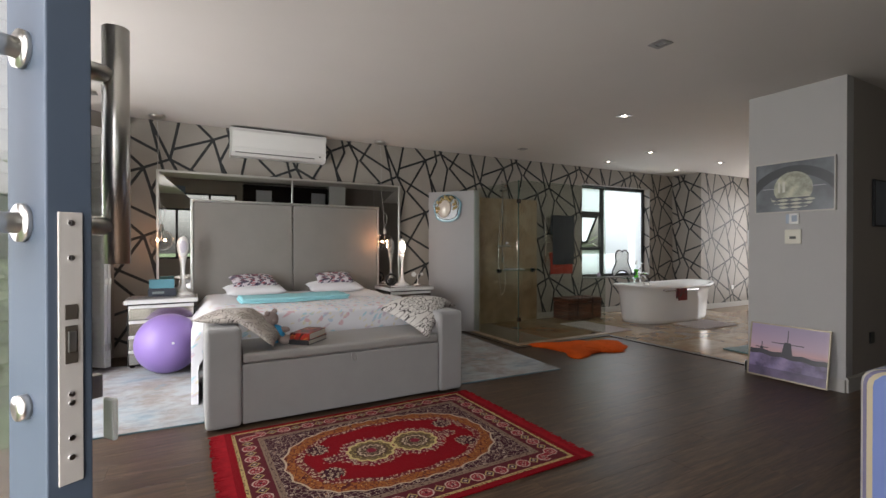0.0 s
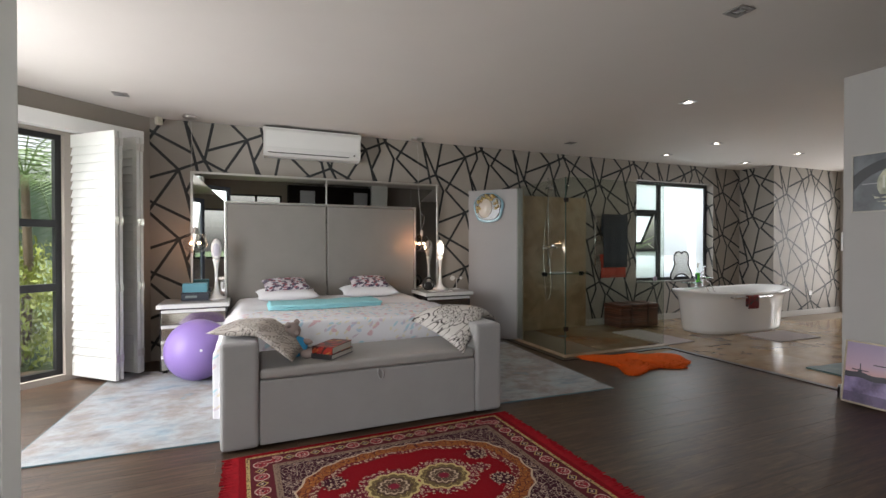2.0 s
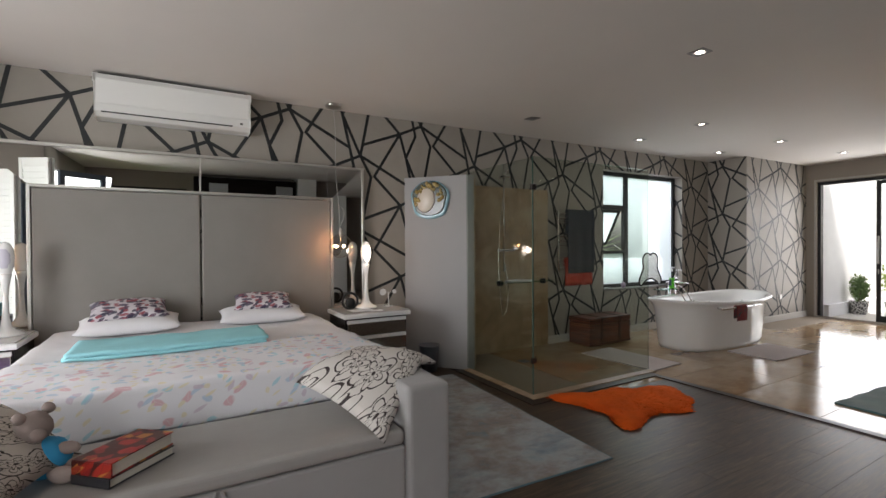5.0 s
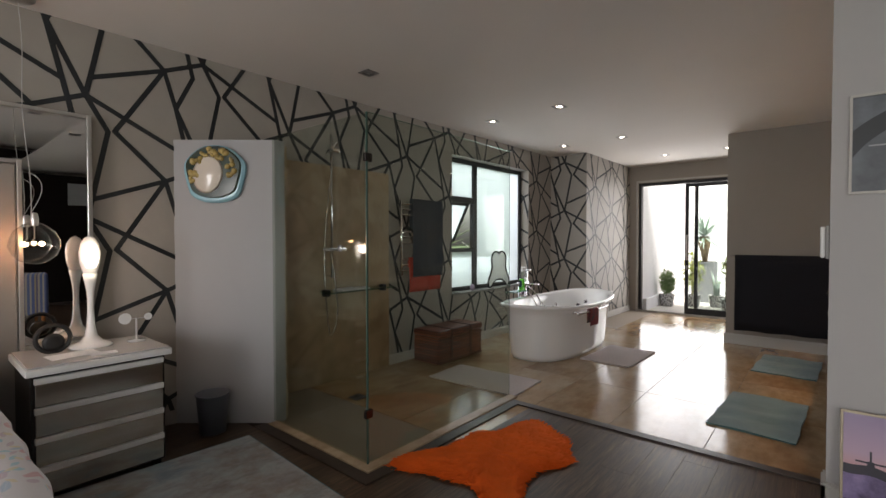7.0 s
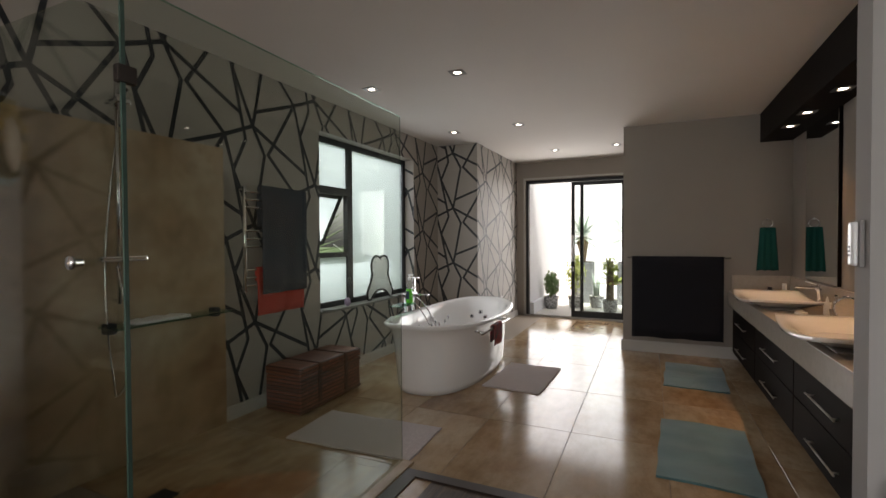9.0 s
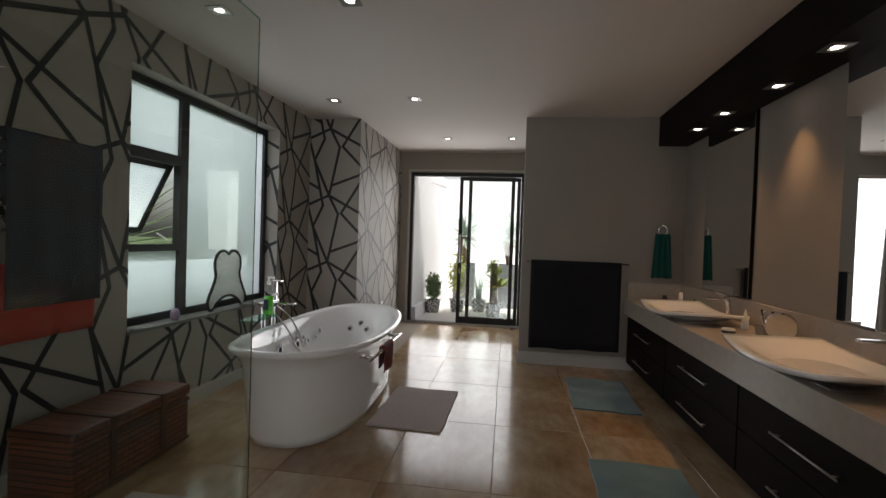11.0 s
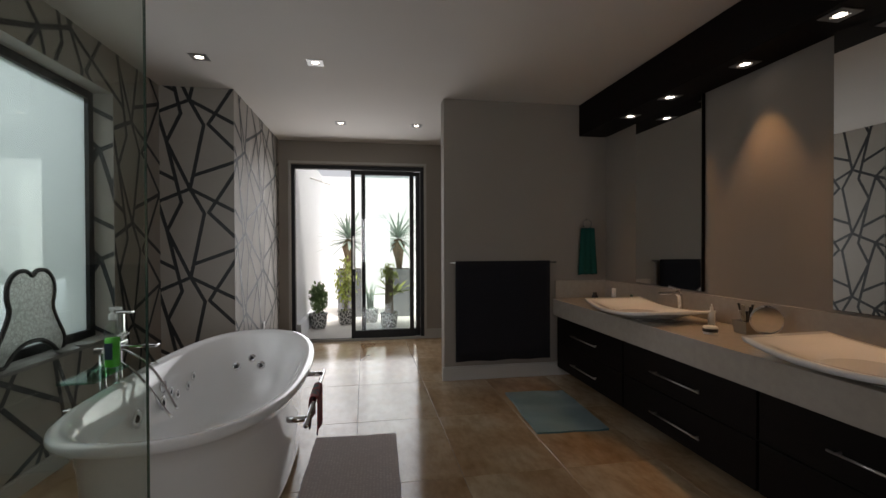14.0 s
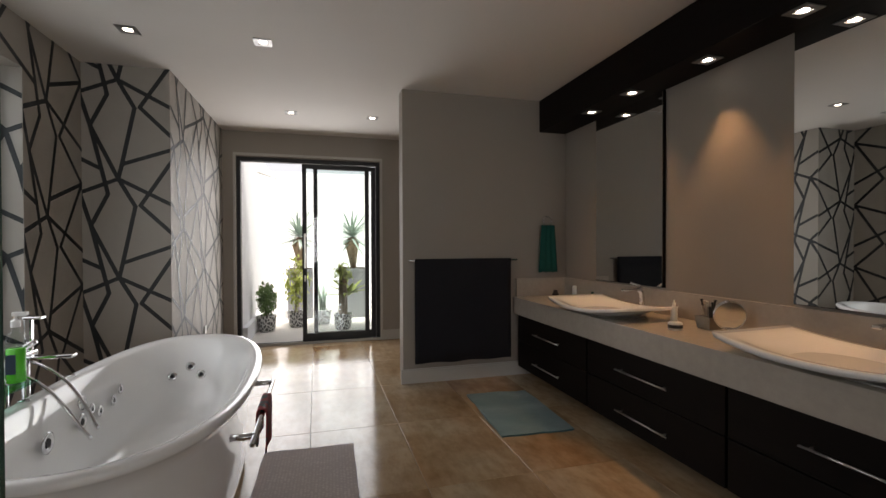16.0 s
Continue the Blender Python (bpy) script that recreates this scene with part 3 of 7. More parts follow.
# ---- bedroom things ----
def pillow(w, d, h, n=18, pinch=3.0, drape=None, lump=0.0):
    """A stuffed cushion w by d, h thick, its middle at the origin; drape bends it: z lowered by drape(x, y)."""
    bm = bmesh.new()
    top, bot = [], []
    for i in range(n + 1):
        ra, rb = [], []
        for j in range(n + 1):
            u, v = -1 + 2 * i / n, -1 + 2 * j / n
            x, y = w / 2 * u * (1 - 0.06 * (1 - v * v) * abs(u)), d / 2 * v * (1 - 0.06 * (1 - u * u) * abs(v))
            t = h / 2 * ((1 - abs(u) ** pinch) * (1 - abs(v) ** pinch)) ** 0.5
            low = drape(x, y) if drape else 0
            wob = lump * noise.noise(Vector((x * 9, y * 9, 1.3)))
            edge = i in (0, n) or j in (0, n)
            a = bm.verts.new((x, y, t + wob - low))
            ra.append(a)
            rb.append(a if edge else bm.verts.new((x, y, -t * 0.8 + wob * .4 - low)))
        top.append(ra)
        bot.append(rb)
    for i in range(n):
        for j in range(n):
            bm.faces.new((top[i][j], top[i + 1][j], top[i + 1][j + 1], top[i][j + 1]))
            bm.faces.new((bot[i][j], bot[i][j + 1], bot[i + 1][j + 1], bot[i + 1][j]))
    return bm


def cells(nt, v, scale, turn=True):
    """Cell-wise coordinates: x, y from the cell's middle (turned at random), and a random value."""
    vo = nt.nodes.new("ShaderNodeTexVoronoi")
    vo.inputs["Scale"].default_value = scale
    vo.voronoi_dimensions = "2D"
    nt.links.new(v, vo.inputs["Vector"])
    sub = nt.nodes.new("ShaderNodeVectorMath")
    sub.operation = "SUBTRACT"
    nt.links.new(v, sub.inputs[0])
    nt.links.new(vo.outputs["Position"], sub.inputs[1])
    sep = nt.nodes.new("ShaderNodeSeparateColor")
    nt.links.new(vo.outputs["Color"], sep.inputs[0])
    q = sub.outputs[0]
    if turn:
        rot = nt.nodes.new("ShaderNodeVectorRotate")
        rot.rotation_type = "Z_AXIS"
        nt.links.new(q, rot.inputs["Vector"])
        nt.links.new((Fx(nt, sep.outputs[1]) * 6.283).s, rot.inputs["Angle"])
        q = rot.outputs[0]
    xyz = nt.nodes.new("ShaderNodeSeparateXYZ")
    nt.links.new(q, xyz.inputs[0])
    return Fx(nt, xyz.outputs[0]) * scale, Fx(nt, xyz.outputs[1]) * scale, Fx(nt, sep.outputs[0])


def motif(name, ground, spots, scale=14.0, share=0.35, rough=0.85, lines=None, slim=2.6):
    """Printed cloth: scattered leaf shapes in several colours on a ground; lines: drawn flower outlines of that colour."""
    m, nt, b = nodes(name)
    flat = nt.nodes.new("ShaderNodeSeparateXYZ")
    nt.links.new(obj_coord(nt), flat.inputs[0])
    fold = nt.nodes.new("ShaderNodeCombineXYZ")
    PX, PY, PZ = (Fx(nt, flat.outputs[k]) for k in range(3))
    nt.links.new((PX - PZ * .8).s, fold.inputs[0])
    nt.links.new((PY + PZ).s, fold.inputs[1])
    v0 = fold.outputs[0]
    warp = nt.nodes.new("ShaderNodeTexNoise")
    warp.inputs["Scale"].default_value = scale * 0.9
    nt.links.new(v0, warp.inputs["Vector"])
    add = nt.nodes.new("ShaderNodeVectorMath")
    add.operation = "MULTIPLY_ADD"
    add.inputs[1].default_value = (0.06, 0.06, 0)
    nt.links.new(warp.outputs["Color"], add.inputs[0])
    nt.links.new(v0, add.inputs[2])
    col = ground
    for k, c in enumerate(spots):
        mp = nt.nodes.new("ShaderNodeMapping")
        mp.inputs["Location"].default_value = (k * 3.7, k * 1.9, 0)
        nt.links.new(add.outputs[0], mp.inputs[0])
        X, Y, R = cells(nt, mp.outputs[0], scale * (1 + 0.23 * k))
        d = (X * X).s
        lens = Fx(nt, d) * 3.0 + Y.abs() * slim
        soft_edge = ramp(nt, (lens * 1.0).s, [(0.34, (1, 1, 1)), (0.52, (0, 0, 0))])
        vein = Y.abs().gt(.012)
        col = mixc(nt, (Fx(nt, soft_edge) * R.lt(share) * (vein * .4 + .5)).s, col, c)
    if lines:
        X, Y, R = cells(nt, add.outputs[0], scale * .62, False)
        at = nt.nodes.new("ShaderNodeMath")
        at.operation = "ARCTAN2"
        nt.links.new(Y.s, at.inputs[0])
        nt.links.new(X.s, at.inputs[1])
        A, D = Fx(nt, at.outputs[0]), (X * X + Y * Y).op("SQRT")
        for k, (r0, r1, n) in enumerate(((.16, .26, 3.5), (.07, .15, 4.0), (.38, .20, 2.5))):
            f = (D - ((A * n + k).sin().abs() * r1 + r0)).abs().lt(.024)
            col = mixc(nt, f.s, col, lines)
        col = mixc(nt, D.lt(.05).s, col, lines)
    nt.links.new(col, b.inputs["Base Color"])
    b.inputs["Roughness"].default_value = rough
    bump(nt, b, noise_tex(nt, v0, 60, 2), 0.2, 0.003)
    return m


SHEET = mat("white_cotton", (0.74, 0.74, 0.76), 0.9, vary=0.03, scale=3, bmp=0.3, bscale=22)
FLORAL = motif("floral_duvet", (0.74, 0.74, 0.77), [(0.66, 0.42, 0.46), (0.46, 0.58, 0.70), (0.60, 0.52, 0.60), (0.38, 0.64, 0.72), (0.72, 0.66, 0.50)], 9.5, 0.28)
LINED = motif("cream_line_print", (0.60, 0.57, 0.53), [(0.5, 0.46, 0.42)], 10, 0.3, lines=(0.04, 0.03, 0.03))
DARKPRINT = motif("white_violet_print", (0.60, 0.57, 0.60), [(0.04, 0.03, 0.07), (0.10, 0.04, 0.08), (0.30, 0.06, 0.08), (0.03, 0.03, 0.06)], 11, 0.75, slim=1.6)
LINED_BR = motif("brown_line_print", (0.56, 0.51, 0.46), [(0.45, 0.41, 0.37)], 14, 0.4, lines=(0.04, 0.03, 0.025))
TURQ = mat("turquoise_fleece", (0.30, 0.66, 0.72), 0.9, vary=0.08, scale=8, bmp=0.4, bscale=60)


def grid_sheet(xs, ys, zf):
    bm = bmesh.new()
    g = [[bm.verts.new(zf(x, y)) for y in ys] for x in xs]
    for i in range(len(xs) - 1):
        for j in range(len(ys) - 1):
            bm.faces.new((g[i][j], g[i + 1][j], g[i + 1][j + 1], g[i][j + 1]))
    return bm


def build_bed():
    e = thing("double_bed", "wide double bed with white sheet and floral duvet, made up loosely", "bed")
    part("bed_base", box(0.80, 4.86, 0.08, 2.60, 6.84, 0.36, 0.02), GREY_FAB, e, "grey upholstered bed base")
    part("mattress", box(0.80, 4.86, 0.36, 2.60, 6.84, 0.63, 0.05, 3), SHEET, e, "white mattress")
    for x in (0.9, 2.5):
        for y in (4.95, 6.7):
            part("leg", box(x - .03, y - .03, 0, x + .03, y + .03, 0.08), BLACK_WOOD, e)

    def cover(y0, y1, lift, left, right, front):
        def zf(x, y):
            u = 1.05 * (x - 1.7)
            over = max(0, abs(u) - (1.02 if u > 0 else 0.93))
            px = 1.7 + max(-1.05, min(1.05, u)) + (0.025 * math.sin(y * 17 + x) * min(1, over * 6)) * (1 if u > 0 else -1)
            z = lift - over - 0.35 * max(0, abs(u) - (0.95 if u > 0 else 0.86)) ** 1.2
            py = y
            if front and y < 4.86:
                z -= (4.86 - y) * 1.0
                py = 4.86 - (4.86 - y) * 0.12
            z += 0.012 * noise.noise(Vector((x * 4, y * 4, 0))) + 0.005 * noise.noise(Vector((x * 13, y * 13, 3)))
            return (px, py, z)
        xs = [1.7 + (-left + (left + right) * i / 60) for i in range(61)]
        ys = [y0 + (y1 - y0) * j / 40 for j in range(41)]
        bm = grid_sheet(xs, ys, zf)
        ext = bmesh.ops.extrude_face_region(bm, geom=bm.faces[:])
        bmesh.ops.translate(bm, verts=[v for v in ext["geom"] if isinstance(v, bmesh.types.BMVert)], vec=(0, 0, 0.016))
        bmesh.ops.recalc_face_normals(bm, faces=bm.faces)
        return bm

    part("sheet", cover(5.5, 6.83, 0.655, 1.05, 1.05, False), SHEET, e, "white fitted sheet", smooth=True)
    part("duvet", cover(4.66, 5.62, 0.668, 1.40, 1.1, True), FLORAL, e, "white duvet printed with pink and blue flowers", smooth=True)


def build_headboard():
    e = thing("headboard", "tall grey upholstered headboard framed by wide mirror panels against the wallpaper", "headboard")
    y = 6.86
    part("padded_panel", box(0.65, y, 0.1, 1.765, y + .07, 1.765, 0.015, 3), HEAD_FAB, e, "grey padded panel")
    part("padded_panel", box(1.775, y, 0.1, 2.91, y + .07, 1.765, 0.015, 3), HEAD_FAB, e, "grey padded panel")
    SIL = mat("silver_trim", (0.62, 0.61, 0.58), 0.3, metal=0.8, vary=0.05)
    b = box(0.625, y - .005, 0.08, 0.648, y + .08, 1.79, 0.003)
    box(2.912, y - .005, 0.08, 2.935, y + .08, 1.79, 0.003, bm=b)
    box(0.648, y - .005, 1.768, 2.912, y + .08, 1.79, 0.003, bm=b)
    part("inner_trim", b, SIL, e, "silver bead")
    # mirror border, leaning back slightly towards its outer edge
    for q in ([(0.31, 2.085), (3.24, 2.085), (2.935, 1.792), (0.625, 1.792)],
              [(0.31, 0.30), (0.31, 2.085), (0.625, 1.792), (0.625, 0.30)],
              [(3.24, 2.085), (3.24, 0.30), (2.935, 0.30), (2.935, 1.792)]):
        bm = bmesh.new()
        lean = 0.0375 if q[0][1] == q[1][1] else 0.030
        vs = [bm.verts.new((x, (y + lean) if (x in (0.31, 3.24) or z == 2.085) else y + 0.045, z)) for x, z in q]
        f = bm.faces.new(vs)
        r = bmesh.ops.extrude_face_region(bm, geom=[f])
        bmesh.ops.translate(bm, verts=[v for v in r["geom"] if isinstance(v, bmesh.types.BMVert)], vec=(0, 0.012, 0))
        bmesh.ops.recalc_face_normals(bm, faces=bm.faces)
        part("mirror_panel", bm, MIRROR, e, "bevelled mirror panel")
    b = box(0.285, y + .015, 0.28, 0.309, y + .09, 2.11, 0.003)
    box(3.242, y + .015, 0.28, 3.266, y + .09, 2.11, 0.003, bm=b)
    box(0.309, y + .015, 2.087, 3.242, y + .09, 2.11, 0.003, bm=b)
    box(1.762, y + .022, 1.792, 1.774, y + .052, 2.086, bm=b)
    part("outer_frame", b, SIL, e, "silver outer frame")


def build_bench():
    e = thing("storage_bench", "grey upholstered storage bench with padded arms beside the bed", "bench")
    x0, x1, y0, y1 = 0.705, 2.685, 4.20, 4.78
    for a, b in ((x0, x0 + .225), (x1 - .225, x1)):
        part("arm", box(a, y0, 0.012, b, y1, 0.685, 0.03, 4), GREY_FAB, e, smooth=False)
        part("foot", box(a + .05, y0 + .05, 0, b - .05, y1 - .05, 0.012), BLACK_WOOD, e)
    part("chest", box(x0 + .228, y0 + .012, 0.02, x1 - .228, y1 - .02, 0.43, 0.012, 3), GREY_FAB, e)
    part("seat", box(x0 + .23, y0 + .008, 0.434, x1 - .23, y1 - .02, 0.505, 0.025, 4), mat("grey_seat_leatherette", (0.31, 0.30, 0.285), 0.5, vary=0.05, bmp=0.4, bscale=14), e, "smooth grey padded lid")
    part("pull_tab", tube([(1.70, y0 + .005, .432), (1.69, y0 - .012, .41), (1.705, y0 - .012, .37), (1.725, y0 - .012, .365), (1.735, y0 - .01, .40), (1.72, y0 + .005, .432)], 0.006, 8), GREY_FAB, e, "loop of grey tape")


def mirror_drawer(m0, m1, y, z0, z1, e, tint, handle):
    part("drawer", box(m0, y, z0, m1, y + 0.02, z1, 0.004), tint, e, "mirrored drawer front")
    part("drawer_edge", box(m0, y - 0.004, z1 - 0.03, m1, y + 0.018, z1 + 0.002, 0.002), WHITE, e, "white drawer lip")


def build_nightstand(x, y, dark):
    e = thing("nightstand", "white bedside cabinet with mirrored drawers and glass top beside the bed", "bedside cabinet", group="bedside cabinets")
    w, d = 0.60, 0.50
    MIRR2 = mat("antique_mirror", (0.56, 0.53, 0.48), 0.10, metal=0.95, vary=0.12, scale=5, stretch=(0.3, 1, 6))
    part("carcass", box(x, y + .02, 0.03, x + w, y + d, 0.655, 0.003), mat("black_lacquer", (0.02, 0.018, 0.018), 0.25, vary=0.1), e, "black side panels")
    for k in range(4):
        z0 = 0.045 + k * 0.15
        part("drawer", box(x + .015, y, z0, x + w - .015, y + .02, z0 + .112, 0.003), MIRR2, e, "mirrored drawer front")
        part("drawer_lip", box(x + .012, y - .006, z0 + .114, x + w - .012, y + .019, z0 + .144, 0.003), WHITE, e, "white drawer lip")
    part("top", box(x - .025, y - .03, 0.656, x + w + .025, y + d, 0.692, 0.004), WHITE, e, "white top board")
    part("glass_top", box(x - .015, y - .02, 0.694, x + w + .015, y + d - .01, 0.702, 0.002), mat("pale_gloss_glass", (0.52, 0.51, 0.50), 0.06, vary=0.02), e, "glass sheet")
    for a in (x + .02, x + w - .06):
        part("foot", box(a, y + .03, 0, a + .04, y + .07, 0.03), BLACK_WOOD, e)


def build_aircon():
    e = thing("air_conditioner", "white wall air conditioner high above the bed", "air conditioner")
    y1 = wall_y(1.6) - 0.004
    prof = [(0, 2.335), (-.16, 2.335), (-.205, 2.37), (-.215, 2.60), (-.19, 2.655), (0, 2.665)]
    bm = bmesh.new()
    bm2 = prism(prof, 1.045, 2.165)
    bm2.transform(Matrix(((0, 0, 1, 0), (1, 0, 0, y1), (0, 1, 0, 0), (0, 0, 0, 1))))
    bmesh.ops.bevel(bm2, geom=bm2.edges[:], offset=0.008, segments=2, affect="EDGES")
    bm.free()
    part("body", bm2, WHITE, e, "white plastic casing")
    part("front_cover", box(1.06, y1 - .222, 2.43, 2.15, y1 - .214, 2.62, 0.003), mat("white_plastic", (0.80, 0.80, 0.78), 0.3, vary=0.01), e)
    part("intake", box(1.07, y1 - .19, 2.666, 2.14, y1 - .03, 2.672, 0.001), mat("dark_slot", (0.03, 0.03, 0.03), 0.7), e, "dark intake grille")
    part("flap", box(1.09, y1 - .212, 2.372, 2.02, y1 - .206, 2.412, 0.002), WHITE, e, "closed air flap")
    part("slot", box(1.09, y1 - .209, 2.362, 2.02, y1 - .2, 2.371), mat("dark_slot", (0.03, 0.03, 0.03), 0.7), e, "dark air slot")
    part("status_window", box(2.08, y1 - .2145, 2.385, 2.10, y1 - .2085, 2.40), mat("dark_slot", (0.03, 0.03, 0.03), 0.7), e, "small dark display")


def tulip_lamp(x, y, lit, rz=0):
    e = thing("table_lamp", ("lit white" if lit else "unlit white") + " slender table lamp with oval head on the bedside cabinet", "lamp", (x, y, 0.703), rz, "bedside lamps")
    prof = [(0.105, 0.0), (0.107, 0.008), (0.09, 0.02), (0.055, 0.035), (0.032, 0.065), (0.022, 0.12), (0.017, 0.2), (0.016, 0.27), (0.02, 0.33), (0.03, 0.39), (0.038, 0.43)]
    part("stand", turned(prof, 28), CERAMIC, e, "glossy white flared stand", smooth=True)
    head = turned([(0.0, -0.125), (0.035, -0.10), (0.052, -0.04), (0.056, 0.02), (0.048, 0.075), (0.028, 0.11), (0.0, 0.125)], 24)
    head.transform(Matrix.Diagonal((0.95, 0.62, 1, 1)))
    part("head", head, CERAMIC, e, "white oval head", smooth=True).matrix_basis = pose(0, 0, 0.53)
    g = turned([(0.0, -0.085), (0.03, -0.065), (0.043, -0.02), (0.043, 0.025), (0.03, 0.065), (0.0, 0.085)], 24)
    g.transform(Matrix.Diagonal((0.9, 0.5, 1, 1)))
    gm = mat("lamp_glow", (1, 0.95, 0.86), 0.5, vary=0, emit=3.5) if lit else mat("lamp_glass_off", (0.55, 0.53, 0.60), 0.3, vary=0.02)
    part("diffuser", g, gm, e, "glowing diffuser" if lit else "dull opal diffuser", smooth=True).matrix_basis = pose(0, -0.016, 0.535)
    if lit:
        li = new("lamp_light", bpy.data.lights.new("lamp_light", "POINT"))
        li.data.energy, li.data.shadow_soft_size, li.data.color = 0.8, 0.04, (1, 0.85, 0.68)
        li.matrix_basis = pose(x, y - 0.09, 1.25)


BULB_G = glass_mat("pendant_glass", (0.90, 0.89, 0.88))


def pendant(x, y, z, warm):
    e = thing("pendant_lamp", "clear glass globe pendant with glowing filament beside the headboard", "pendant lamp", group="pendant lamps")
    can = turned([(0.0, 2.645), (0.03, 2.647), (0.065, 2.66), (0.078, 2.672), (0.078, 2.689)], 24)
    can.transform(Matrix.Translation((x - 0.03, y + 0.06, 0)))
    part("ceiling_rose", can, BRUSHED, e, "round steel ceiling rose", smooth=True)
    pts = [(x - 0.03 + 0.03 * k / 10 + 0.008 * math.sin(k * .9), y + 0.06 - 0.06 * k / 10, 2.66 - (2.66 - z - 0.17) * k / 10) for k in range(11)]
    part("cable", tube(pts, 0.0022, 6), mat("clear_cable", (0.45, 0.44, 0.42), 0.4, vary=0), e, "thin grey cable")
    loop = [(x + 0.05 * math.sin(a * .5), y, z + 0.17 + 0.16 * math.sin(a * 0.25) + 0.01 * a) for a in [k * 0.5 for k in range(14)]]
    part("cable_loop", tube(loop, 0.002, 6), MATS["clear_cable"], e, "slack loop of cable")
    glb = turned([(0.02, 0.12), (0.05, 0.105), (0.09, 0.07), (0.112, 0.02), (0.114, -0.02), (0.095, -0.065), (0.06, -0.1), (0.02, -0.114), (0.0, -0.116)], 32, False)
    glb.transform(Matrix.Translation((x + 0.015, y, z)))
    g = part("globe", glb, BULB_G, e, "clear glass globe", smooth=True)
    g.visible_shadow = False
    part("socket", turned([(0.0, 0.10), (0.016, 0.10), (0.02, 0.14), (0.014, 0.17), (0.0, 0.175)], 16), BRUSHED, e, "steel socket").matrix_basis = pose(x + 0.015, y, z)
    arms = tube([(x - 0.03, y, z - 0.005), (x - 0.01, y, z), (x + 0.015, y, z + 0.03), (x + 0.015, y, z + 0.1)], 0.003, 6)
    join(arms, tube([(x - 0.03, y, z - 0.005), (x + 0.05, y, z + 0.0)], 0.004, 6))
    part("bracket", arms, BRUSHED, e, "fine steel bracket")
    f = turned([(0.0, -0.014), (0.011, -0.008), (0.013, 0.0), (0.011, 0.008), (0.0, 0.014)], 12)
    part("filament", f, mat("filament_warm", (1.0, 0.72, 0.42), 0.5, vary=0, emit=13.0), e, "glowing filament").matrix_basis = pose(x - 0.025, y, z - 0.004)
    f2 = turned([(0.0, -0.014), (0.011, -0.008), (0.013, 0.0), (0.011, 0.008), (0.0, 0.014)], 12)
    part("filament", f2, MATS["filament_warm"], e, "glowing filament").matrix_basis = pose(x + 0.045, y, z)
    li = new("pendant_light", bpy.data.lights.new("pendant_light", "POINT"))
    li.data.energy, li.data.shadow_soft_size, li.data.color = warm, 0.02, (1, 0.42, 0.16)
    li.matrix_basis = pose(x - 0.045, y, z)


build_bed()
build_headboard()
build_bench()
build_nightstand(0.065, 6.34, False)
build_nightstand(2.885, 6.33, True)
build_aircon()
tulip_lamp(0.553, 6.66, False)
tulip_lamp(3.20, 6.66, True)
pendant(0.33, 6.72, 1.31, 0.5)
pendant(2.95, 6.72, 1.31, 0.85)


def soft(name, label, cat_, bm, m, at, rot=(0, 0, 0), pname="cover"):
    e = thing(name, label, cat_, at)
    p = part(pname, bm, m, e, "", smooth=True)
    p.matrix_basis = pose(0, 0, 0, *rot)
    return e


soft("pillow", "flat white bed pillow lying on the sheet by the headboard", "pillow", pillow(0.66, 0.42, 0.14), SHEET, (1.28, 6.55, 0.735), (6, 0, 3))
soft("pillow", "flat white bed pillow lying on the sheet by the headboard", "pillow", pillow(0.68, 0.42, 0.14), SHEET, (2.22, 6.55, 0.735), (6, 0, -3))
soft("cushion", "white cushion with dark violet leaf print on the white pillow", "cushion", pillow(0.50, 0.36, 0.12), DARKPRINT, (1.27, 6.60, 0.835), (14, 0, 6))
soft("cushion", "white cushion with dark violet leaf print on the white pillow", "cushion", pillow(0.46, 0.34, 0.12), DARKPRINT, (2.23, 6.60, 0.835), (14, 0, -6))
soft("throw_pillow", "cream pillow with drawn dark flowers draped over the bench arm", "cushion",
     pillow(0.62, 0.46, 0.10, drape=lambda x, y: 0.9 * max(0, -x * .8 - y * .6 - .02) ** 1.25 + .5 * max(0, x - .12) ** 1.2), LINED, (2.44, 4.54, 0.735), (0, 0, 38))
soft("throw_pillow", "brown and cream printed pillow draped over the bench arm", "cushion",
     pillow(0.54, 0.42, 0.10, drape=lambda x, y: 1.0 * max(0, x - .02) ** 1.2), LINED_BR, (0.95, 4.43, 0.735), (0, 0, -22))


def blanket():
    e = thing("folded_blanket", "turquoise fleece blanket folded in a long strip across the bed", "blanket")
    for k, (dx, h) in enumerate(((0.0, 0.0), (0.012, 0.022))):
        bm = grid_sheet([1.04 + dx + 1.05 * i / 40 for i in range(41)], [5.55 + .45 * j / 12 for j in range(13)],
                        lambda x, y: (x, y + 0.03 * math.sin(x * 3), 0.688 + h + 0.008 * noise.noise(Vector((x * 7, y * 7, k)))))
        r = bmesh.ops.extrude_face_region(bm, geom=bm.faces[:])
        bmesh.ops.translate(bm, verts=[v for v in r["geom"] if isinstance(v, bmesh.types.BMVert)], vec=(0, 0, 0.02))
        bmesh.ops.recalc_face_normals(bm, faces=bm.faces)
        part("fold", bm, TURQ, e, smooth=True)


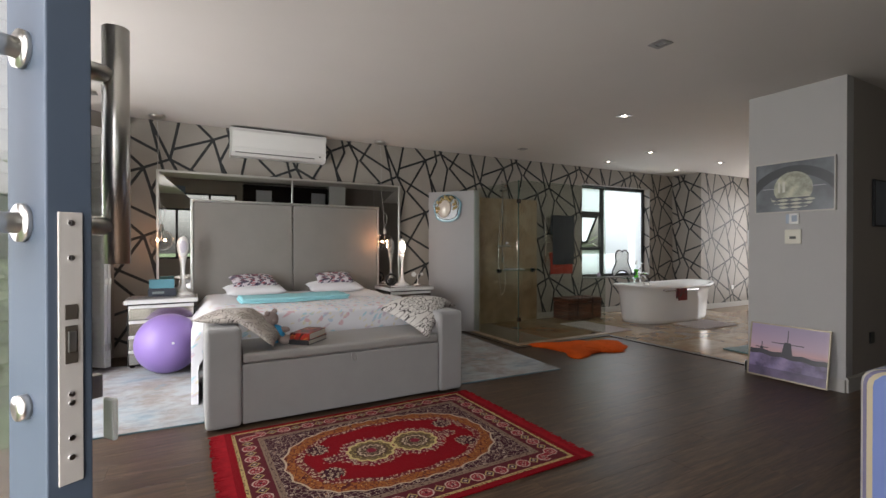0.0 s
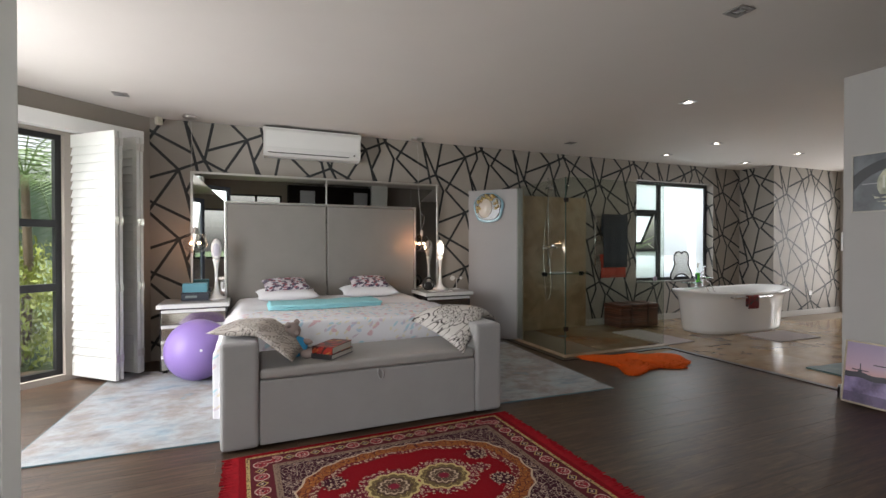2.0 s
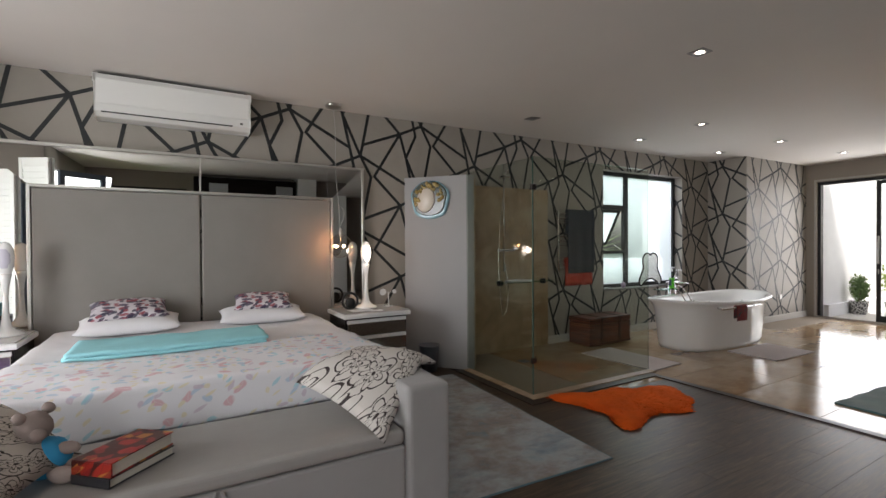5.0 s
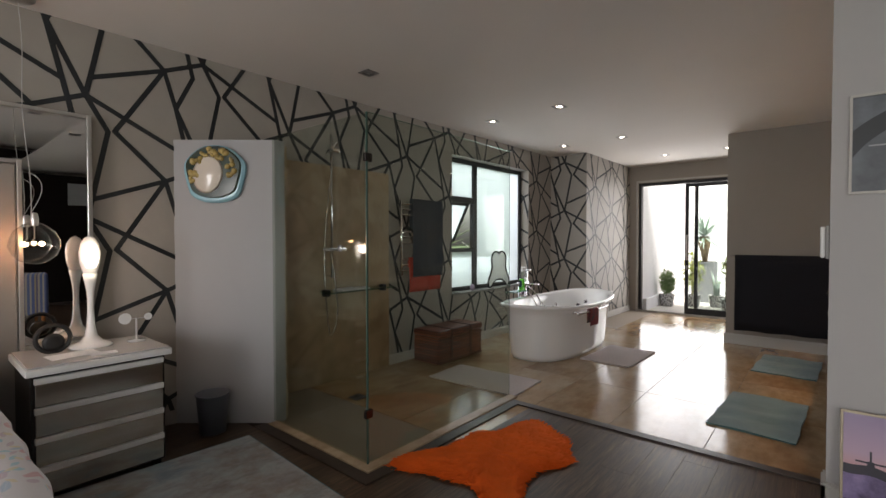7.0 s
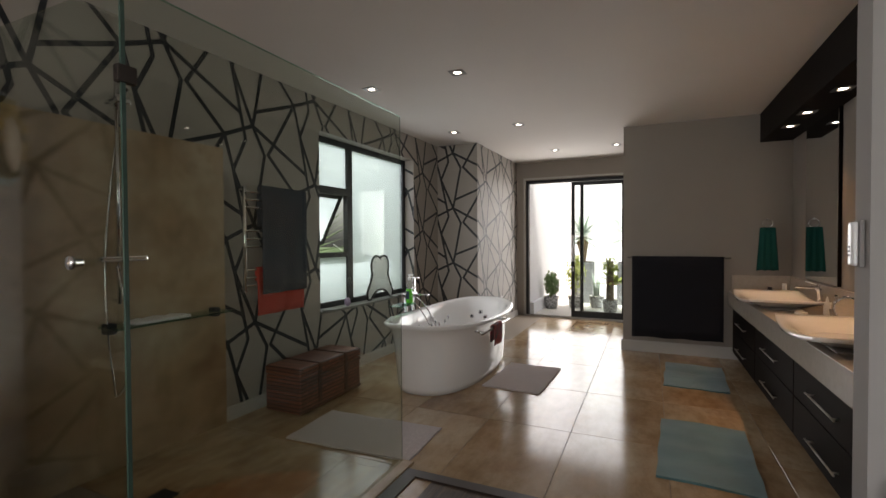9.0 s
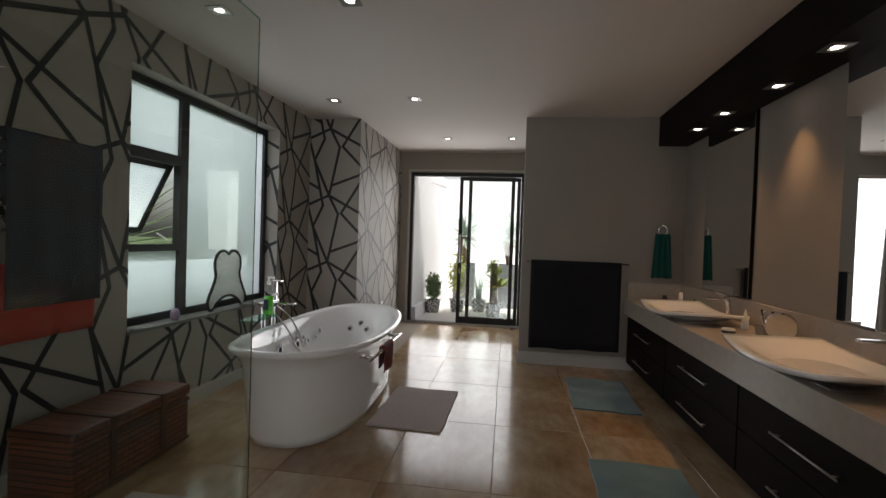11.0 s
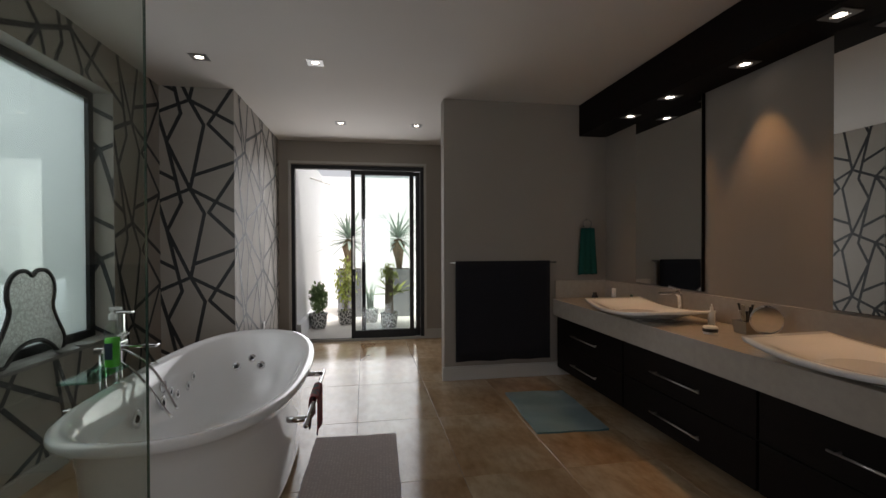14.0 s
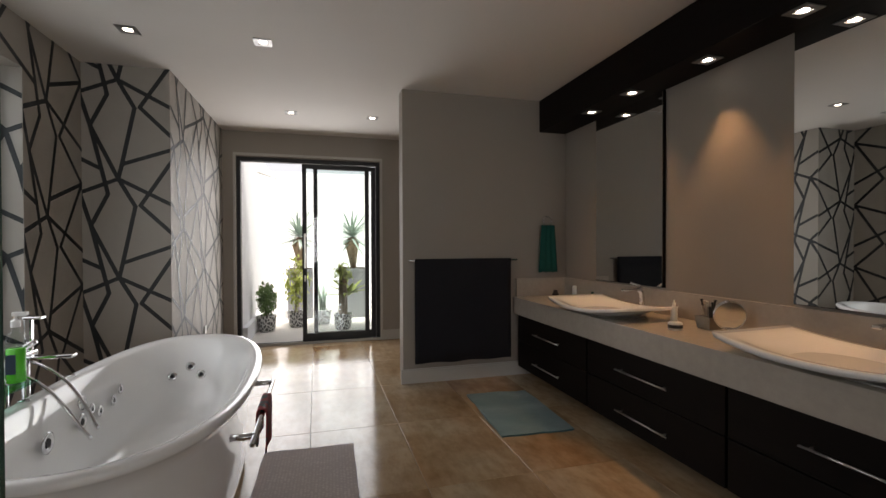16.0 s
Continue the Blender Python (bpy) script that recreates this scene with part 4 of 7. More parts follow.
blanket()
BALL = mat("violet_rubber", (0.30, 0.20, 0.52), 0.38, vary=0.03)
ball_bm = turned([(0.0, 0.0)] + [(0.285 * math.sin(math.pi * k / 28), 0.285 - 0.285 * math.cos(math.pi * k / 28)) for k in range(1, 28)] + [(0.0, 0.57)], 48)
bl = thing("exercise_ball", "large violet exercise ball on the rug against the bedside cabinet", "exercise ball", (0.43, 6.01, 0.012))
part("ball", ball_bm, BALL, bl, smooth=True)
part("valve", turned([(0.0, 0), (0.012, 0.0), (0.012, 0.004), (0.0, 0.005)], 12), mat("valve_white", (0.7, 0.7, 0.7), 0.4, vary=0), bl, "white valve plug").matrix_basis = pose(0.05, -0.282, 0.33, 80)


def books():
    for k, (z, w, d, h, rz, c) in enumerate(((0.507, .27, .165, .035, 46, (0.03, 0.03, 0.035)), (0.543, .27, .16, .05, 49, (0.18, 0.03, 0.015)))):
        e = thing("book", "dark hardback book lying on the bench seat" if k == 0 else "thick book with a red and yellow cover on the bench seat", "book", (1.42, 4.41, z), rz)
        part("pages", box(-w / 2 + .006, -d / 2 + .006, .004, w / 2 - .004, d / 2 - .006, h - .004), mat("book_paper", (0.6, 0.57, 0.5), 0.9, vary=0.08, scale=2, stretch=(1, 1, 200)), e, "cream pages")
        cv = mat("book_dark_cover", c, 0.35) if k == 0 else motif("book_print", (0.06, 0.010, 0.010), [(0.45, 0.03, 0.02), (0.55, 0.25, 0.05), (0.30, 0.02, 0.02)], 13, 0.6, 0.3, slim=1.2)
        b = box(-w / 2, -d / 2, 0, w / 2, d / 2, .004, .001)
        box(-w / 2, -d / 2, h - .004, w / 2, d / 2, h, .001, bm=b)
        box(-w / 2, -d / 2, .004, -w / 2 + .005, d / 2, h - .004, bm=b)
        part("cover", b, cv, e)


books()


def teddy():
    e = thing("soft_toy", "small beige and blue plush toy slumped on the bench", "soft toy", (1.18, 4.48, 0.507), 10)
    PLUSH = mat("beige_plush", (0.30, 0.24, 0.22), 0.95, vary=0.1, bmp=0.5)
    KNIT = mat("blue_knit", (0.03, 0.30, 0.55), 0.9)

    def blob(name, at, r, stretch, m, turn=0, label=""):
        bm = bmesh.new()
        bmesh.ops.create_uvsphere(bm, u_segments=16, v_segments=12, radius=r)
        for v in bm.verts:
            v.co += v.co.normalized() * 0.004 * noise.noise(v.co * 40)
        bm.transform(Matrix.Scale(0.84, 4) @ Matrix.Translation(at) @ Matrix.Rotation(radians(turn), 4, "Z") @ Matrix.Diagonal((stretch, 1, 1, 1)))
        part(name, bm, m, e, label, smooth=True)
    blob("body", (0, 0, .08), .085, 1.1, KNIT, 0, "blue knitted shirt")
    blob("head", (-.036, -.012, .222), .066, 1, PLUSH)
    blob("ear", (.012, .03, .282), .024, 1, PLUSH)
    blob("ear", (-.078, -.048, .276), .024, 1, PLUSH)
    blob("muzzle", (-.02, -.07, .205), .026, 1.1, PLUSH)
    blob("arm", (.075, -.05, .12), .026, 1.8, PLUSH, -30)
    blob("leg", (.10, -.036, .032), .034, 1.7, PLUSH, 10)
    blob("leg", (.055, -.105, .032), .034, 1.7, PLUSH, -35)


teddy()

# ---- bathroom things ----
def super_ring(a, b, n, seg, cx=0, cy=0):
    out = []
    for k in range(seg):
        t = 2 * math.pi * k / seg
        c, s = math.cos(t), math.sin(t)
        out.append((cx + a * math.copysign(abs(c) ** (2 / n), c), cy + b * math.copysign(abs(s) ** (2 / n), s)))
    return out


def loft(rings, cap0=True, cap1=True):
    """rings: lists of points of equal length."""
    bm = bmesh.new()
    vs = [[bm.verts.new(p) for p in r] for r in rings]
    n = len(vs[0])
    for a, b in zip(vs, vs[1:]):
        for k in range(n):
            q = (k + 1) % n
            bm.faces.new((a[k], a[q], b[q], b[k]))
    if cap0:
        bm.faces.new(vs[0][::-1])
    if cap1:
        bm.faces.new(vs[-1])
    bmesh.ops.recalc_face_normals(bm, faces=bm.faces)
    return bm


def build_bath():
    e = thing("bathtub", "freestanding oval white whirlpool bath below the frosted window", "bathtub", (7.79, 5.86, 0))
    n = 2.5

    def ring(a, b, z, end=0.0):
        return [(x, y, z + end * (x / 1.08) ** 2) for x, y in super_ring(a, b, n, 72)]
    lift = 0.045
    outer = loft([ring(.90, .385, 0), ring(.915, .395, .05), ring(.95, .405, .3), ring(.99, .42, .48, lift * .5), ring(1.03, .445, .53, lift), ring(1.07, .475, .552, lift), ring(1.085, .487, .568, lift), ring(1.08, .482, .586, lift),
                  ring(1.055, .462, .594, lift), ring(1.02, .435, .588, lift), ring(.99, .41, .57, lift), ring(.93, .375, .46, lift * .5), ring(.86, .335, .30), ring(.74, .27, .17), ring(.6, .2, .14)])
    part("tub", outer, CERAMIC, e, "glossy white acrylic shell", smooth=True)
    part("plinth", loft([ring(.86, .35, -0.004), ring(.86, .35, 0.01)]), WHITE, e)
    for x, y, z, r in ((.10, .352, .40, .026), (.20, .35, .43, .018), (.28, .345, .39, .018), (.42, .335, .40, .018), (.50, .33, .44, .018), (-.2, .352, .42, .03), (.80, .12, .42, .018), (.80, -.05, .42, .018), (.83, .02, .47, .018)):
        toward = Vector((-x * .3 if x > .7 else 0, -1 if x < .7 else 0, 0.0))
        ang = -90 if x < .7 else 0
        r *= 1.6
        j = turned([(0, 0), (r * .45, 0), (r * .5, .004), (r * .75, .008), (r, .004), (r, 0)], 20)
        m = pose(x, y - .014, z, 90, 0, 0) if x < .7 else pose(x - .02, y, z, 0, -80, 0)
        part("jet", j, CHROME, e, "round chrome water jet", smooth=True).matrix_basis = m
        part("nozzle", turned([(0, .0065), (r * .36, .0065), (r * .4, .0045), (0, .0045)], 16), BLACK_FRAME, e, "dark jet opening").matrix_basis = m
    part("overflow", turned([(0, 0), (.02, 0), (.035, .012), (.036, 0)], 20), CHROME, e, "chrome overflow knob", smooth=True).matrix_basis = pose(.18, .375, .47, 90, 0, 0)
    for x in (-.55, -.15, .25):
        part("control_cap", turned([(0.0, .0), (.022, 0), (.022, .006), (.0, .009)], 20), CHROME, e, "chrome control button", smooth=True).matrix_basis = pose(x, .445, .595)
    # rail on the room side
    b = tube([(-.78, -.56, .55), (.06, -.56, .55)], .011, 12)
    join(b, tube([(-.70, -.47, .55), (-.70, -.56, .55)], .013, 12))
    join(b, tube([(.0, -.47, .55), (.0, -.56, .55)], .013, 12))
    part("towel_rail", b, CHROME, e, "chrome towel rail on two arms", smooth=True)


def cloth_over(name, label, x0, x1, y, z, r, front, back, m, n=24, wave=0.006, at=None, axis=0):
    """Cloth folded over a bar that runs along x at y, z."""
    prof = [(-r, -front)] + [(-r - .002, -front * k / 6) for k in range(5, 0, -1)] + [(-r * math.cos(a), r * math.sin(a)) for a in [math.pi * k / 6 for k in range(7)]] + [(r + .002, -back * k / 6) for k in range(1, 7)]

    def zf(u, k):
        dy, dz = prof[int(k)]
        w = wave * math.sin(u * 31 + k * .2) * min(1, abs(dz) / .2) + wave * .8 * math.sin(u * 13)* min(1, abs(dz) / .3)
        return (u, y + dy + w, z + dz)
    bm = grid_sheet([x0 + (x1 - x0) * i / n for i in range(n + 1)], list(range(len(prof))), zf)
    r_ = bmesh.ops.extrude_face_region(bm, geom=bm.faces[:])
    bmesh.ops.recalc_face_normals(bm, faces=bm.faces)
    vs = [v for v in r_["geom"] if isinstance(v, bmesh.types.BMVert)]
    for v in vs:
        v.co += Vector((0, 0.006 if v.co.y > y else -0.006, 0.004 if v.co.z > z else 0))
    bmesh.ops.recalc_face_normals(bm, faces=bm.faces)
    e = thing(name, label, "towel")
    part("cloth", bm, m, e, smooth=True)
    if at is not None:
        e.matrix_basis = at
    return e


def bath_filler():
    e = thing("bath_mixer", "chrome freestanding mixer with hand shower beside the white bath", "tap")
    bx, by = 7.72, 6.42
    b = tube([(bx, by, 0), (bx, by, .74)], .017, 14)
    join(b, tube([(bx + .16, by, 0), (bx + .16, by, .74)], .017, 14))
    part("standpipe", b, CHROME, e, "two chrome standpipes", smooth=True)
    part("mixer_body", box(bx - .05, by - .03, .735, bx + .21, by + .02, .77, .008), CHROME, e, "flat chrome mixer body")
    part("spout", box(bx + .05, by - .24, .745, bx + .10, by - .03, .762, .006), CHROME, e, "flat chrome spout")
    part("lever", tube([(bx + .0, by - .02, .77), (bx - .01, by - .06, .80), (bx - .02, by - .13, .845)], .013, 10), CHROME, e, "raised chrome lever", smooth=True)
    hs = box(bx + .145, by - .03, .77, bx + .175, by, .93, .006)
    join(hs, box(bx + .135, by - .075, .92, bx + .185, by, .935, .005))
    part("hand_shower", hs, CHROME, e, "upright chrome hand shower")

    def hose(x0, z0, x1, y1, z1, bulge):
        return tube([(x0 + (x1 - x0) * t, by + (y1 - by) * t - bulge * math.sin(math.pi * t), z0 + (z1 - z0) * t + .02 * math.sin(math.pi * t * 2)) for t in [k / 14 for k in range(15)]], .008, 8)
    part("hose", hose(bx + .16, .73, bx + .05, by - .34, .40, .06), CHROME, e, "ribbed chrome hose", smooth=True)
    part("hose", hose(bx + .0, .73, bx - .02, by - .34, .38, .05), CHROME, e, "ribbed chrome hose", smooth=True)
    part("shelf", box(bx - .34, by - .14, .665, bx - .022, by + .02, .675, .002), GLASS_EDGE, e, "small glass shelf")
    part("shelf_arm", tube([(bx, by, .66), (bx - .2, by, .66)], .008, 8), CHROME, e, "chrome shelf arm")
    g = thing("soap_bottle", "clear pump bottle half full of green soap on the glass shelf", "bottle", (bx - .068, by - .082, .676))
    gm, nt, bs = nodes("green_soap")
    bs.inputs["Base Color"].default_value = (0.14, 0.75, 0.06, 1)
    bs.inputs["Roughness"].default_value = 0.08
    bs.inputs["Transmission Weight"].default_value = 0.25
    q = 1.36
    part("bottle", turned([(1.05 * a, q * c) for a, c in [(0, 0), (.032, 0), (.034, .01), (.034, .13), (.028, .155), (.012, .165), (.012, .18)]], 24, False), GLASS, g, "clear plastic shell", smooth=True)
    part("liquid", turned([(1.05 * a, q * c) for a, c in [(0, .003), (.030, .003), (.032, .012), (.032, .112), (0, .112)]], 24), gm, g, "green liquid", smooth=True)
    part("label", box(-.0382, -.018, .045, -.0365, .018, .13), mat("dark_label", (.03, .05, .08), .5, vary=0), g, "dark paper label")
    cap = turned([(0, q * .18), (q * .013, q * .18), (q * .013, q * .20), (q * .005, q * .205), (q * .005, q * .225), (0, q * .226)], 14)
    box(-.010, -.045, .292, .010, .010, .310, .002, bm=cap)
    part("pump", cap, CERAMIC, g, "white pump head")


GLASS_EDGE = glass_mat("green_edged_glass", (0.62, 0.85, 0.76))


def shower():
    s = tagged(new("glass_screen"), "frameless glass shower screen with chrome clamps on a stone curb", "shower screen")
    tagged(s, category="shower screen")
    g = part("glass_panel", box(4.196, 5.352, .036, 4.204, 6.37, 2.06, .001, 1), SHOWER_GLASS, s, "clear toughened glass")
    g2 = part("glass_panel", box(4.206, 5.3475, .036, 5.74, 5.3525, 2.06, .001, 1), SHOWER_GLASS, s, "clear toughened glass")
    for q in (g, g2):
        q.visible_shadow = False
    EDGE = mat("glass_edge_dark_green", (0.06, 0.11, 0.09), 0.15, vary=0)
    CLAMP = mat("dark_chrome", (0.10, 0.09, 0.085), 0.2, metal=0.9, vary=0)
    part("glass_edge", box(4.194, 5.344, .036, 4.2055, 5.3515, 2.061), EDGE, s, "dark green glass edge")
    part("glass_edge", box(5.7405, 5.3485, .036, 5.7425, 5.3515, 2.061), EDGE, s, "dark green glass edge")
    part("glass_edge", box(4.206, 5.3465, 2.061, 5.74, 5.3535, 2.0635), GLASS_EDGE, s, "dark green glass edge")
    for z in (.30, 1.78):
        b = box(4.182, 5.338, z, 4.235, 5.362, z + .05, .004)
        part("corner_clamp", b, CLAMP, s, "chrome corner clamp")
    part("door_knob", turned([(0, 0), (.012, 0), (.012, .02), (.02, .025), (.02, .035), (0, .037)], 16), CHROME, s, "round chrome knob", smooth=True).matrix_basis = pose(4.196, 5.55, 1.28, 0, -90, 0)
    r = thing("shower_set", "chrome rail shower with bar mixer on the travertine wall", "shower")
    y = wall_y(5.0) - .032
    part("riser", tube([(5.04, y - .05, .98), (5.04, y - .05, 2.30)], .011, 12), CHROME, r, "chrome riser rail", smooth=True)
    for z in (1.0, 2.18):
        part("bracket", tube([(5.04, y, z), (5.04, y - .05, z)], .012, 10), CHROME, r, "wall bracket")
    part("mixer", box(4.93, y - .07, 1.225, 5.20, y - .03, 1.26, .01), CHROME, r, "chrome bar mixer")
    part("mixer_mount", box(4.99, y - .035, 1.23, 5.14, y, 1.255, .004), CHROME, r, "mixer mount")
    hd = box(4.98, y - .16, 2.12, 5.06, y - .04, 2.15, .008)
    join(hd, tube([(5.02, y - .05, 2.13), (5.06, y - .12, 2.22)], .012, 8))
    part("hand_shower", hd, CHROME, r, "hand shower in its holder")
    part("hose", tube([(5.02 + .05 * math.sin(k * .35), y - .06 - .03 * math.sin(k * .3), 1.2 - .75 * math.sin(math.pi * min(k, 18) / 20) if k < 10 else .45 + .165 * (k - 10)) for k in range(20)], .006, 8), CHROME, r, "chrome hose", smooth=True)
    sh = thing("shower_shelf", "green-edged glass shelf on dark clamps along the shower wall", "shelf")
    part("shelf_glass", box(4.95, wall_y(5) - .21, .845, 5.72, wall_y(5) - .03, .857, .002), GLASS_EDGE, sh, "green-edged glass")
    for x in (4.99, 5.68):
        part("clamp", box(x - .025, wall_y(5) - .10, .81, x + .025, wall_y(5) - .031, .872, .006), BLACK_FRAME, sh, "dark clamp")
    t = thing("wash_cloth", "crumpled white wash cloth on the glass shelf", "cloth", (5.24, wall_y(5) - .13, .858))
    part("cloth", grid_cloth(.34, .13, .018, 5), SHEET, t, smooth=True)
    f = thing("floor_drain", "small dark floor drain in the shower", "drain", (4.95, 6.35, 0.0005))
    part("grate", box(-.06, -.06, 0, .06, .06, .004, .001), BLACK_FRAME, f)


def grid_cloth(w, d, h, seed):
    bm = grid_sheet([-w / 2 + w * i / 24 for i in range(25)], [-d / 2 + d * j / 12 for j in range(13)],
                    lambda x, y: (x + .01 * noise.noise(Vector((x * 20, y * 20, seed))), y, .012 + h * abs(noise.noise(Vector((x * 18, y * 24, seed + 2))))))
    r = bmesh.ops.extrude_face_region(bm, geom=bm.faces[:])
    for v in [v for v in r["geom"] if isinstance(v, bmesh.types.BMVert)]:
        v.co.z = 0.0
    bmesh.ops.recalc_face_normals(bm, faces=bm.faces)
    return bm


def heated_rail():
    e = thing("heated_towel_rail", "chrome heated towel rail with towels on the papered wall", "towel rail")
    y = wall_y(6.2) - .06
    b = tube([(5.94, y, .95), (5.94, y, 1.76)], .014, 12)
    join(b, tube([(6.56, y, .95), (6.56, y, 1.76)], .014, 12))
    part("post", b, CHROME, e, "two chrome posts", smooth=True)
    k = 0
    for z in (1.0, 1.06, 1.12, 1.3, 1.36, 1.42, 1.6, 1.66, 1.72):
        part("bar", tube([(5.94, y - .012, z), (6.56, y - .012, z)], .009, 8), CHROME, e, smooth=True)
    for x in (5.94, 6.56):
        for z in (.98, 1.74):
            part("bracket", tube([(x, y, z), (x, wall_y(x), z)], .01, 8), CHROME, e)
    NAVY = mat("dark_slate_towel", (0.035, 0.045, 0.06), 0.95, vary=0.1, bmp=0.6, bscale=200)
    RED = mat("red_towel", (0.42, 0.05, 0.03), 0.95, vary=0.1, bmp=0.6, bscale=200)
    cloth_over("towel", "dark slate towel folded over the heated rail", 6.06, 6.56, y - .03, 1.755, .02, .83, .3, NAVY)
    cloth_over("towel", "red towel showing under the dark one on the rail", 6.03, 6.55, y - .018, 1.13, .006, .37, .1, RED)


def trunk():
    e = thing("wicker_trunk", "reddish brown wicker trunk with a lid under the towel rail", "trunk")
    m, nt, b = nodes("red_brown_wicker")
    v = obj_coord(nt)
    br = nt.nodes.new("ShaderNodeTexBrick")
    br.inputs["Scale"].default_value = 1
    br.inputs["Brick Width"].default_value = 0.075
    br.inputs["Row Height"].default_value = 0.030
    br.inputs["Mortar Size"].default_value = 0.0035
    br.inputs["Color1"].default_value = (0.20, 0.065, 0.035, 1)
    br.inputs["Color2"].default_value = (0.11, 0.035, 0.02, 1)
    br.inputs["Mortar"].default_value = (0.015, 0.006, 0.004, 1)
    mp = nt.nodes.new("ShaderNodeMapping")
    mp.inputs["Rotation"].default_value = (radians(90), 0, 0)
    nt.links.new(v, mp.inputs[0])
    nt.links.new(mp.outputs[0], br.inputs["Vector"])
    nt.links.new(br.outputs["Color"], b.inputs["Base Color"])
    b.inputs["Roughness"].default_value = 0.5
    bump(nt, b, br.outputs["Fac"], -0.6, 0.004)
    STR = mat("trunk_leather", (0.06, 0.022, 0.014), 0.5)
    x0, x1, y0, y1 = 6.09, 6.87, 6.43, 6.78
    part("chest", box(x0, y0, 0.01, x1, y1, .29, .01), m, e, "woven wicker chest")
    part("lid", box(x0 - .008, y0 - .008, .296, x1 + .008, y1, .365, .014), m, e, "woven lid")
    for x in (x0 + .22, x1 - .22):
        b2 = box(x - .018, y0 - .014, .05, x + .018, y0 - .001, .372, .003)
        box(x - .018, y0 - .013, .3655, x + .018, y1 - .01, .373, .002, bm=b2)
        part("strap", b2, STR, e, "dark leather strap")
    for z in (.02, .26):
        part("band", box(x0 - .004, y0 - .0055, z, x1 + .004, y0 + .001, z + .02, .002), STR, e, "dark edge band")


def etched():
    """Pale glass etched with scrollwork."""
    m, nt, b = nodes("etched_scrollwork")
    v = obj_coord(nt)
    ve = nt.nodes.new("ShaderNodeTexVoronoi")
    ve.feature = "DISTANCE_TO_EDGE"
    ve.inputs["Scale"].default_value = 38
    nt.links.new(v, ve.inputs["Vector"])
    nt.links.new(ramp(nt, ve.outputs["Distance"], [(.05, (.50, .50, .47)), (.13, (.88, .90, .88))]), b.inputs["Base Color"])
    b.inputs["Roughness"].default_value = .4
    b.inputs["Transmission Weight"].default_value = .6
    bump(nt, b, ve.outputs["Distance"], .5, .004)
    return m


def tray_mirror():
    e = thing("scalloped_tray", "scalloped black-rimmed glass tray propped on the window sill", "tray", (7.94, wall_y(7.94) + .04, .672), TILT_N)
    half = [(0, .462), (.035, .49), (.09, .485), (.135, .43), (.142, .35), (.13, .28), (.16, .19), (.205, .09), (.20, .02), (.165, .0), (.12, .05), (.06, .09)]
    half = [(1.24 * x, z) for x, z in half]
    ctl = [Vector((x, z)) for x, z in half] + [Vector((0, .10))] + [Vector((-x, z)) for x, z in half[:0:-1]]
    pts = []
    for k in range(len(ctl)):
        a, b, c, d = (ctl[(k + q) % len(ctl)] for q in (-1, 0, 1, 2))
        for t in (0, .25, .5, .75):
            pts.append(tuple(.5 * ((2 * b) + (c - a) * t + (2 * a - 5 * b + 4 * c - d) * t * t + (3 * b - a - 3 * c + d) * t ** 3)))
    part("rim", tube([(x, 0, z) for x, z in pts], .013, 8, True), mat("black_rim", (.01, .01, .01), .4, vary=0), e, "thick black rim", smooth=True)
    inner = prism([(x, z) for x, z in pts], -.003, .003)
    inner.transform(Matrix.Rotation(radians(90), 4, "X"))
    part("glass", inner, etched(), e, "etched pale glass")


def small(name, label, cat_, prof, m, at, seg=18, pname="body"):
    e = thing(name, label, cat_, at)
    part(pname, turned(prof, seg), m, e, smooth=True)
    return e


build_bath()
cloth_over("towel", "small red and dark green towel on the bath rail", 7.30, 7.52, 5.30, .56, .016, .17, .14, motif("tartan_towel", (0.20, 0.03, 0.03), [(0.01, 0.07, 0.06), (0.05, 0.05, 0.07)], 12, 0.5))
bath_filler()
shower()
heated_rail()
trunk()
tray_mirror()
small("candle", "small violet egg-shaped candle on the window sill", "candle", [(0, 0), (.02, .002), (.034, .035), (.03, .065), (.015, .085), (0, .088)], mat("lilac_wax", (0.42, 0.32, 0.45), .5), (7.30, wall_y(7.3) + .02, .665))
for sx, sl in ((6.93, 0), (8.13, 0), (8.3, 0)):
    small("soap_dish", "shallow glass soap dish on the window sill", "dish", [(0, 0), (.04, 0), (.06, .018), (.057, .02), (.04, .006), (0, .005)], mat("dull_glass_dish", (.35, .36, .35), .15), (sx, wall_y(sx) - .02, .665))


def flat_mat(name, label, x, y, w, d, rz, m, wave=.004):
    e = thing(name, label, "bath mat", (x, y, 0.002), rz)
    bm = grid_sheet([-w / 2 + w * i / 30 for i in range(31)], [-d / 2 + d * j / 30 for j in range(31)],
                    lambda a, b: (a + .008 * noise.noise(Vector((b * 6, x, 1))), b + .008 * noise.noise(Vector((a * 6, y, 2))), .012 + wave * noise.noise(Vector((a * 5, b * 5, x)))))
    r = bmesh.ops.extrude_face_region(bm, geom=bm.faces[:])
    for v in [v for v in r["geom"] if isinstance(v, bmesh.types.BMVert)]:
        v.co.z = 0.0
    bmesh.ops.recalc_face_normals(bm, faces=bm.faces)
    part("surface", bm, m, e, smooth=False)


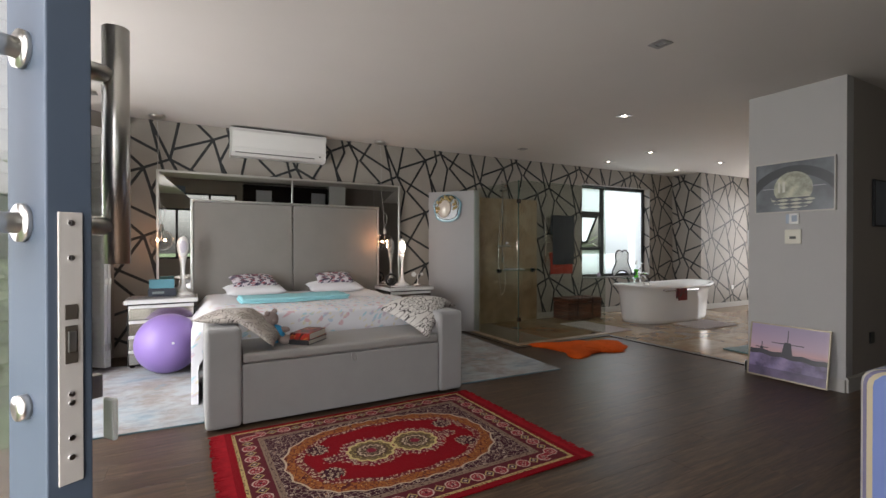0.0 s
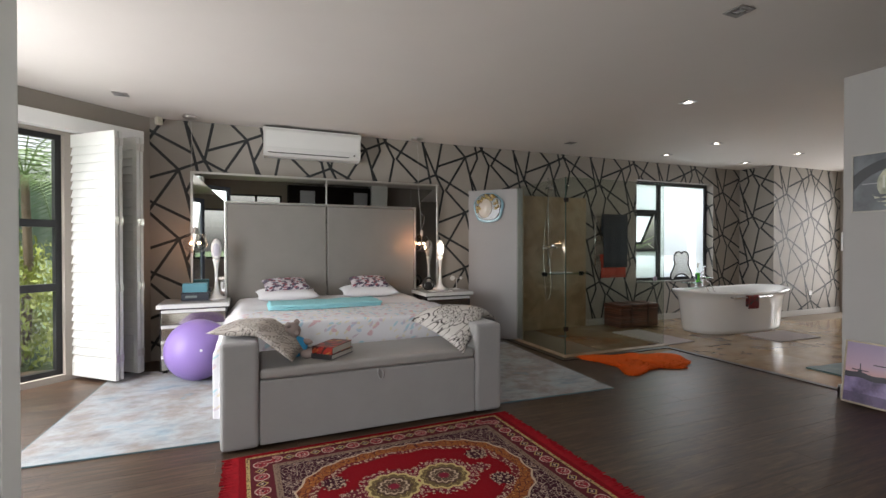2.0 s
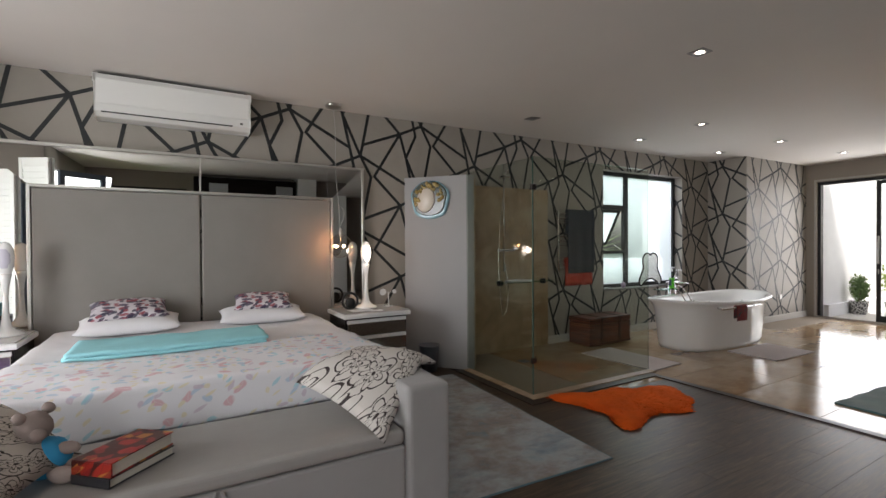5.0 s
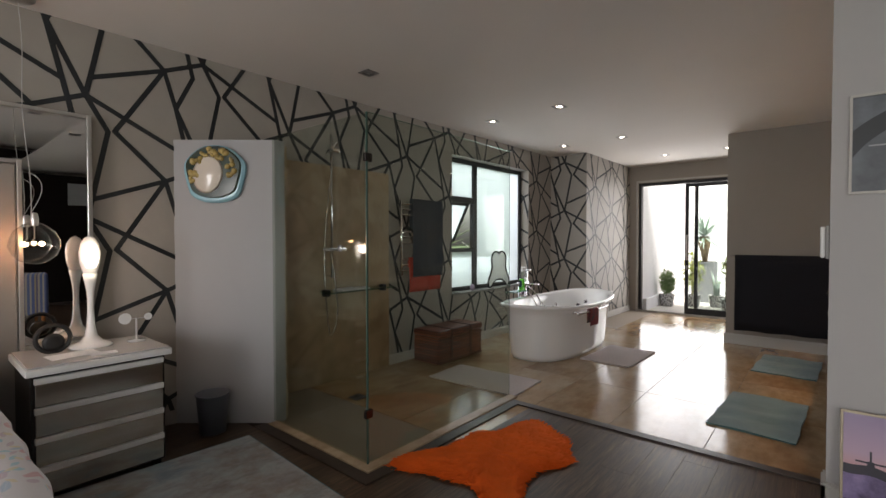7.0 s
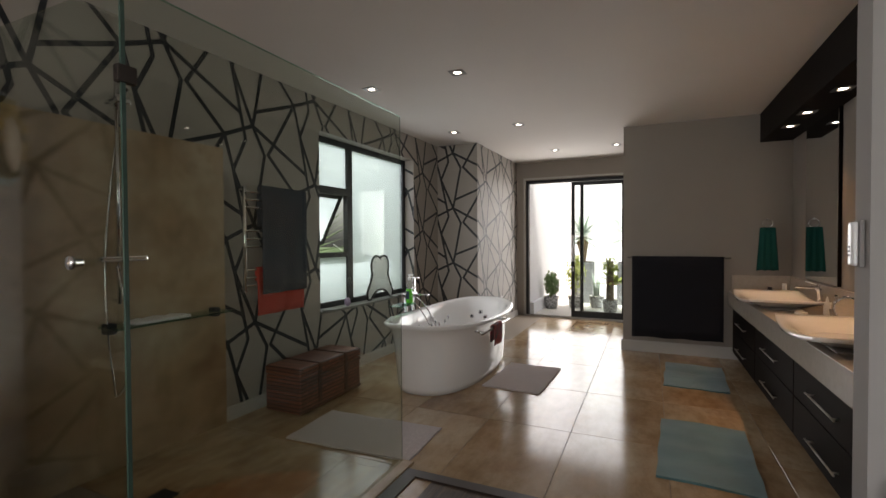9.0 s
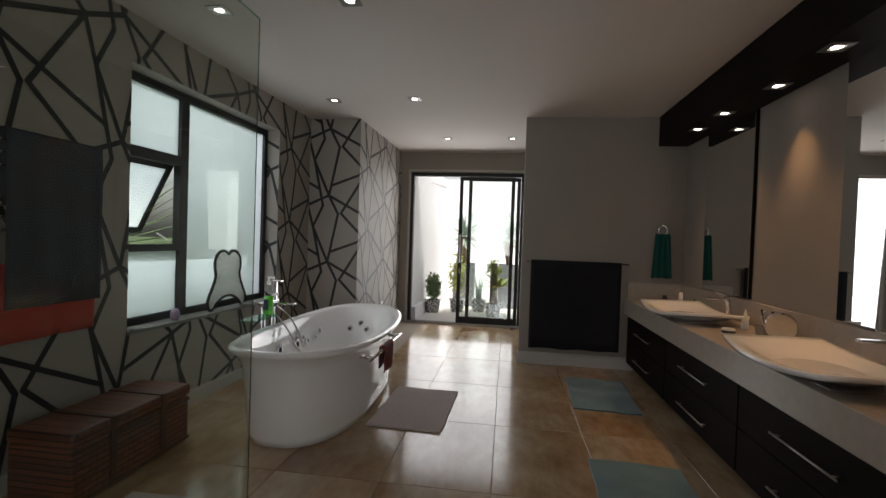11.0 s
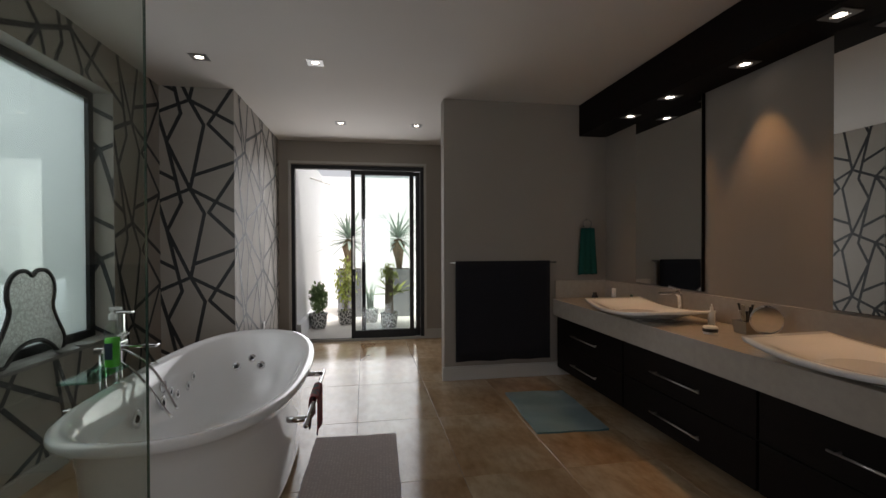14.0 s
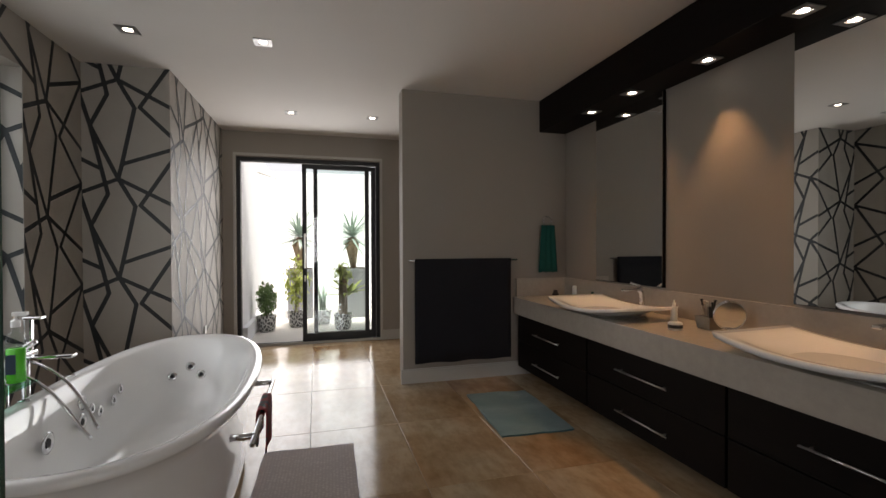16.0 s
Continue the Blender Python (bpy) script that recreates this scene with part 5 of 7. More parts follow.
def woven():
    m, nt, b = nodes("grey_woven_cotton")
    v = obj_coord(nt)
    ck = nt.nodes.new("ShaderNodeTexVoronoi")
    ck.inputs["Scale"].default_value = 55
    ck.inputs["Randomness"].default_value = 0.25
    nt.links.new(v, ck.inputs["Vector"])
    c = ramp(nt, ck.outputs["Distance"], [(0.1, (0.72, 0.66, 0.64)), (0.6, (0.46, 0.41, 0.40))])
    nt.links.new(c, b.inputs["Base Color"])
    b.inputs["Roughness"].default_value = 0.95
    bump(nt, b, ck.outputs["Distance"], -0.8, 0.006)
    return m


WOVEN = woven()
TEAL = mat("teal_shaggy_mat", (0.065, 0.145, 0.155), 0.98, vary=0.35, scale=4, bmp=1.0, bscale=110, sheen=.4)
flat_mat("bath_mat", "grey woven cotton mat on the tiles beside the bath", 7.75, 5.13, .85, .53, -2, WOVEN)
flat_mat("bath_mat", "pale grey cotton mat in front of the shower", 6.04, 5.81, .52, .92, 3, WOVEN)
flat_mat("bath_mat", "teal shaggy mat before the vanity drawers", 6.66, 3.70, .92, .52, -3, TEAL, .01)
flat_mat("bath_mat", "teal shaggy mat before the far vanity", 8.42, 3.62, .85, .52, -3, TEAL, .01)

# ---- vanity ----
def vanity():
    c = thing("worktop", "thick pale stone worktop with an upstand along the vanity wall", "worktop")
    part("slab", box(5.604, 2.642, .60, 9.337, 3.22, .762, .004), COUNTER, c)
    part("upstand", box(5.604, 2.642, .763, 9.337, 2.66, .94, .003), COUNTER, c, "stone upstand")
    part("end_upstand", box(9.318, 2.661, .763, 9.337, 3.19, .94, .003), COUNTER, c, "stone end upstand")
    base = thing("vanity_unit", "dark espresso wall-hung vanity unit with two long-handled drawers", "vanity unit", (0, 0, 0), group="vanity units")
    w = 1.165
    part("carcass", box(.002, 2.645, .085, w - .002, 3.16, .598), BLACK_WOOD, base)
    for z0, z1, zh in ((.345, .585, .46), (.09, .338, .196)):
        d = part("drawer", box(.006, 3.161, z0, w - .006, 3.18, z1, .002), BLACK_WOOD, base)
        h = tube([(w / 2 - .225, 3.21, zh), (w / 2 + .225, 3.21, zh)], .0055, 8)
        for s in (-.19, .19):
            join(h, tube([(w / 2 + s, 3.18, zh), (w / 2 + s, 3.21, zh)], .005, 8))
        part("handle", h, BRUSHED, d, "long steel bar handle", smooth=True)
    base.matrix_basis = pose(8.145, 0, 0)
    for x in (6.975, 5.805):
        copy_thing(base, pose(x, 0, 0))
    f = thing("light_beam", "dark espresso timber light box hung over the vanity", "light box")
    part("casing", box(5.604, 2.643, 2.38, 9.335, 2.935, H - .001, .003), BLACK_WOOD, f)
    for k, (x0, x1) in enumerate(((7.97, 8.78), (6.2, 7.04))):
        e = thing("wall_mirror", "tall mirror with dark edges above the washbasin", "mirror")
        part("mirror_back", box(x0, 2.642, .955, x1, 2.666, 2.378, .002), BLACK_WOOD, e, "dark backing box")
        part("mirror_glass", box(x0 + .004, 2.667, .958, x1 - .004, 2.671, 2.375), MIRROR, e, "mirror glass")


WARM = (1.0, 0.58, 0.27)
LIT = mat("downlight_lens", (1.0, 0.93, 0.82), 0.5, vary=0, emit=6.0)
DULL = mat("downlight_off", (0.25, 0.25, 0.25), 0.3, vary=0)


def downlight(x, y, z, lit=True, power=0.0, dark=False, rz=0):
    e = thing("downlight", ("lit" if lit else "unlit") + " square recessed downlight in the " + ("dark light box" if dark else "white ceiling"), "downlight", (x, y, z - .001), rz, "ceiling downlights")
    bb = bmesh.new()
    for q in ((-.06, -.06, .06, -.03), (-.06, .03, .06, .06), (-.06, -.03, -.03, .03), (.03, -.03, .06, .03)):
        box(q[0], q[1], -.005, q[2], q[3], 0, bm=bb)
    part("bezel", bb, mat("bezel_metal", (.30, .29, .28), .35, metal=.8, vary=.05), e, "square metal bezel")
    part("lens", turned([(0, -.004), (.026, -.003), (.028, 0), (0, 0)], 20), LIT if lit else DULL, e, "bright round lens" if lit else "dull round lens", smooth=True)
    if power:
        li = new("spot", bpy.data.lights.new("spot", "SPOT"))
        li.data.energy, li.data.spot_size, li.data.spot_blend, li.data.shadow_soft_size, li.data.color = power * 2.4, radians(66), .8, .02, WARM
        li.matrix_basis = pose(x, y, z - .012)


def basin(cx):
    e = thing("washbasin", "wide white washbasin with flared curved edges set on the worktop", "washbasin", (cx, 3.03, .762))
    n = 24
    w, d = .41, .255
    top, low = [], []
    for i in range(n + 1):
        u = -1 + 2 * i / n
        for arr, off in ((top, 0), (low, -.018)):
            row = []
            for j in range(n + 1):
                v = -1 + 2 * j / n
                x, y = w * u * (1 - .03 * v), d * v + (.035 * (1 - u * u) if v > 0 else -.01 * (1 - u * u)) * abs(v)
                r = max(abs(u) ** 1.6, abs(v) ** 1.6)
                z = .064 + .034 * u * u - (.052 * max(0, 1 - (u / .78) ** 2) ** .6 * max(0, 1 - (v / .8) ** 2) ** .6)
                row.append((x, y, z + off))
            arr.append(row)
    bm = bmesh.new()
    T = [[bm.verts.new(p) for p in r] for r in top]
    B = [[bm.verts.new((p[0] * .985, p[1] * .985, p[2] - .006)) for p in r] for r in low]
    for i in range(n):
        for j in range(n):
            bm.faces.new((T[i][j], T[i + 1][j], T[i + 1][j + 1], T[i][j + 1]))
            bm.faces.new((B[i][j], B[i][j + 1], B[i + 1][j + 1], B[i + 1][j]))
    rim = lambda G: [G[i][0] for i in range(n)] + [G[n][j] for j in range(n)] + [G[n - i][n] for i in range(n)] + [G[0][n - j] for j in range(n)]
    a, b = rim(T), rim(B)
    for k in range(len(a)):
        q = (k + 1) % len(a)
        bm.faces.new((a[k], b[k], b[q], a[q]))
    bmesh.ops.recalc_face_normals(bm, faces=bm.faces)
    part("bowl", bm, CERAMIC, e, smooth=True)
    foot = loft([[(x, y, 0) for x, y in super_ring(.16, .11, 4, 32)], [(x, y, .03) for x, y in super_ring(.24, .15, 4, 32)]])
    part("foot", foot, CERAMIC, e, smooth=False)
    part("drain", turned([(0, 0), (.02, 0), (.022, .003), (0, .004)], 18), CHROME, e, "chrome drain cap").matrix_basis = pose(0, 0, .0135)
    part("foot_tray", box(-.26, -.13, -.001 + .001, .26, .13, .006, .002), BRUSHED, e, "flat steel tray under the bowl")
    t = thing("basin_mixer", "tall curved chrome basin mixer behind the washbasin", "tap", (cx - .03, 2.74, .762), 0)
    b = tube([(0, 0, 0), (0, 0, .10), (0, .005, .15), (0, .03, .18)], .019, 14)
    part("body", b, CHROME, t, smooth=True)
    part("spout", box(-.018, .02, .165, .018, .17, .18, .005), CHROME, t, "flat chrome spout")
    part("lever", tube([(0, .0, .185), (0, .02, .20), (0, .10, .225)], .008, 8), CHROME, t, "chrome lever", smooth=True)


def drape_end(name, label, x, y0, y1, z0, z1, m, waves=3, thick=.02, flare=0.0):
    """A towel that hangs flat against a wall that faces -x."""
    e = thing(name, label, "towel")
    bm = grid_sheet([0, 1, 2, 3, 4, 5, 6, 7, 8], list(range(21)),
                    lambda k, j: (x - thick - .008 * math.sin(j / 20 * math.pi * 2 * waves) * (1 - k / 12), y0 + (y1 - y0) * j / 20 + flare * (.5 - j / 20) * (k / 8), z0 + (z1 - z0) * k / 8 + .004 * math.sin(j * .9) * (k == 0)))
    r = bmesh.ops.extrude_face_region(bm, geom=bm.faces[:])
    for v in [v for v in r["geom"] if isinstance(v, bmesh.types.BMVert)]:
        v.co.x += thick * .7
    bmesh.ops.recalc_face_normals(bm, faces=bm.faces)
    part("cloth", bm, m, e, smooth=True)
    return e


vanity()
basin(8.13)
basin(6.56)
for x, p in ((8.59, 5), (8.085, 5), (7.456, 5.5), (6.869, 5), (6.25, 5)):
    downlight(x, 2.84 if x != 7.456 else 2.80, 2.38, True, p, True)
BLACK_T = mat("black_towel", (0.008, 0.008, 0.012), 0.95, vary=0.1, bmp=0.6, bscale=220)
GREEN_T = mat("dark_green_towel", (0.0, 0.075, 0.06), 0.95, vary=0.1, bmp=0.6, bscale=220)
rail = thing("wall_towel_rail", "slim chrome towel rail on the taupe wall", "towel rail")
part("bar", tube([(9.29, 3.2, 1.125), (9.29, 4.26, 1.125)], .009, 10), CHROME, rail, smooth=True)
for y in (3.22, 4.24):
    part("bracket", tube([(9.29, y, 1.125), (9.34, y, 1.125)], .008, 8), CHROME, rail)
drape_end("bath_towel", "large black bath towel hung over the wall rail", 9.295, 3.27, 4.21, .19, 1.142, BLACK_T, 2, .022)
ring = thing("towel_ring", "small chrome towel ring on the taupe wall", "towel ring", (9.29, 2.87, 1.50))
part("ring", tube([(0, .045 * math.cos(a), .0 + .045 * math.sin(a)) for a in [2 * math.pi * k / 20 for k in range(20)]], .005, 8, True), CHROME, ring, smooth=True)
part("mount", tube([(0, 0, .045), (.05, 0, .045)], .009, 8), CHROME, ring)
drape_end("hand_towel", "dark green hand towel gathered on the towel ring", 9.295, 2.77, 2.97, 1.0, 1.46, GREEN_T, 3, .02, .06)
# items on the worktop
Z = .763
PL = lambda n_, c_, r_=.35: mat(n_, c_, r_)
small("toiletry_bottle", "white pump bottle behind the far washbasin", "bottle", [(0, 0), (.02, 0), (.022, .01), (.022, .09), (.010, .10), (.010, .12), (.004, .125), (.004, .14), (0, .141)], PL("white_plastic_b", (.7, .7, .68)), (7.72, 2.80, Z))
small("toiletry_bottle", "tall white tube at the end of the worktop", "bottle", [(0, 0), (.018, 0), (.02, .06), (.018, .13), (0, .132)], PL("white_plastic_b", (.7, .7, .68)), (8.92, 2.80, Z))
small("toiletry_bottle", "squat dark jar at the end of the worktop", "jar", [(0, 0), (.03, 0), (.032, .04), (.02, .055), (.02, .075), (0, .076)], PL("dark_jar", (.03, .02, .02)), (9.12, 2.88, Z))
small("toiletry_bottle", "small orange pot beside the mixer", "jar", [(0, 0), (.035, 0), (.037, .03), (.02, .04), (.02, .06), (0, .061)], PL("orange_pot", (.45, .13, .04)), (8.42, 2.76, Z))
small("toiletry_bottle", "dark green bottle near the upstand", "bottle", [(0, 0), (.03, 0), (.03, .06), (.012, .075), (.012, .095), (0, .096)], PL("green_bottle", (.03, .07, .05)), (8.70, 2.76, Z))
small("candle_jar", "short white lidded jar with a black label on the worktop", "jar", [(0, 0), (.038, 0), (.040, .005), (.040, .04), (.036, .045), (0, .046)], PL("white_plastic_b", (.7, .7, .68)), (7.47, 3.02, Z))
jar_l = thing("label_band", "black printed band on the white jar", "label", (7.47, 3.02, Z + .012))
part("band", turned([(.0405, 0), (.0412, 0), (.0412, .02), (.0405, .02)], 20, False), PL("black_print", (.02, .02, .02)), jar_l)


def brush_pot():
    e = thing("brush_holder", "square glass pot full of dark make-up brushes beside the round mirror", "brush holder", (7.44, 2.80, Z))
    part("pot", loft([[(x, y, 0) for x, y in ((-.045, -.045), (.045, -.045), (.045, .045), (-.045, .045))], [(x, y, .075) for x, y in ((-.055, -.055), (.055, -.055), (.055, .055), (-.055, .055))]]), mat("smoked_glass_pot", (.28, .26, .22), .1), e, "square glass pot")
    random.seed(5)
    for k in range(9):
        a, b = random.uniform(-.04, .04), random.uniform(-.04, .04)
        h = random.uniform(.11, .16)
        t = tube([(a * .5, b * .5, .07), (a, b, h), (a * 1.1, b * 1.1, h + .02)], [.004, .005, .009], 6)
        part("brush", t, MATS["black_print"] if k % 3 else BRUSHED, e)
    m = thing("vanity_mirror", "round chrome make-up mirror standing on the worktop", "mirror", (7.30, 2.80, Z), 58)
    disc = turned([(0, -.006), (.078, -.006), (.082, 0), (.078, .006), (0, .006)], 36)
    disc.transform(Matrix.Rotation(radians(90), 4, "X"))
    part("disc", disc, MIRROR, m, "round mirror").matrix_basis = pose(0, 0, .10, -8)
    part("rim", tube([(.082 * math.cos(a), 0, .10 + .082 * math.sin(a)) for a in [2 * math.pi * k / 36 for k in range(36)]], .004, 8, True), CHROME, m, "chrome rim", smooth=True)
    part("stand", turned([(0, 0), (.05, 0), (.05, .006), (.008, .012), (.006, .02), (0, .02)], 24), CHROME, m, "chrome foot")


brush_pot()

# ---- entrance door, near shutters ----
def entrance_door():
    ang = math.degrees(math.atan2(.83, -.56))
    d = tagged(new("door_2"), "blue-grey aluminium glass door standing open beside the entrance", kind="structure")
    d.matrix_basis = pose(.4875, 1.4805, 0, 0, 0, ang)
    # local x runs from the lock edge to the hinge, local y away from the outer face
    w, h, st, t = .90, 2.28, .092, .045
    b = box(0, -t, .01, st, 0, h, .002)
    box(w - st, -t, .01, w, 0, h, .002, bm=b)
    box(st, -t, .01, w - st, 0, .14, bm=b)
    box(st, -t, h - .09, w - st, 0, h, bm=b)
    part("leaf", b, BLUE_DOOR, d, "blue-grey powder-coated leaf")
    g = part("pane", box(st, -.027, .14, w - st, -.019, h - .09), GLASS, d, "clear glass pane")
    g.visible_shadow = False
    f = box(-.003, -.034, .968, -.0005, -.010, 1.277, .001)
    p = part("lock_plate", f, mat("satin_nickel", (.60, .56, .51), .38, metal=.35, vary=.05), d, "long steel lock face plate")
    dk = mat("lock_recess", (.05, .04, .03), .5, vary=0)
    for z0, z1, m in ((1.155, 1.172, dk), (1.105, 1.148, dk)):
        part("recess", box(-.0045, -.028, z0, -.0031, -.016, z1), m, p, "dark bolt recess")
    part("bolt", box(-.006, -.026, 1.118, -.0046, -.018, 1.142, .001), BRUSHED, p, "steel bolt")
    for z in (1.265, 1.225, 1.07, 1.06, 1.02, .998):
        sc = turned([(0, 0), (.0038, 0), (.0032, .0015), (0, .0016)], 14)
        part("screw", sc, CHROME, p, "small screw head").matrix_basis = pose(-.0032, -.022, z, 0, -90, 0)

    def pull(side, z0, z1, out):
        y0 = 0 if side > 0 else -t
        e = tube([(.05, y0 + side * out, z0), (.05, y0 + side * out, z1)], .0155, 20)
        q = part("door_handle", e, BRUSHED, d, "thick round steel pull bar", smooth=True)
        for z in (z0 + .05, z1 - .065):
            part("handle_post", tube([(.05, y0, z), (.05, y0 + side * out, z)], .012, 14), BRUSHED, q, "steel post", smooth=True)
            part("rosette", tube([(.05, y0, z), (.05, y0 + side * .006, z)], .022, 20), BRUSHED, q, "steel rosette", smooth=True)
    pull(-1, 1.215, 1.528, .052)
    pull(1, 1.215, 1.528, .060)
    part("lock_cylinder", tube([(.045, 0, 1.055), (.045, .010, 1.055)], .0145, 16), BRUSHED, d, "steel lock cylinder", smooth=True)
    k = part("key", box(.038, -t - .03, 1.045, .052, -t - .001, 1.075, .002), BRUSHED, d, "key in the lock")
    part("key_tag", box(.032, -t - .045, .985, .058, -t - .038, 1.04, .003), mat("clear_key_tag", (.70, .70, .66), .2, vary=.03), k, "clear plastic key tag")


entrance_door()
a0 = Vector((-0.16, 2.83))
leaf_at_base = folding_shutter(0.50, 2.32, "near folding shutters")
leaf_at(leaf_at_base, (-0.25, 2.86), (0.095, 3.16), True)
leaf_at(leaf_at_base, (-0.29, 2.905), (0.055, 3.205))


# ---- rugs ----
def persian():
    m, nt, b = nodes("persian_rug_pile")
    v = obj_coord(nt)
    sp = nt.nodes.new("ShaderNodeSeparateXYZ")
    nt.links.new(v, sp.inputs[0])
    X, Y = Fx(nt, sp.outputs[0]), Fx(nt, sp.outputs[1])
    ax, ay = X.abs(), Y.abs()
    hx, hy = .90, .70

    def vor(scale, feature="F1", rnd=.6):
        n = nt.nodes.new("ShaderNodeTexVoronoi")
        n.feature = feature
        n.inputs["Scale"].default_value = scale
        n.inputs["Randomness"].default_value = rnd
        nt.links.new(v, n.inputs["Vector"])
        return Fx(nt, n.outputs["Distance"]), n
    red, dark, cream, rust, olive = (.24, .005, .010), (.055, .014, .022), (.56, .42, .30), (.34, .11, .03), (.16, .11, .05)
    f1, n1 = vor(26)
    e1, n2 = vor(34, "DISTANCE_TO_EDGE", 1)
    f2, n3 = vor(44, "F1", .75)
    f3, n4 = vor(20, "F1", .9)
    f4, n5 = vor(90, "F1", .8)

    def blossoms(ground, petal, heart=(.20, .02, .04)):
        """Crowded little flowers: pale rings round dark hearts."""
        c = mixc(nt, (f2.gt(.20) * f2.lt(.37)).s, ground, petal)
        return mixc(nt, f2.lt(.10).s, c, petal)

    def sprays(ground, petal):
        c = mixc(nt, (e1.lt(.035) * f3.gt(.34)).s, ground, petal)
        c = mixc(nt, (f3.gt(.17) * f3.lt(.27)).s, c, petal)
        return mixc(nt, f3.lt(.08).s, c, rust)
    at = nt.nodes.new("ShaderNodeMath")
    at.operation = "ARCTAN2"
    nt.links.new(Y.s, at.inputs[0])
    nt.links.new(X.s, at.inputs[1])
    A = Fx(nt, at.outputs[0])
    # corners: dark with pale sprays
    col = sprays(dark, (.46, .35, .28))
    # scalloped oval band round the red field
    wave = (A * 14).sin().abs() * .07
    q = (ax * (1 / .645)).op("POWER", 2.5) + (ay * (1 / .455)).op("POWER", 2.5) + wave
    leafy = mixc(nt, (e1.lt(.06)).s, rust, (.10, .02, .02))
    leafy = mixc(nt, (f2.lt(.16)).s, leafy, (.62, .36, .12))
    col = mixc(nt, q.lt(1.03).s, col, cream)
    col = mixc(nt, q.lt(.985).s, col, leafy)
    inner = (ax * (1 / .52)).op("POWER", 2.3) + (ay * (1 / .345)).op("POWER", 2.3) + (A * 10).sin() * .06
    col = mixc(nt, inner.lt(1.24).s, col, blossoms((.16, .02, .025), cream))
    col = mixc(nt, inner.lt(1.0).s, col, red)
    # dark flower sprays at the four shoulders of the red field
    d4 = ((ax - .43).op("POWER", 2) + (ay - .16).op("POWER", 2)).op("SQRT")
    col = mixc(nt, (d4 + f2 * .04).lt(.085).s, col, blossoms(dark, cream))
    # small sprays at both ends of the medallions
    de = ((ax - .355).op("POWER", 2) * .55 + ay.op("POWER", 2) * 1.6).op("SQRT")
    col = mixc(nt, (de + f2 * .05).lt(.082).s, col, blossoms((.14, .02, .03), cream))
    # two medallions
    bt = nt.nodes.new("ShaderNodeMath")
    bt.operation = "ARCTAN2"
    nt.links.new(Y.s, bt.inputs[0])
    nt.links.new((ax - .145).s, bt.inputs[1])
    B = Fx(nt, bt.outputs[0])
    dm = ((ax - .145).op("POWER", 2) + ay.op("POWER", 2) * 1.1).op("SQRT")
    d2 = dm - (B * 6).sin().abs() * .016
    col = mixc(nt, (d2 + f2 * .05).lt(.205).s, col, blossoms((.17, .015, .03), cream))
    col = mixc(nt, d2.lt(.135).s, col, (.60, .47, .20))
    col = mixc(nt, (d2.lt(.118) * f4.gt(.3)).s, col, olive)
    col = mixc(nt, d2.lt(.088).s, col, (.10, .06, .04))
    col = mixc(nt, (d2.lt(.070) * d2.gt(.058)).s, col, cream)
    col = mixc(nt, (d2.lt(.050) * f4.lt(.34)).s, col, cream)
    col = mixc(nt, (d2.lt(.020)).s, col, (.24, .02, .04))
    # borders
    edge = (ax * -1 + hx).min(ay * -1 + hy)
    col = mixc(nt, edge.lt(.215).s, col, (.25, .17, .12))
    col = mixc(nt, (edge.lt(.208) * edge.gt(.190) * f4.lt(.4)).s, col, dark)
    col = mixc(nt, edge.lt(.182).s, col, (.115, .018, .024))
    row = (edge - .118).abs()
    cell_x = ((X * (1 / .155)).op("FRACT") - .5).abs() * .155
    cell_y = ((Y * (1 / .155)).op("FRACT") - .5).abs() * .155
    pick = (ax * -1 + hx).lt(.182)
    sx_, sy_ = row.op("POWER", 2), row.op("POWER", 2)
    dx_ = (sx_ + cell_x.op("POWER", 2)).op("SQRT")
    dy_ = (sy_ + cell_y.op("POWER", 2)).op("SQRT")
    dd = dx_ * (pick * -1 + 1) + dy_ * pick + (f4 * .008)
    gx = (row + (cell_x * -1 + .0775)) * (pick * -1 + 1) + (row + (cell_y * -1 + .0775)) * pick
    ros = edge.lt(.182)
    col = mixc(nt, (ros * gx.lt(.034)).s, col, (.45, .33, .14))
    col = mixc(nt, (ros * gx.lt(.024)).s, col, (.06, .03, .05))
    col = mixc(nt, (ros * gx.lt(.010)).s, col, cream)
    col = mixc(nt, (ros * dd.lt(.046)).s, col, (.58, .40, .34))
    col = mixc(nt, (ros * dd.lt(.039)).s, col, (.27, .03, .04))
    col = mixc(nt, (ros * dd.lt(.028) * f4.lt(.42)).s, col, (.58, .40, .34))
    col = mixc(nt, (ros * dd.lt(.011)).s, col, dark)
    col = mixc(nt, edge.lt(.060).s, col, (.50, .36, .15))
    col = mixc(nt, (edge.lt(.056) * f4.lt(.42)).s, col, dark)
    col = mixc(nt, edge.lt(.040).s, col, red)
    nz = noise_tex(nt, v, 350, 2)
    col = mixc(nt, nz, col, mixc(nt, .5, col, (0, 0, 0)))
    nt.links.new(col, b.inputs["Base Color"])
    b.inputs["Roughness"].default_value = .95
    b.inputs["Specular IOR Level"].default_value = .1
    bump(nt, b, nz, .5, .003)
    return m


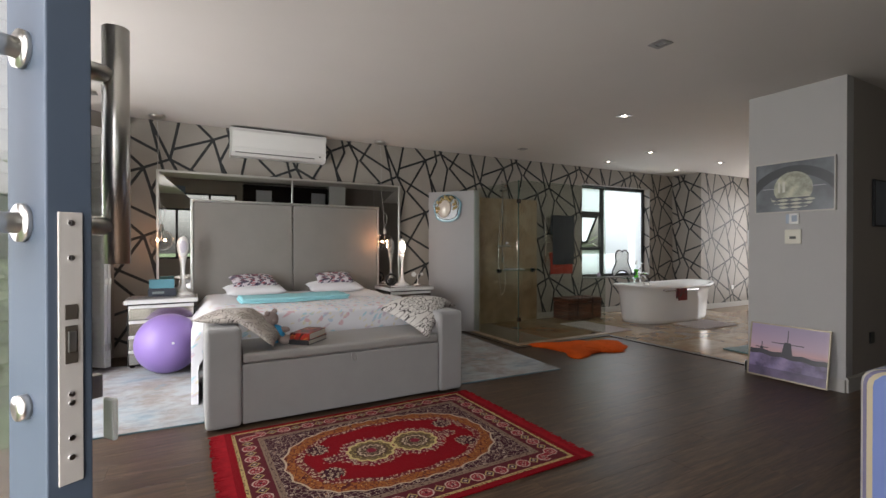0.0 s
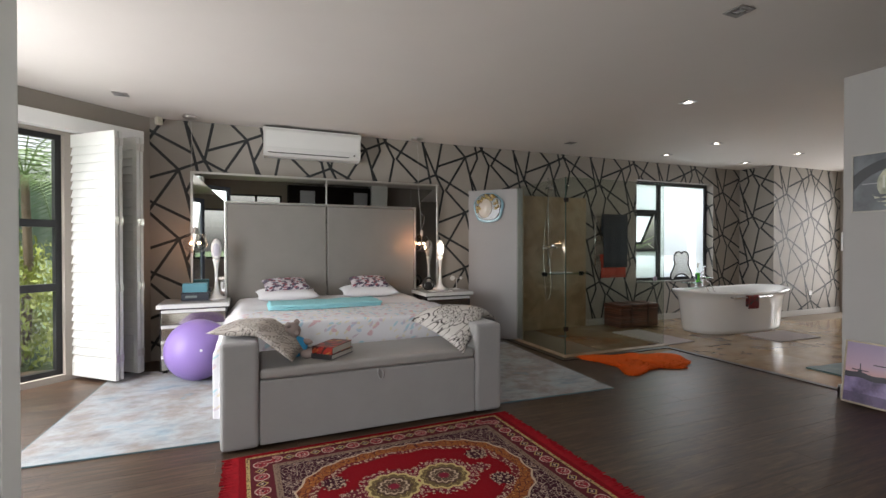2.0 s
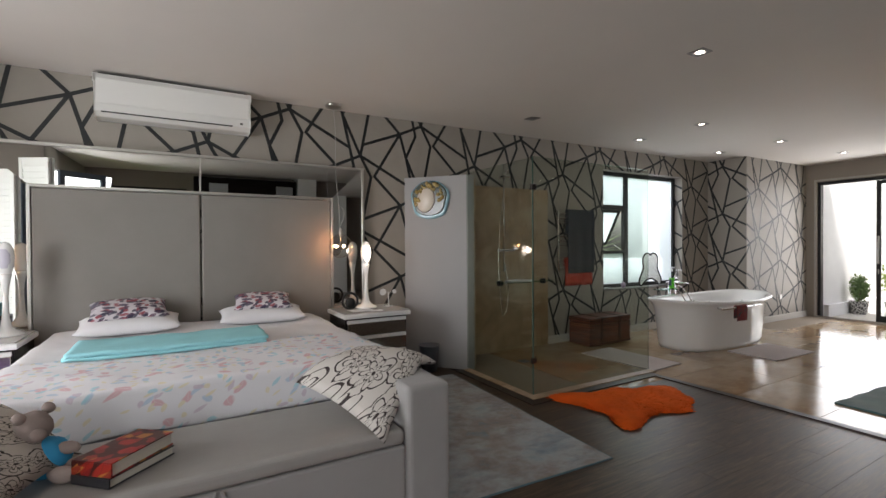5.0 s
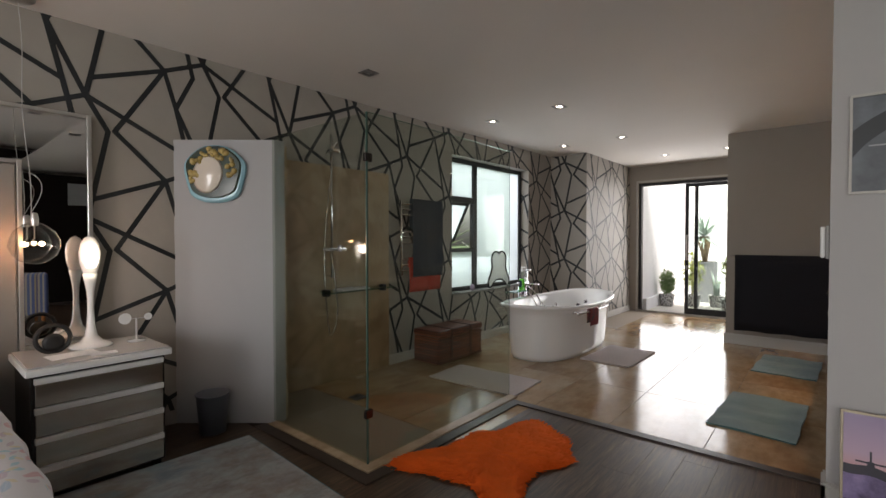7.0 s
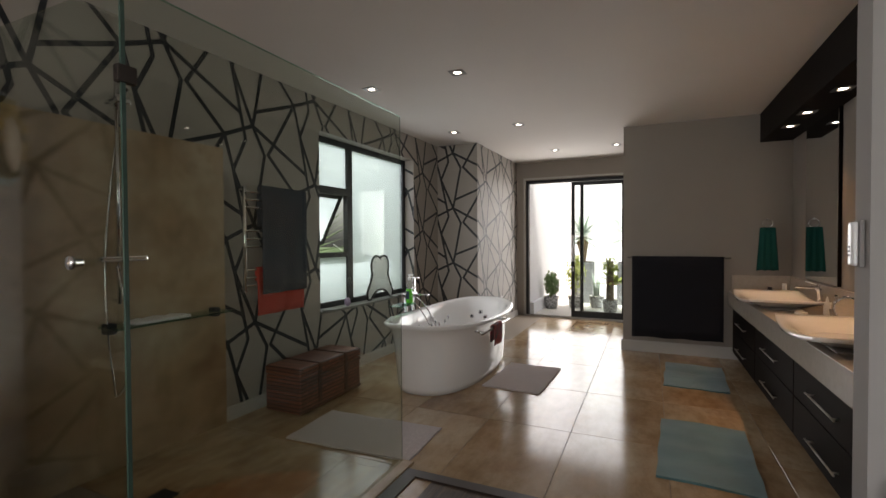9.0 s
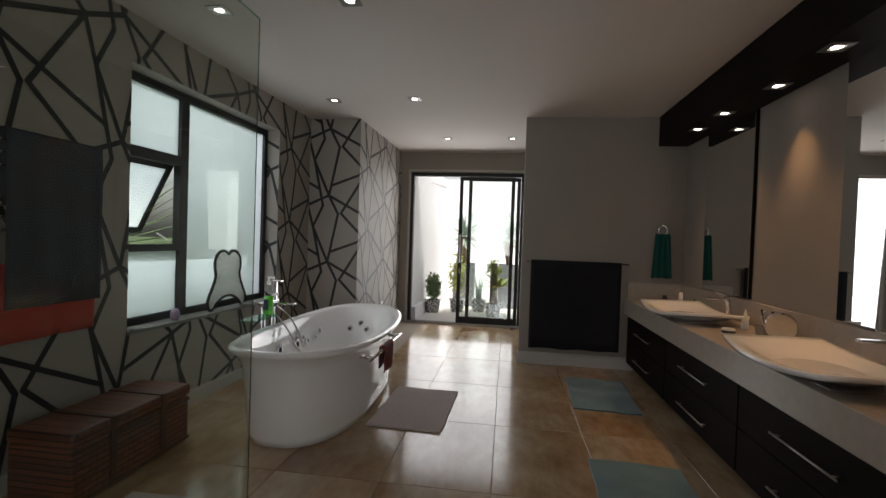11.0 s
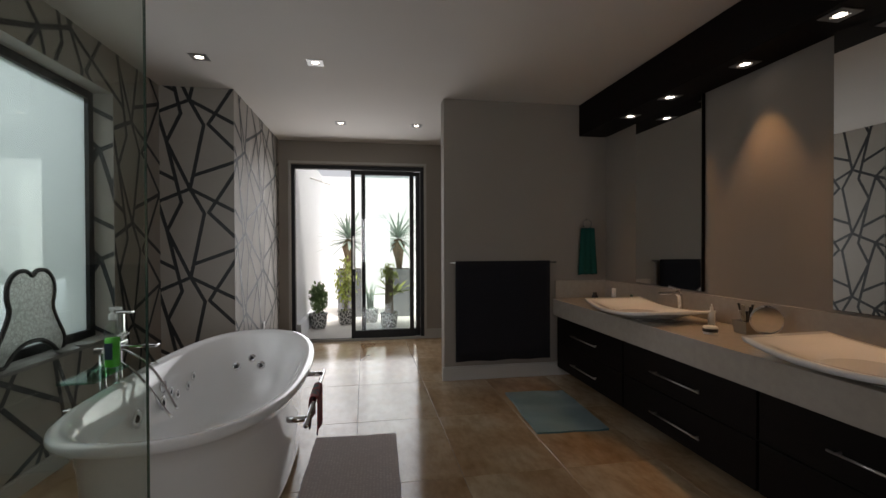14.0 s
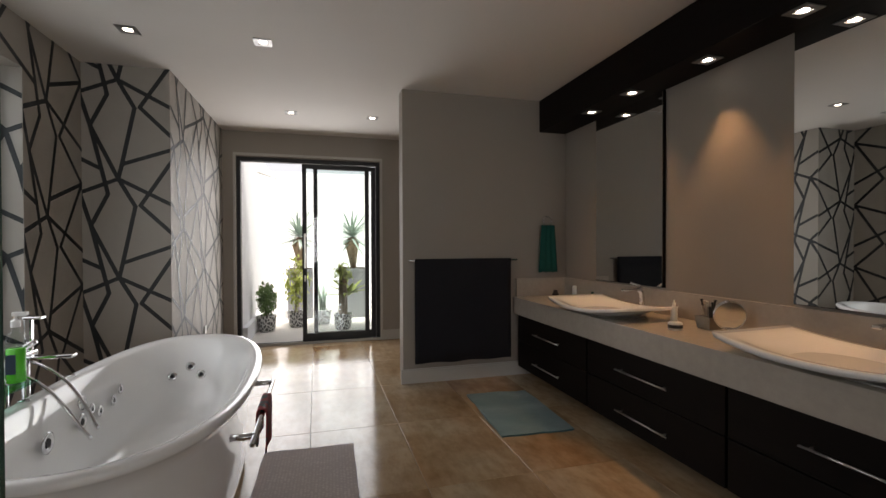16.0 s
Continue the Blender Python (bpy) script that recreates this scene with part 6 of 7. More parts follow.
def lay_rug():
    r = thing("persian_rug", "red patterned rug with fringed ends on the plank floor", "rug", (1.72, 3.44, .001), 0.8)
    part("surface", box(-.90, -.70, 0, .90, .70, .009, .003), persian(), r, "dense patterned pile")
    fr = mat("red_fringe", (.26, .008, .013), .95, vary=.25, scale=30, spec=.1)
    for s in (-1, 1):
        bm = bmesh.new()
        random.seed(9 + s)
        for k in range(210):
            y = -.70 + 1.4 * (k + .5) / 210
            L = random.uniform(.065, .095)
            w = .0042
            dy = random.uniform(-.008, .008)
            join_v = [(s * .895, y - w, .002), (s * .895, y + w, .002), (s * (.90 + L), y + w * .5 + dy, .001), (s * (.90 + L), y - w * .5 + dy, .001)]
            up = [(x, yy, z + .006) for x, yy, z in join_v]
            vs = [bm.verts.new(p) for p in join_v + up]
            for f in ((0, 1, 2, 3), (4, 5, 6, 7), (0, 1, 5, 4), (1, 2, 6, 5), (2, 3, 7, 6), (3, 0, 4, 7)):
                bm.faces.new([vs[i] for i in f])
        bmesh.ops.recalc_face_normals(bm, faces=bm.faces)
        part("fringe", bm, fr, r, "red fringe of loose tassels", kind="stuff")
    m, nt, b = nodes("pale_blue_abstract_rug")
    v = obj_coord(nt)
    n1 = noise_tex(nt, v, 1.7, 7, .7)
    n2 = noise_tex(nt, obj_coord(nt, (1, 2.2, 1), (0, 0, .5)), 3.1, 8, .75)
    c = ramp(nt, n1, [(.32, (.22, .33, .40)), (.46, (.38, .41, .43)), (.6, (.29, .25, .22)), (.72, (.12, .27, .34))])
    c2 = ramp(nt, n2, [(.35, (.62, .62, .62)), (.55, (1, 1, 1)), (.7, (.82, .9, .96))])
    col = mixc(nt, .9, c, c2, "MULTIPLY")
    col = mixc(nt, 1.0, col, (.95, .95, .95), "MULTIPLY")
    nt.links.new(col, b.inputs["Base Color"])
    b.inputs["Roughness"].default_value = .95
    b.inputs["Sheen Weight"].default_value = .15
    bump(nt, b, noise_tex(nt, v, 260, 3), .6, .004)
    g = thing("area_rug", "large pale blue and grey abstract rug under the bed", "rug", (1.77, 5.40, .001), -2.9)
    part("surface", box(-2.16, -1.02, 0, 2.16, 1.02, .010, .003), m, g)
    bd = mat("rug_binding", (.10, .17, .20), .9, vary=.1)
    b2 = box(-2.166, -1.026, 0, 2.166, -1.0205, .008)
    box(-2.166, 1.0205, 0, 2.166, 1.026, .008, bm=b2)
    box(-2.166, -1.0205, 0, -2.1605, 1.0205, .008, bm=b2)
    box(2.1605, -1.0205, 0, 2.166, 1.0205, .008, bm=b2)
    part("binding", b2, bd, g, "dark teal bound edge")


def sheepskin():
    e = thing("sheepskin", "orange dyed sheepskin spread on the plank floor by the shower", "sheepskin rug", (4.80, 4.86, .002))
    tips = ((137, .30), (219, .27), (306, .13), (338, .16), (6, .27), (60, .06))

    def rad(a):
        d = math.degrees(a) % 360
        r = .33 + .05 * math.cos(2 * a + .4)
        for c, k in tips:
            q = (d - c + 180) % 360 - 180
            r += k * math.exp(-(q / 17) ** 2)
        return r + .012 * math.sin(9 * a) + .01 * noise.noise(Vector((math.cos(a) * 4, math.sin(a) * 4, 0)))
    n, rings = 110, 22
    V = [[((k / rings) ** .8 * rad(2 * math.pi * j / n) * math.cos(2 * math.pi * j / n), (k / rings) ** .8 * rad(2 * math.pi * j / n) * math.sin(2 * math.pi * j / n)) for j in range(n)] for k in range(1, rings + 1)]
    L = [[(x, y, .004 + .032 * (1 - (k / rings) ** 6) + .012 * noise.noise(Vector((x * 28, y * 28, 0))) * (1 - (k / rings) ** 8)) for x, y in row] for k, row in enumerate(V, 1)]
    L[-1] = [(x, y, 0) for x, y, z in L[-1]]
    bm = loft(L, True, True)
    FUR = mat("orange_fur", (.80, .135, .018), .95, vary=.16, scale=6, bmp=.6, bscale=60, spec=.1)
    part("pelt", bm, FUR, e, smooth=True)
    random.seed(4)
    tb = bmesh.new()
    for k in range(5200):
        a = random.uniform(0, 2 * math.pi)
        f = random.uniform(0, 1) ** .5
        r = rad(a) * f * 1.0
        x, y = r * math.cos(a), r * math.sin(a)
        h = .030 * (1 - f ** 6) + .003
        s = random.uniform(.008, .015)
        t = random.uniform(0, 6.3)
        out = Vector((math.cos(a), math.sin(a), 0)) * random.uniform(.015, .045) + Vector((math.cos(t), math.sin(t), 0)) * .008
        p = [tb.verts.new((x + s * math.cos(t + q), y + s * math.sin(t + q), h)) for q in (0, 2.1, 4.2)]
        top = tb.verts.new((x + out.x, y + out.y, h + random.uniform(.001, .008)))
        for i in range(3):
            tb.faces.new((p[i], p[(i + 1) % 3], top))
    part("wool", tb, FUR, e, "long orange wool", kind="stuff")


lay_rug()
sheepskin()


# ---- pictures on the partition ----
def paint(name, fn):
    """A picture drawn by its object coordinates: fn(nt, X, Y) gives the colour."""
    m, nt, b = nodes(name)
    sp = nt.nodes.new("ShaderNodeSeparateXYZ")
    v = obj_coord(nt)
    nt.links.new(v, sp.inputs[0])
    nt.links.new(fn(nt, v, Fx(nt, sp.outputs[1]) * -1, Fx(nt, sp.outputs[2])), b.inputs["Base Color"])
    b.inputs["Roughness"].default_value = .35
    return m


def moon(nt, v, U, Z):
    n = noise_tex(nt, v, 6, 5)
    col = ramp(nt, n, [(.3, (.07, .08, .09)), (.7, (.17, .19, .21))])
    arch = ((U).op("POWER", 2) + (Z + .25).op("POWER", 2)).op("SQRT")
    col = mixc(nt, (arch.lt(.44) * arch.gt(.36)).s, col, (.035, .04, .045))
    disc = (U.op("POWER", 2) + (Z + .02).op("POWER", 2)).op("SQRT")
    mo = ramp(nt, noise_tex(nt, v, 14, 5), [(.35, (.22, .23, .17)), (.65, (.55, .55, .42))])
    col = mixc(nt, disc.lt(.155).s, col, mo)
    wave = ((Z * 190).sin() + (U * 60).sin() * .8).gt(.2)
    col = mixc(nt, (disc.lt(.20) * Z.lt(-.10) * wave).s, col, (.5, .5, .4))
    col = mixc(nt, (Z.lt(-.10) * (wave * -1 + 1) * disc.lt(.17)).s, col, (.08, .09, .10))
    col = mixc(nt, ((Z + .01).abs().lt(.0035) * U.abs().gt(.15) * U.abs().lt(.25)).s, col, (.4, .4, .42))
    sails = (U + .09).abs().lt(.03) * (Z - .0).abs().lt(.05) * (U * 150).sin().gt(0)
    return mixc(nt, sails.s, col, (.62, .62, .55))


def mill(nt, v, U, Z):
    g = (Z * 2.0 + .5)
    sky = ramp(nt, g.s, [(.0, (.11, .07, .17)), (.42, (.10, .07, .15)), (.5, (.55, .32, .33)), (.62, (.46, .32, .42)), (1.0, (.28, .22, .36))])
    w = ramp(nt, noise_tex(nt, v, 7, 5), [(.35, (.05, .03, .09)), (.65, (.26, .19, .38))])
    col = mixc(nt, Z.lt(-.035).s, sky, w)
    bank = (Z + .03 + U * .05 + (U * 38).sin() * .006).abs().lt(.022)
    dark = (.012, .008, .02)
    col = mixc(nt, bank.s, col, dark)
    for cu, s in ((.0, 1.0), (-.21, .42)):
        u, z = U - cu, Z + .02
        tower = u.abs().lt(((z * -.16) + .045 * s).max(.0)) * z.gt(0) * z.lt(.115 * s)
        col = mixc(nt, tower.s, col, dark)
        hub = z - .10 * s
        s1 = hub.abs().lt(.004) * u.abs().lt(.13 * s)
        s2 = u.abs().lt(.004) * hub.gt(-.02) * hub.lt(.125 * s)
        col = mixc(nt, s1.max(s2).s, col, dark)
    low = Z.lt(-.16)
    return mixc(nt, (low * .6).s, col, (.03, .015, .05))


def framed(name, label, w, h, m, frame_m, at, lean=0.0):
    e = thing(name, label, "picture")
    e.matrix_basis = at @ pose(0, 0, 0, 0, lean, 0)
    b = box(-.022, -w / 2, -h / 2, 0, -w / 2 + .012, h / 2, .002)
    box(-.022, w / 2 - .012, -h / 2, 0, w / 2, h / 2, .002, bm=b)
    box(-.022, -w / 2 + .012, -h / 2, 0, w / 2 - .012, -h / 2 + .012, bm=b)
    box(-.022, -w / 2 + .012, h / 2 - .012, 0, w / 2 - .012, h / 2, bm=b)
    part("frame", b, frame_m, e, "thin frame")
    part("canvas", box(-.016, -w / 2 + .0125, -h / 2 + .0125, -.002, w / 2 - .0125, h / 2 - .0125), m, e, "printed picture")


PALE_F = mat("pale_frame", (.50, .48, .44), .4, vary=.05)
GOLD_F = mat("worn_gold_frame", (.30, .25, .18), .35, metal=.5, vary=.3, scale=12)
framed("picture", "moonrise picture with sailing ship in a pale frame on the partition", .64, .475, paint("moon_print", moon), PALE_F, pose(5.468, 2.935, 1.79))
framed("picture", "windmill sunset picture in a worn gold frame leaning on the partition", .64, .50, paint("windmill_print", mill), GOLD_F, pose(5.405, 2.95, .258), 9)
th = thing("thermostat", "small white thermostat with a grey screen under the picture", "thermostat")
part("case", box(5.450, 2.888, 1.445, 5.469, 2.965, 1.54, .004), WHITE, th)
part("screen", box(5.4485, 2.888 + .012, 1.445 + .02, 5.4499, 2.888 + .055, 1.54 - .015), mat("lcd_grey_blue", (.22, .27, .33), .2, vary=0), th, "grey screen")
part("side_unit", box(5.455, 2.965 + .001, 1.445 + .005, 5.469, 2.965 + .028, 1.54 - .005, .003), mat("pale_blue_plastic", (.35, .42, .52), .4, vary=0), th, "pale blue side unit")
th = thing("switch_plate", "cream square switch plate with a dark display below the thermostat", "switch")
part("plate", box(5.458, 2.872, 1.262, 5.469, 3.003, 1.395, .003), mat("cream_plastic", (.62, .60, .50), .35, vary=0), th)
part("display", box(5.4565, 2.872 + .04, 1.262 + .045, 5.4579, 2.872 + .09, 1.262 + .07), mat("dark_display", (.03, .03, .02), .2, vary=0), th, "small dark display")
th = thing("wall_socket", "small white socket low on the papered wall past the bath", "socket")
part("plate", box(10.39, 6.172, .36, 10.47, 6.183, .44, .003), WHITE, th)
th = thing("wall_phone", "small white intercom handset on the end of the partition", "intercom")
part("cradle", box(5.505, 3.321, 1.235, 5.560, 3.336, 1.405, .004), mat("grey_cradle", (.38, .38, .37), .4, vary=0), th)
part("handset", box(5.512, 3.337, 1.24, 5.552, 3.358, 1.40, .008), CERAMIC, th)
for z in (1.275, 1.29, 1.305):
    part("button", box(5.522, 3.3585, z, 5.542, 3.3605, z + .007, .001), mat("button_grey", (.12, .12, .13), .5, vary=0), th, "small grey button")
framed("picture", "dark-framed small picture on the dark side wall", .5, .42, mat("dim_print", (.10, .13, .16), .3, vary=.3), BLACK_FRAME, pose(6.22, 2.545, 1.63, 0, 0, 90))
th = thing("socket", "dark double socket low on the side wall", "socket")
part("plate", box(5.93, 2.538, .37, 6.02, 2.549, .47, .003), mat("dark_socket", (.03, .03, .03), .4, vary=0), th)


# ---- plaque, bin, stand, clutter ----
def plaque():
    n = Vector((-.766, -.643, 0))
    at = pose(3.95, 6.695, 1.80, 0, 0, math.degrees(math.atan2(-.77, .64)))
    e = thing("wall_plaque", "round cream, gold and pale blue ceramic plaque on the wall", "wall ornament")
    e.matrix_basis = at @ pose(0, -.004, 0)
    ring = [(x * (1 + .05 * math.sin(5 * k / 64 * 6.28)), z) for k, (x, z) in enumerate(super_ring(.215, .205, 2.3, 64))]
    b = loft([[(x, 0, z) for x, z in ring], [(x, -.02, z) for x, z in ring], [(x * .93, -.035, z * .93) for x, z in ring]])
    part("backing", b, mat("pale_blue_glaze", (.25, .45, .52), .15, vary=.1), e, "pale blue glazed rim", smooth=False)
    c = loft([[(x * .9, -.0352, z * .9 + .012) for x, z in ring], [(x * .86, -.05, z * .86 + .012) for x, z in ring]])
    part("dark_field", c, mat("dark_green_glaze", (.03, .045, .03), .15, vary=.4), e, "dark green glaze")
    f = turned([(0, .02), (.05, .018), (.09, .008), (.105, 0), (0, 0)], 32)
    f.transform(Matrix.Rotation(radians(12), 4, "Y") @ Matrix.Rotation(radians(90), 4, "X") @ Matrix.Diagonal((1.02, 1.3, 1, 1)))
    part("cream_oval", f, mat("cream_glaze", (.62, .55, .47), .12, vary=.05), e, "raised cream oval", smooth=True).matrix_basis = pose(-.035, -.05, -.005)
    random.seed(2)
    for k in range(46):
        a = random.uniform(-.3, 3.6)
        r = random.uniform(.105, .165)
        s = bmesh.new()
        bmesh.ops.create_uvsphere(s, u_segments=8, v_segments=6, radius=random.uniform(.012, .022))
        s.transform(Matrix.Translation((r * math.cos(a), -.055, .015 + r * math.sin(a))))
        part("curl", s, mat("gold_glaze", (.38, .28, .10), .2, vary=.5, scale=30), e, smooth=True)


plaque()
bn = thing("waste_bin", "small round grey waste bin against the stub wall", "bin", (3.86, 6.58, .001))
part("bucket", turned([(.082, 0), (.105, .26), (.112, .265), (.112, .272), (.100, .27), (.078, .006), (0, .006)], 32), mat("grey_plastic_bin", (.13, .14, .16), .4, vary=.03), bn, smooth=True)
js = thing("jewellery_stand", "clear jewellery stand with two white discs on the bedside cabinet", "ornament", (3.42, 6.62, .703))
part("base", turned([(0, 0), (.05, 0), (.05, .006), (.005, .012), (.005, .14), (0, .14)], 20), mat("clear_acrylic", (.55, .55, .55), .1), js, "clear stand", smooth=True)
for dx, rr in ((-.06, .034), (.065, .022)):
    dsc = turned([(0, -.004), (rr, -.003), (rr, .003), (0, .004)], 20)
    dsc.transform(Matrix.Rotation(radians(90), 4, "X"))
    part("disc", dsc, CERAMIC, js, "white disc").matrix_basis = pose(dx, 0, .145)
part("crossbar", tube([(-.06, 0, .14), (.065, 0, .14)], .003, 6), MATS["clear_acrylic"], js, "thin crossbar")
hp = thing("headset", "black round headset lying upright on the bedside cabinet", "headphones", (3.02, 6.62, .703))
part("band", tube([(.075 * math.cos(a), 0, .08 + .075 * math.sin(a)) for a in [2 * math.pi * k / 28 for k in range(28)]], .012, 8, True), mat("black_soft_plastic", (.012, .012, .012), .5, vary=0), hp, smooth=True)
part("cushion", turned([(0, 0), (.045, 0), (.05, .02), (.03, .03), (0, .03)], 20), MATS["black_soft_plastic"], hp, smooth=True).matrix_basis = pose(0, .01, .06, 90)
bx = thing("clock_radio", "dark clock radio with a turquoise box on the bedside cabinet", "radio", (.36, 6.60, .703), -4)
part("body", box(-.13, -.06, 0, .13, .06, .085, .008), mat("dark_radio_plastic", (.03, .035, .05), .3, vary=.05), bx)
part("face", box(-.09, -.0625, .03, .02, -.0605, .055), mat("radio_display", (.20, .24, .24), .2, vary=0), bx, "pale display")
bx2 = thing("tissue_box", "turquoise box standing on the clock radio", "box", (.36, 6.61, .789), -4)
part("carton", box(-.12, -.05, 0, .11, .05, .095, .003), mat("teal_card", (.09, .27, .33), .5, vary=.1), bx2)
tp = thing("sensor", "small cream ceiling-corner alarm sensor", "alarm sensor", (-.02, 6.93, 2.60), 35)
part("case", box(-.03, -.03, 0, .03, .03, .085, .008), mat("cream_plastic", (.62, .60, .50), .35), tp)
for x, y, w, d in ((3.08, 6.48, .22, .14), (3.2, 6.40, .12, .07)):
    pp = thing("paper", "loose white paper on the bedside cabinet", "paper", (x, y, .7035), random.uniform(-9, 9))
    part("sheet", box(-w / 2, -d / 2, 0, w / 2, d / 2, .002), SHEET, pp)


def armchair():
    e = thing("armchair", "armchair in blue, cream and violet stripes near the entrance", "armchair", (2.93, 1.00, 0), 176)
    m, nt, b = nodes("striped_cotton")
    sp = nt.nodes.new("ShaderNodeSeparateXYZ")
    nt.links.new(obj_coord(nt), sp.inputs[0])
    x = Fx(nt, sp.outputs[0]) + Fx(nt, sp.outputs[1]) * .8
    f = (x * 7.0).op("FRACT")
    r = ramp(nt, f.s, [(0, (.14, .19, .36)), (.2, (.45, .42, .36)), (.36, (.16, .15, .24)), (.5, (.42, .36, .24)), (.62, (.13, .18, .38)), (.85, (.46, .44, .40))])
    r.node.color_ramp.interpolation = "CONSTANT"
    nt.links.new(r, b.inputs["Base Color"])
    b.inputs["Roughness"].default_value = .85
    part("seat", box(-.33, -.34, .2, .33, .36, .43, .05, 3), m, e)
    part("backrest", box(-.42, -.46, .2, .42, -.34, .84, .05, 4), m, e)
    for a, b_ in ((-.44, -.33), (.33, .44)):
        part("arm", box(a, -.33, .2, b_, .40, .63, .05, 4), m, e)
    for a in (-.36, .36):
        for c in (-.38, .32):
            part("leg", turned([(0, 0), (.018, 0), (.026, .2), (0, .2)], 14), mat("orange_wood_leg", (.35, .13, .03), .4), e).matrix_basis = pose(a, c, 0)


armchair()
# the dark wall opposite the bed, seen in the mirrors
dp = thing("wall_cabinet", "long dark wall cabinet opposite the bed with two pale framed panels", "cabinet")
part("carcass", box(1.95, -1.598, .1, 4.36, -1.2, 2.6, .004), BLACK_WOOD, dp)
for x in (2.28, 3.85):
    part("panel", box(x, -1.198, 2.02, x + .42, -1.185, 2.45, .003), mat("pale_grey_panel", (.30, .31, .32), .4), dp, "pale grey framed panel")
for x, y, lit, pw in ((8.68, 6.25, 1, 0), (8.65, 5.42, 1, 0), (10.38, 5.32, 1, 0), (10.36, 4.455, 1, 0), (6.82, 5.43, 1, 0), (6.87, 6.28, 1, 0), (4.84, 4.29, 1, 0), (4.95, 6.2, 0, 0), (3.57, 2.94, 0, 0), (-.21, 6.2, 0, 0)):
    downlight(x, y, H, bool(lit), pw, rz=0)


# ---- yard and garden ----
LEAF = mat("leaf_green", (.13, .21, .07), .5, vary=.4, scale=5)
LEAF2 = mat("leaf_yellow_green", (.30, .35, .07), .5, vary=.4, scale=5)
AGAVE = mat("agave_grey_green", (.34, .42, .36), .5, vary=.25, scale=5)
SOIL = mat("potting_soil", (.03, .02, .015), .95)


def pot_mat():
    m, nt, b = nodes("zebra_pot_glaze")
    v = obj_coord(nt)
    w = nt.nodes.new("ShaderNodeTexVoronoi")
    w.feature = "DISTANCE_TO_EDGE"
    w.inputs["Scale"].default_value = 26
    mp = nt.nodes.new("ShaderNodeMapping")
    mp.inputs["Scale"].default_value = (1, 1, .55)
    nt.links.new(v, mp.inputs[0])
    nt.links.new(mp.outputs[0], w.inputs["Vector"])
    nt.links.new(ramp(nt, w.outputs["Distance"], [(.09, (.6, .6, .58)), (.13, (.03, .03, .03))]), b.inputs["Base Color"])
    b.inputs["Roughness"].default_value = .3
    return m


POT = pot_mat()


def blade(L, w, droop, seg=5):
    bm = bmesh.new()
    rows = []
    for k in range(seg + 1):
        t = k / seg
        x, z = L * t * (1 - .15 * droop * t), L * (.5 * t - droop * t * t * .55)
        ww = w * (1 - t) ** .6 * (0.6 + .4 * min(1, t * 4))
        rows.append([bm.verts.new((x, -ww, z + ww * .4)), bm.verts.new((x, 0, z)), bm.verts.new((x, ww, z + ww * .4))])
    for a, b in zip(rows, rows[1:]):
        bm.faces.new((a[0], a[1], b[1], b[0]))
        bm.faces.new((a[1], a[2], b[2], b[1]))
    return bm


def rosette(n, L, w, seed, up=.6):
    random.seed(seed)
    bm = bmesh.new()
    for k in range(n):
        b = blade(L * random.uniform(.75, 1.1), w, random.uniform(.1, .9))
        tilt = -math.degrees(math.asin(min(.99, up * (1 - k / n) * 1.2))) + random.uniform(-12, 12)
        join(bm, b, pose(0, 0, .02 * k / n, 0, tilt + 15, k * 137.5 + random.uniform(-8, 8)))
    return bm


def spikes(n, L, w, seed):
    """Stiff narrow leaves pointing out all round, from upright to just below level."""
    random.seed(seed)
    bm = bmesh.new()
    for k in range(n):
        b = blade(L * random.uniform(.85, 1.1), w, 0.12)
        t = k / n
        join(bm, b, pose(0, 0, .10 * t, 0, 58 - 90 * t + random.uniform(-8, 8), k * 137.5 + random.uniform(-8, 8)))
    return bm


def leaves(n, rx, ry, rz, s, seed, hollow=.0):
    random.seed(seed)
    bm = bmesh.new()
    for k in range(n):
        a, c = random.uniform(0, 6.283), random.uniform(-1, 1)
        r = random.uniform(hollow, 1) ** .5 * (1 + .25 * noise.noise(Vector((math.cos(a) * 2, math.sin(a) * 2, c * 2 + seed))))
        q = (1 - c * c) ** .5
        p = Vector((rx * r * q * math.cos(a), ry * r * q * math.sin(a), rz * (c * r)))
        m = Matrix.Translation(p) @ Euler((random.uniform(0, 6), random.uniform(0, 6), random.uniform(0, 6))).to_matrix().to_4x4()
        z = s * random.uniform(.6, 1.3)
        v = [bm.verts.new(m @ Vector(t)) for t in ((-z, 0, 0), (0, -z * .35, z * .12), (z, 0, 0), (0, z * .35, z * .12))]
        bm.faces.new(v)
    return bm


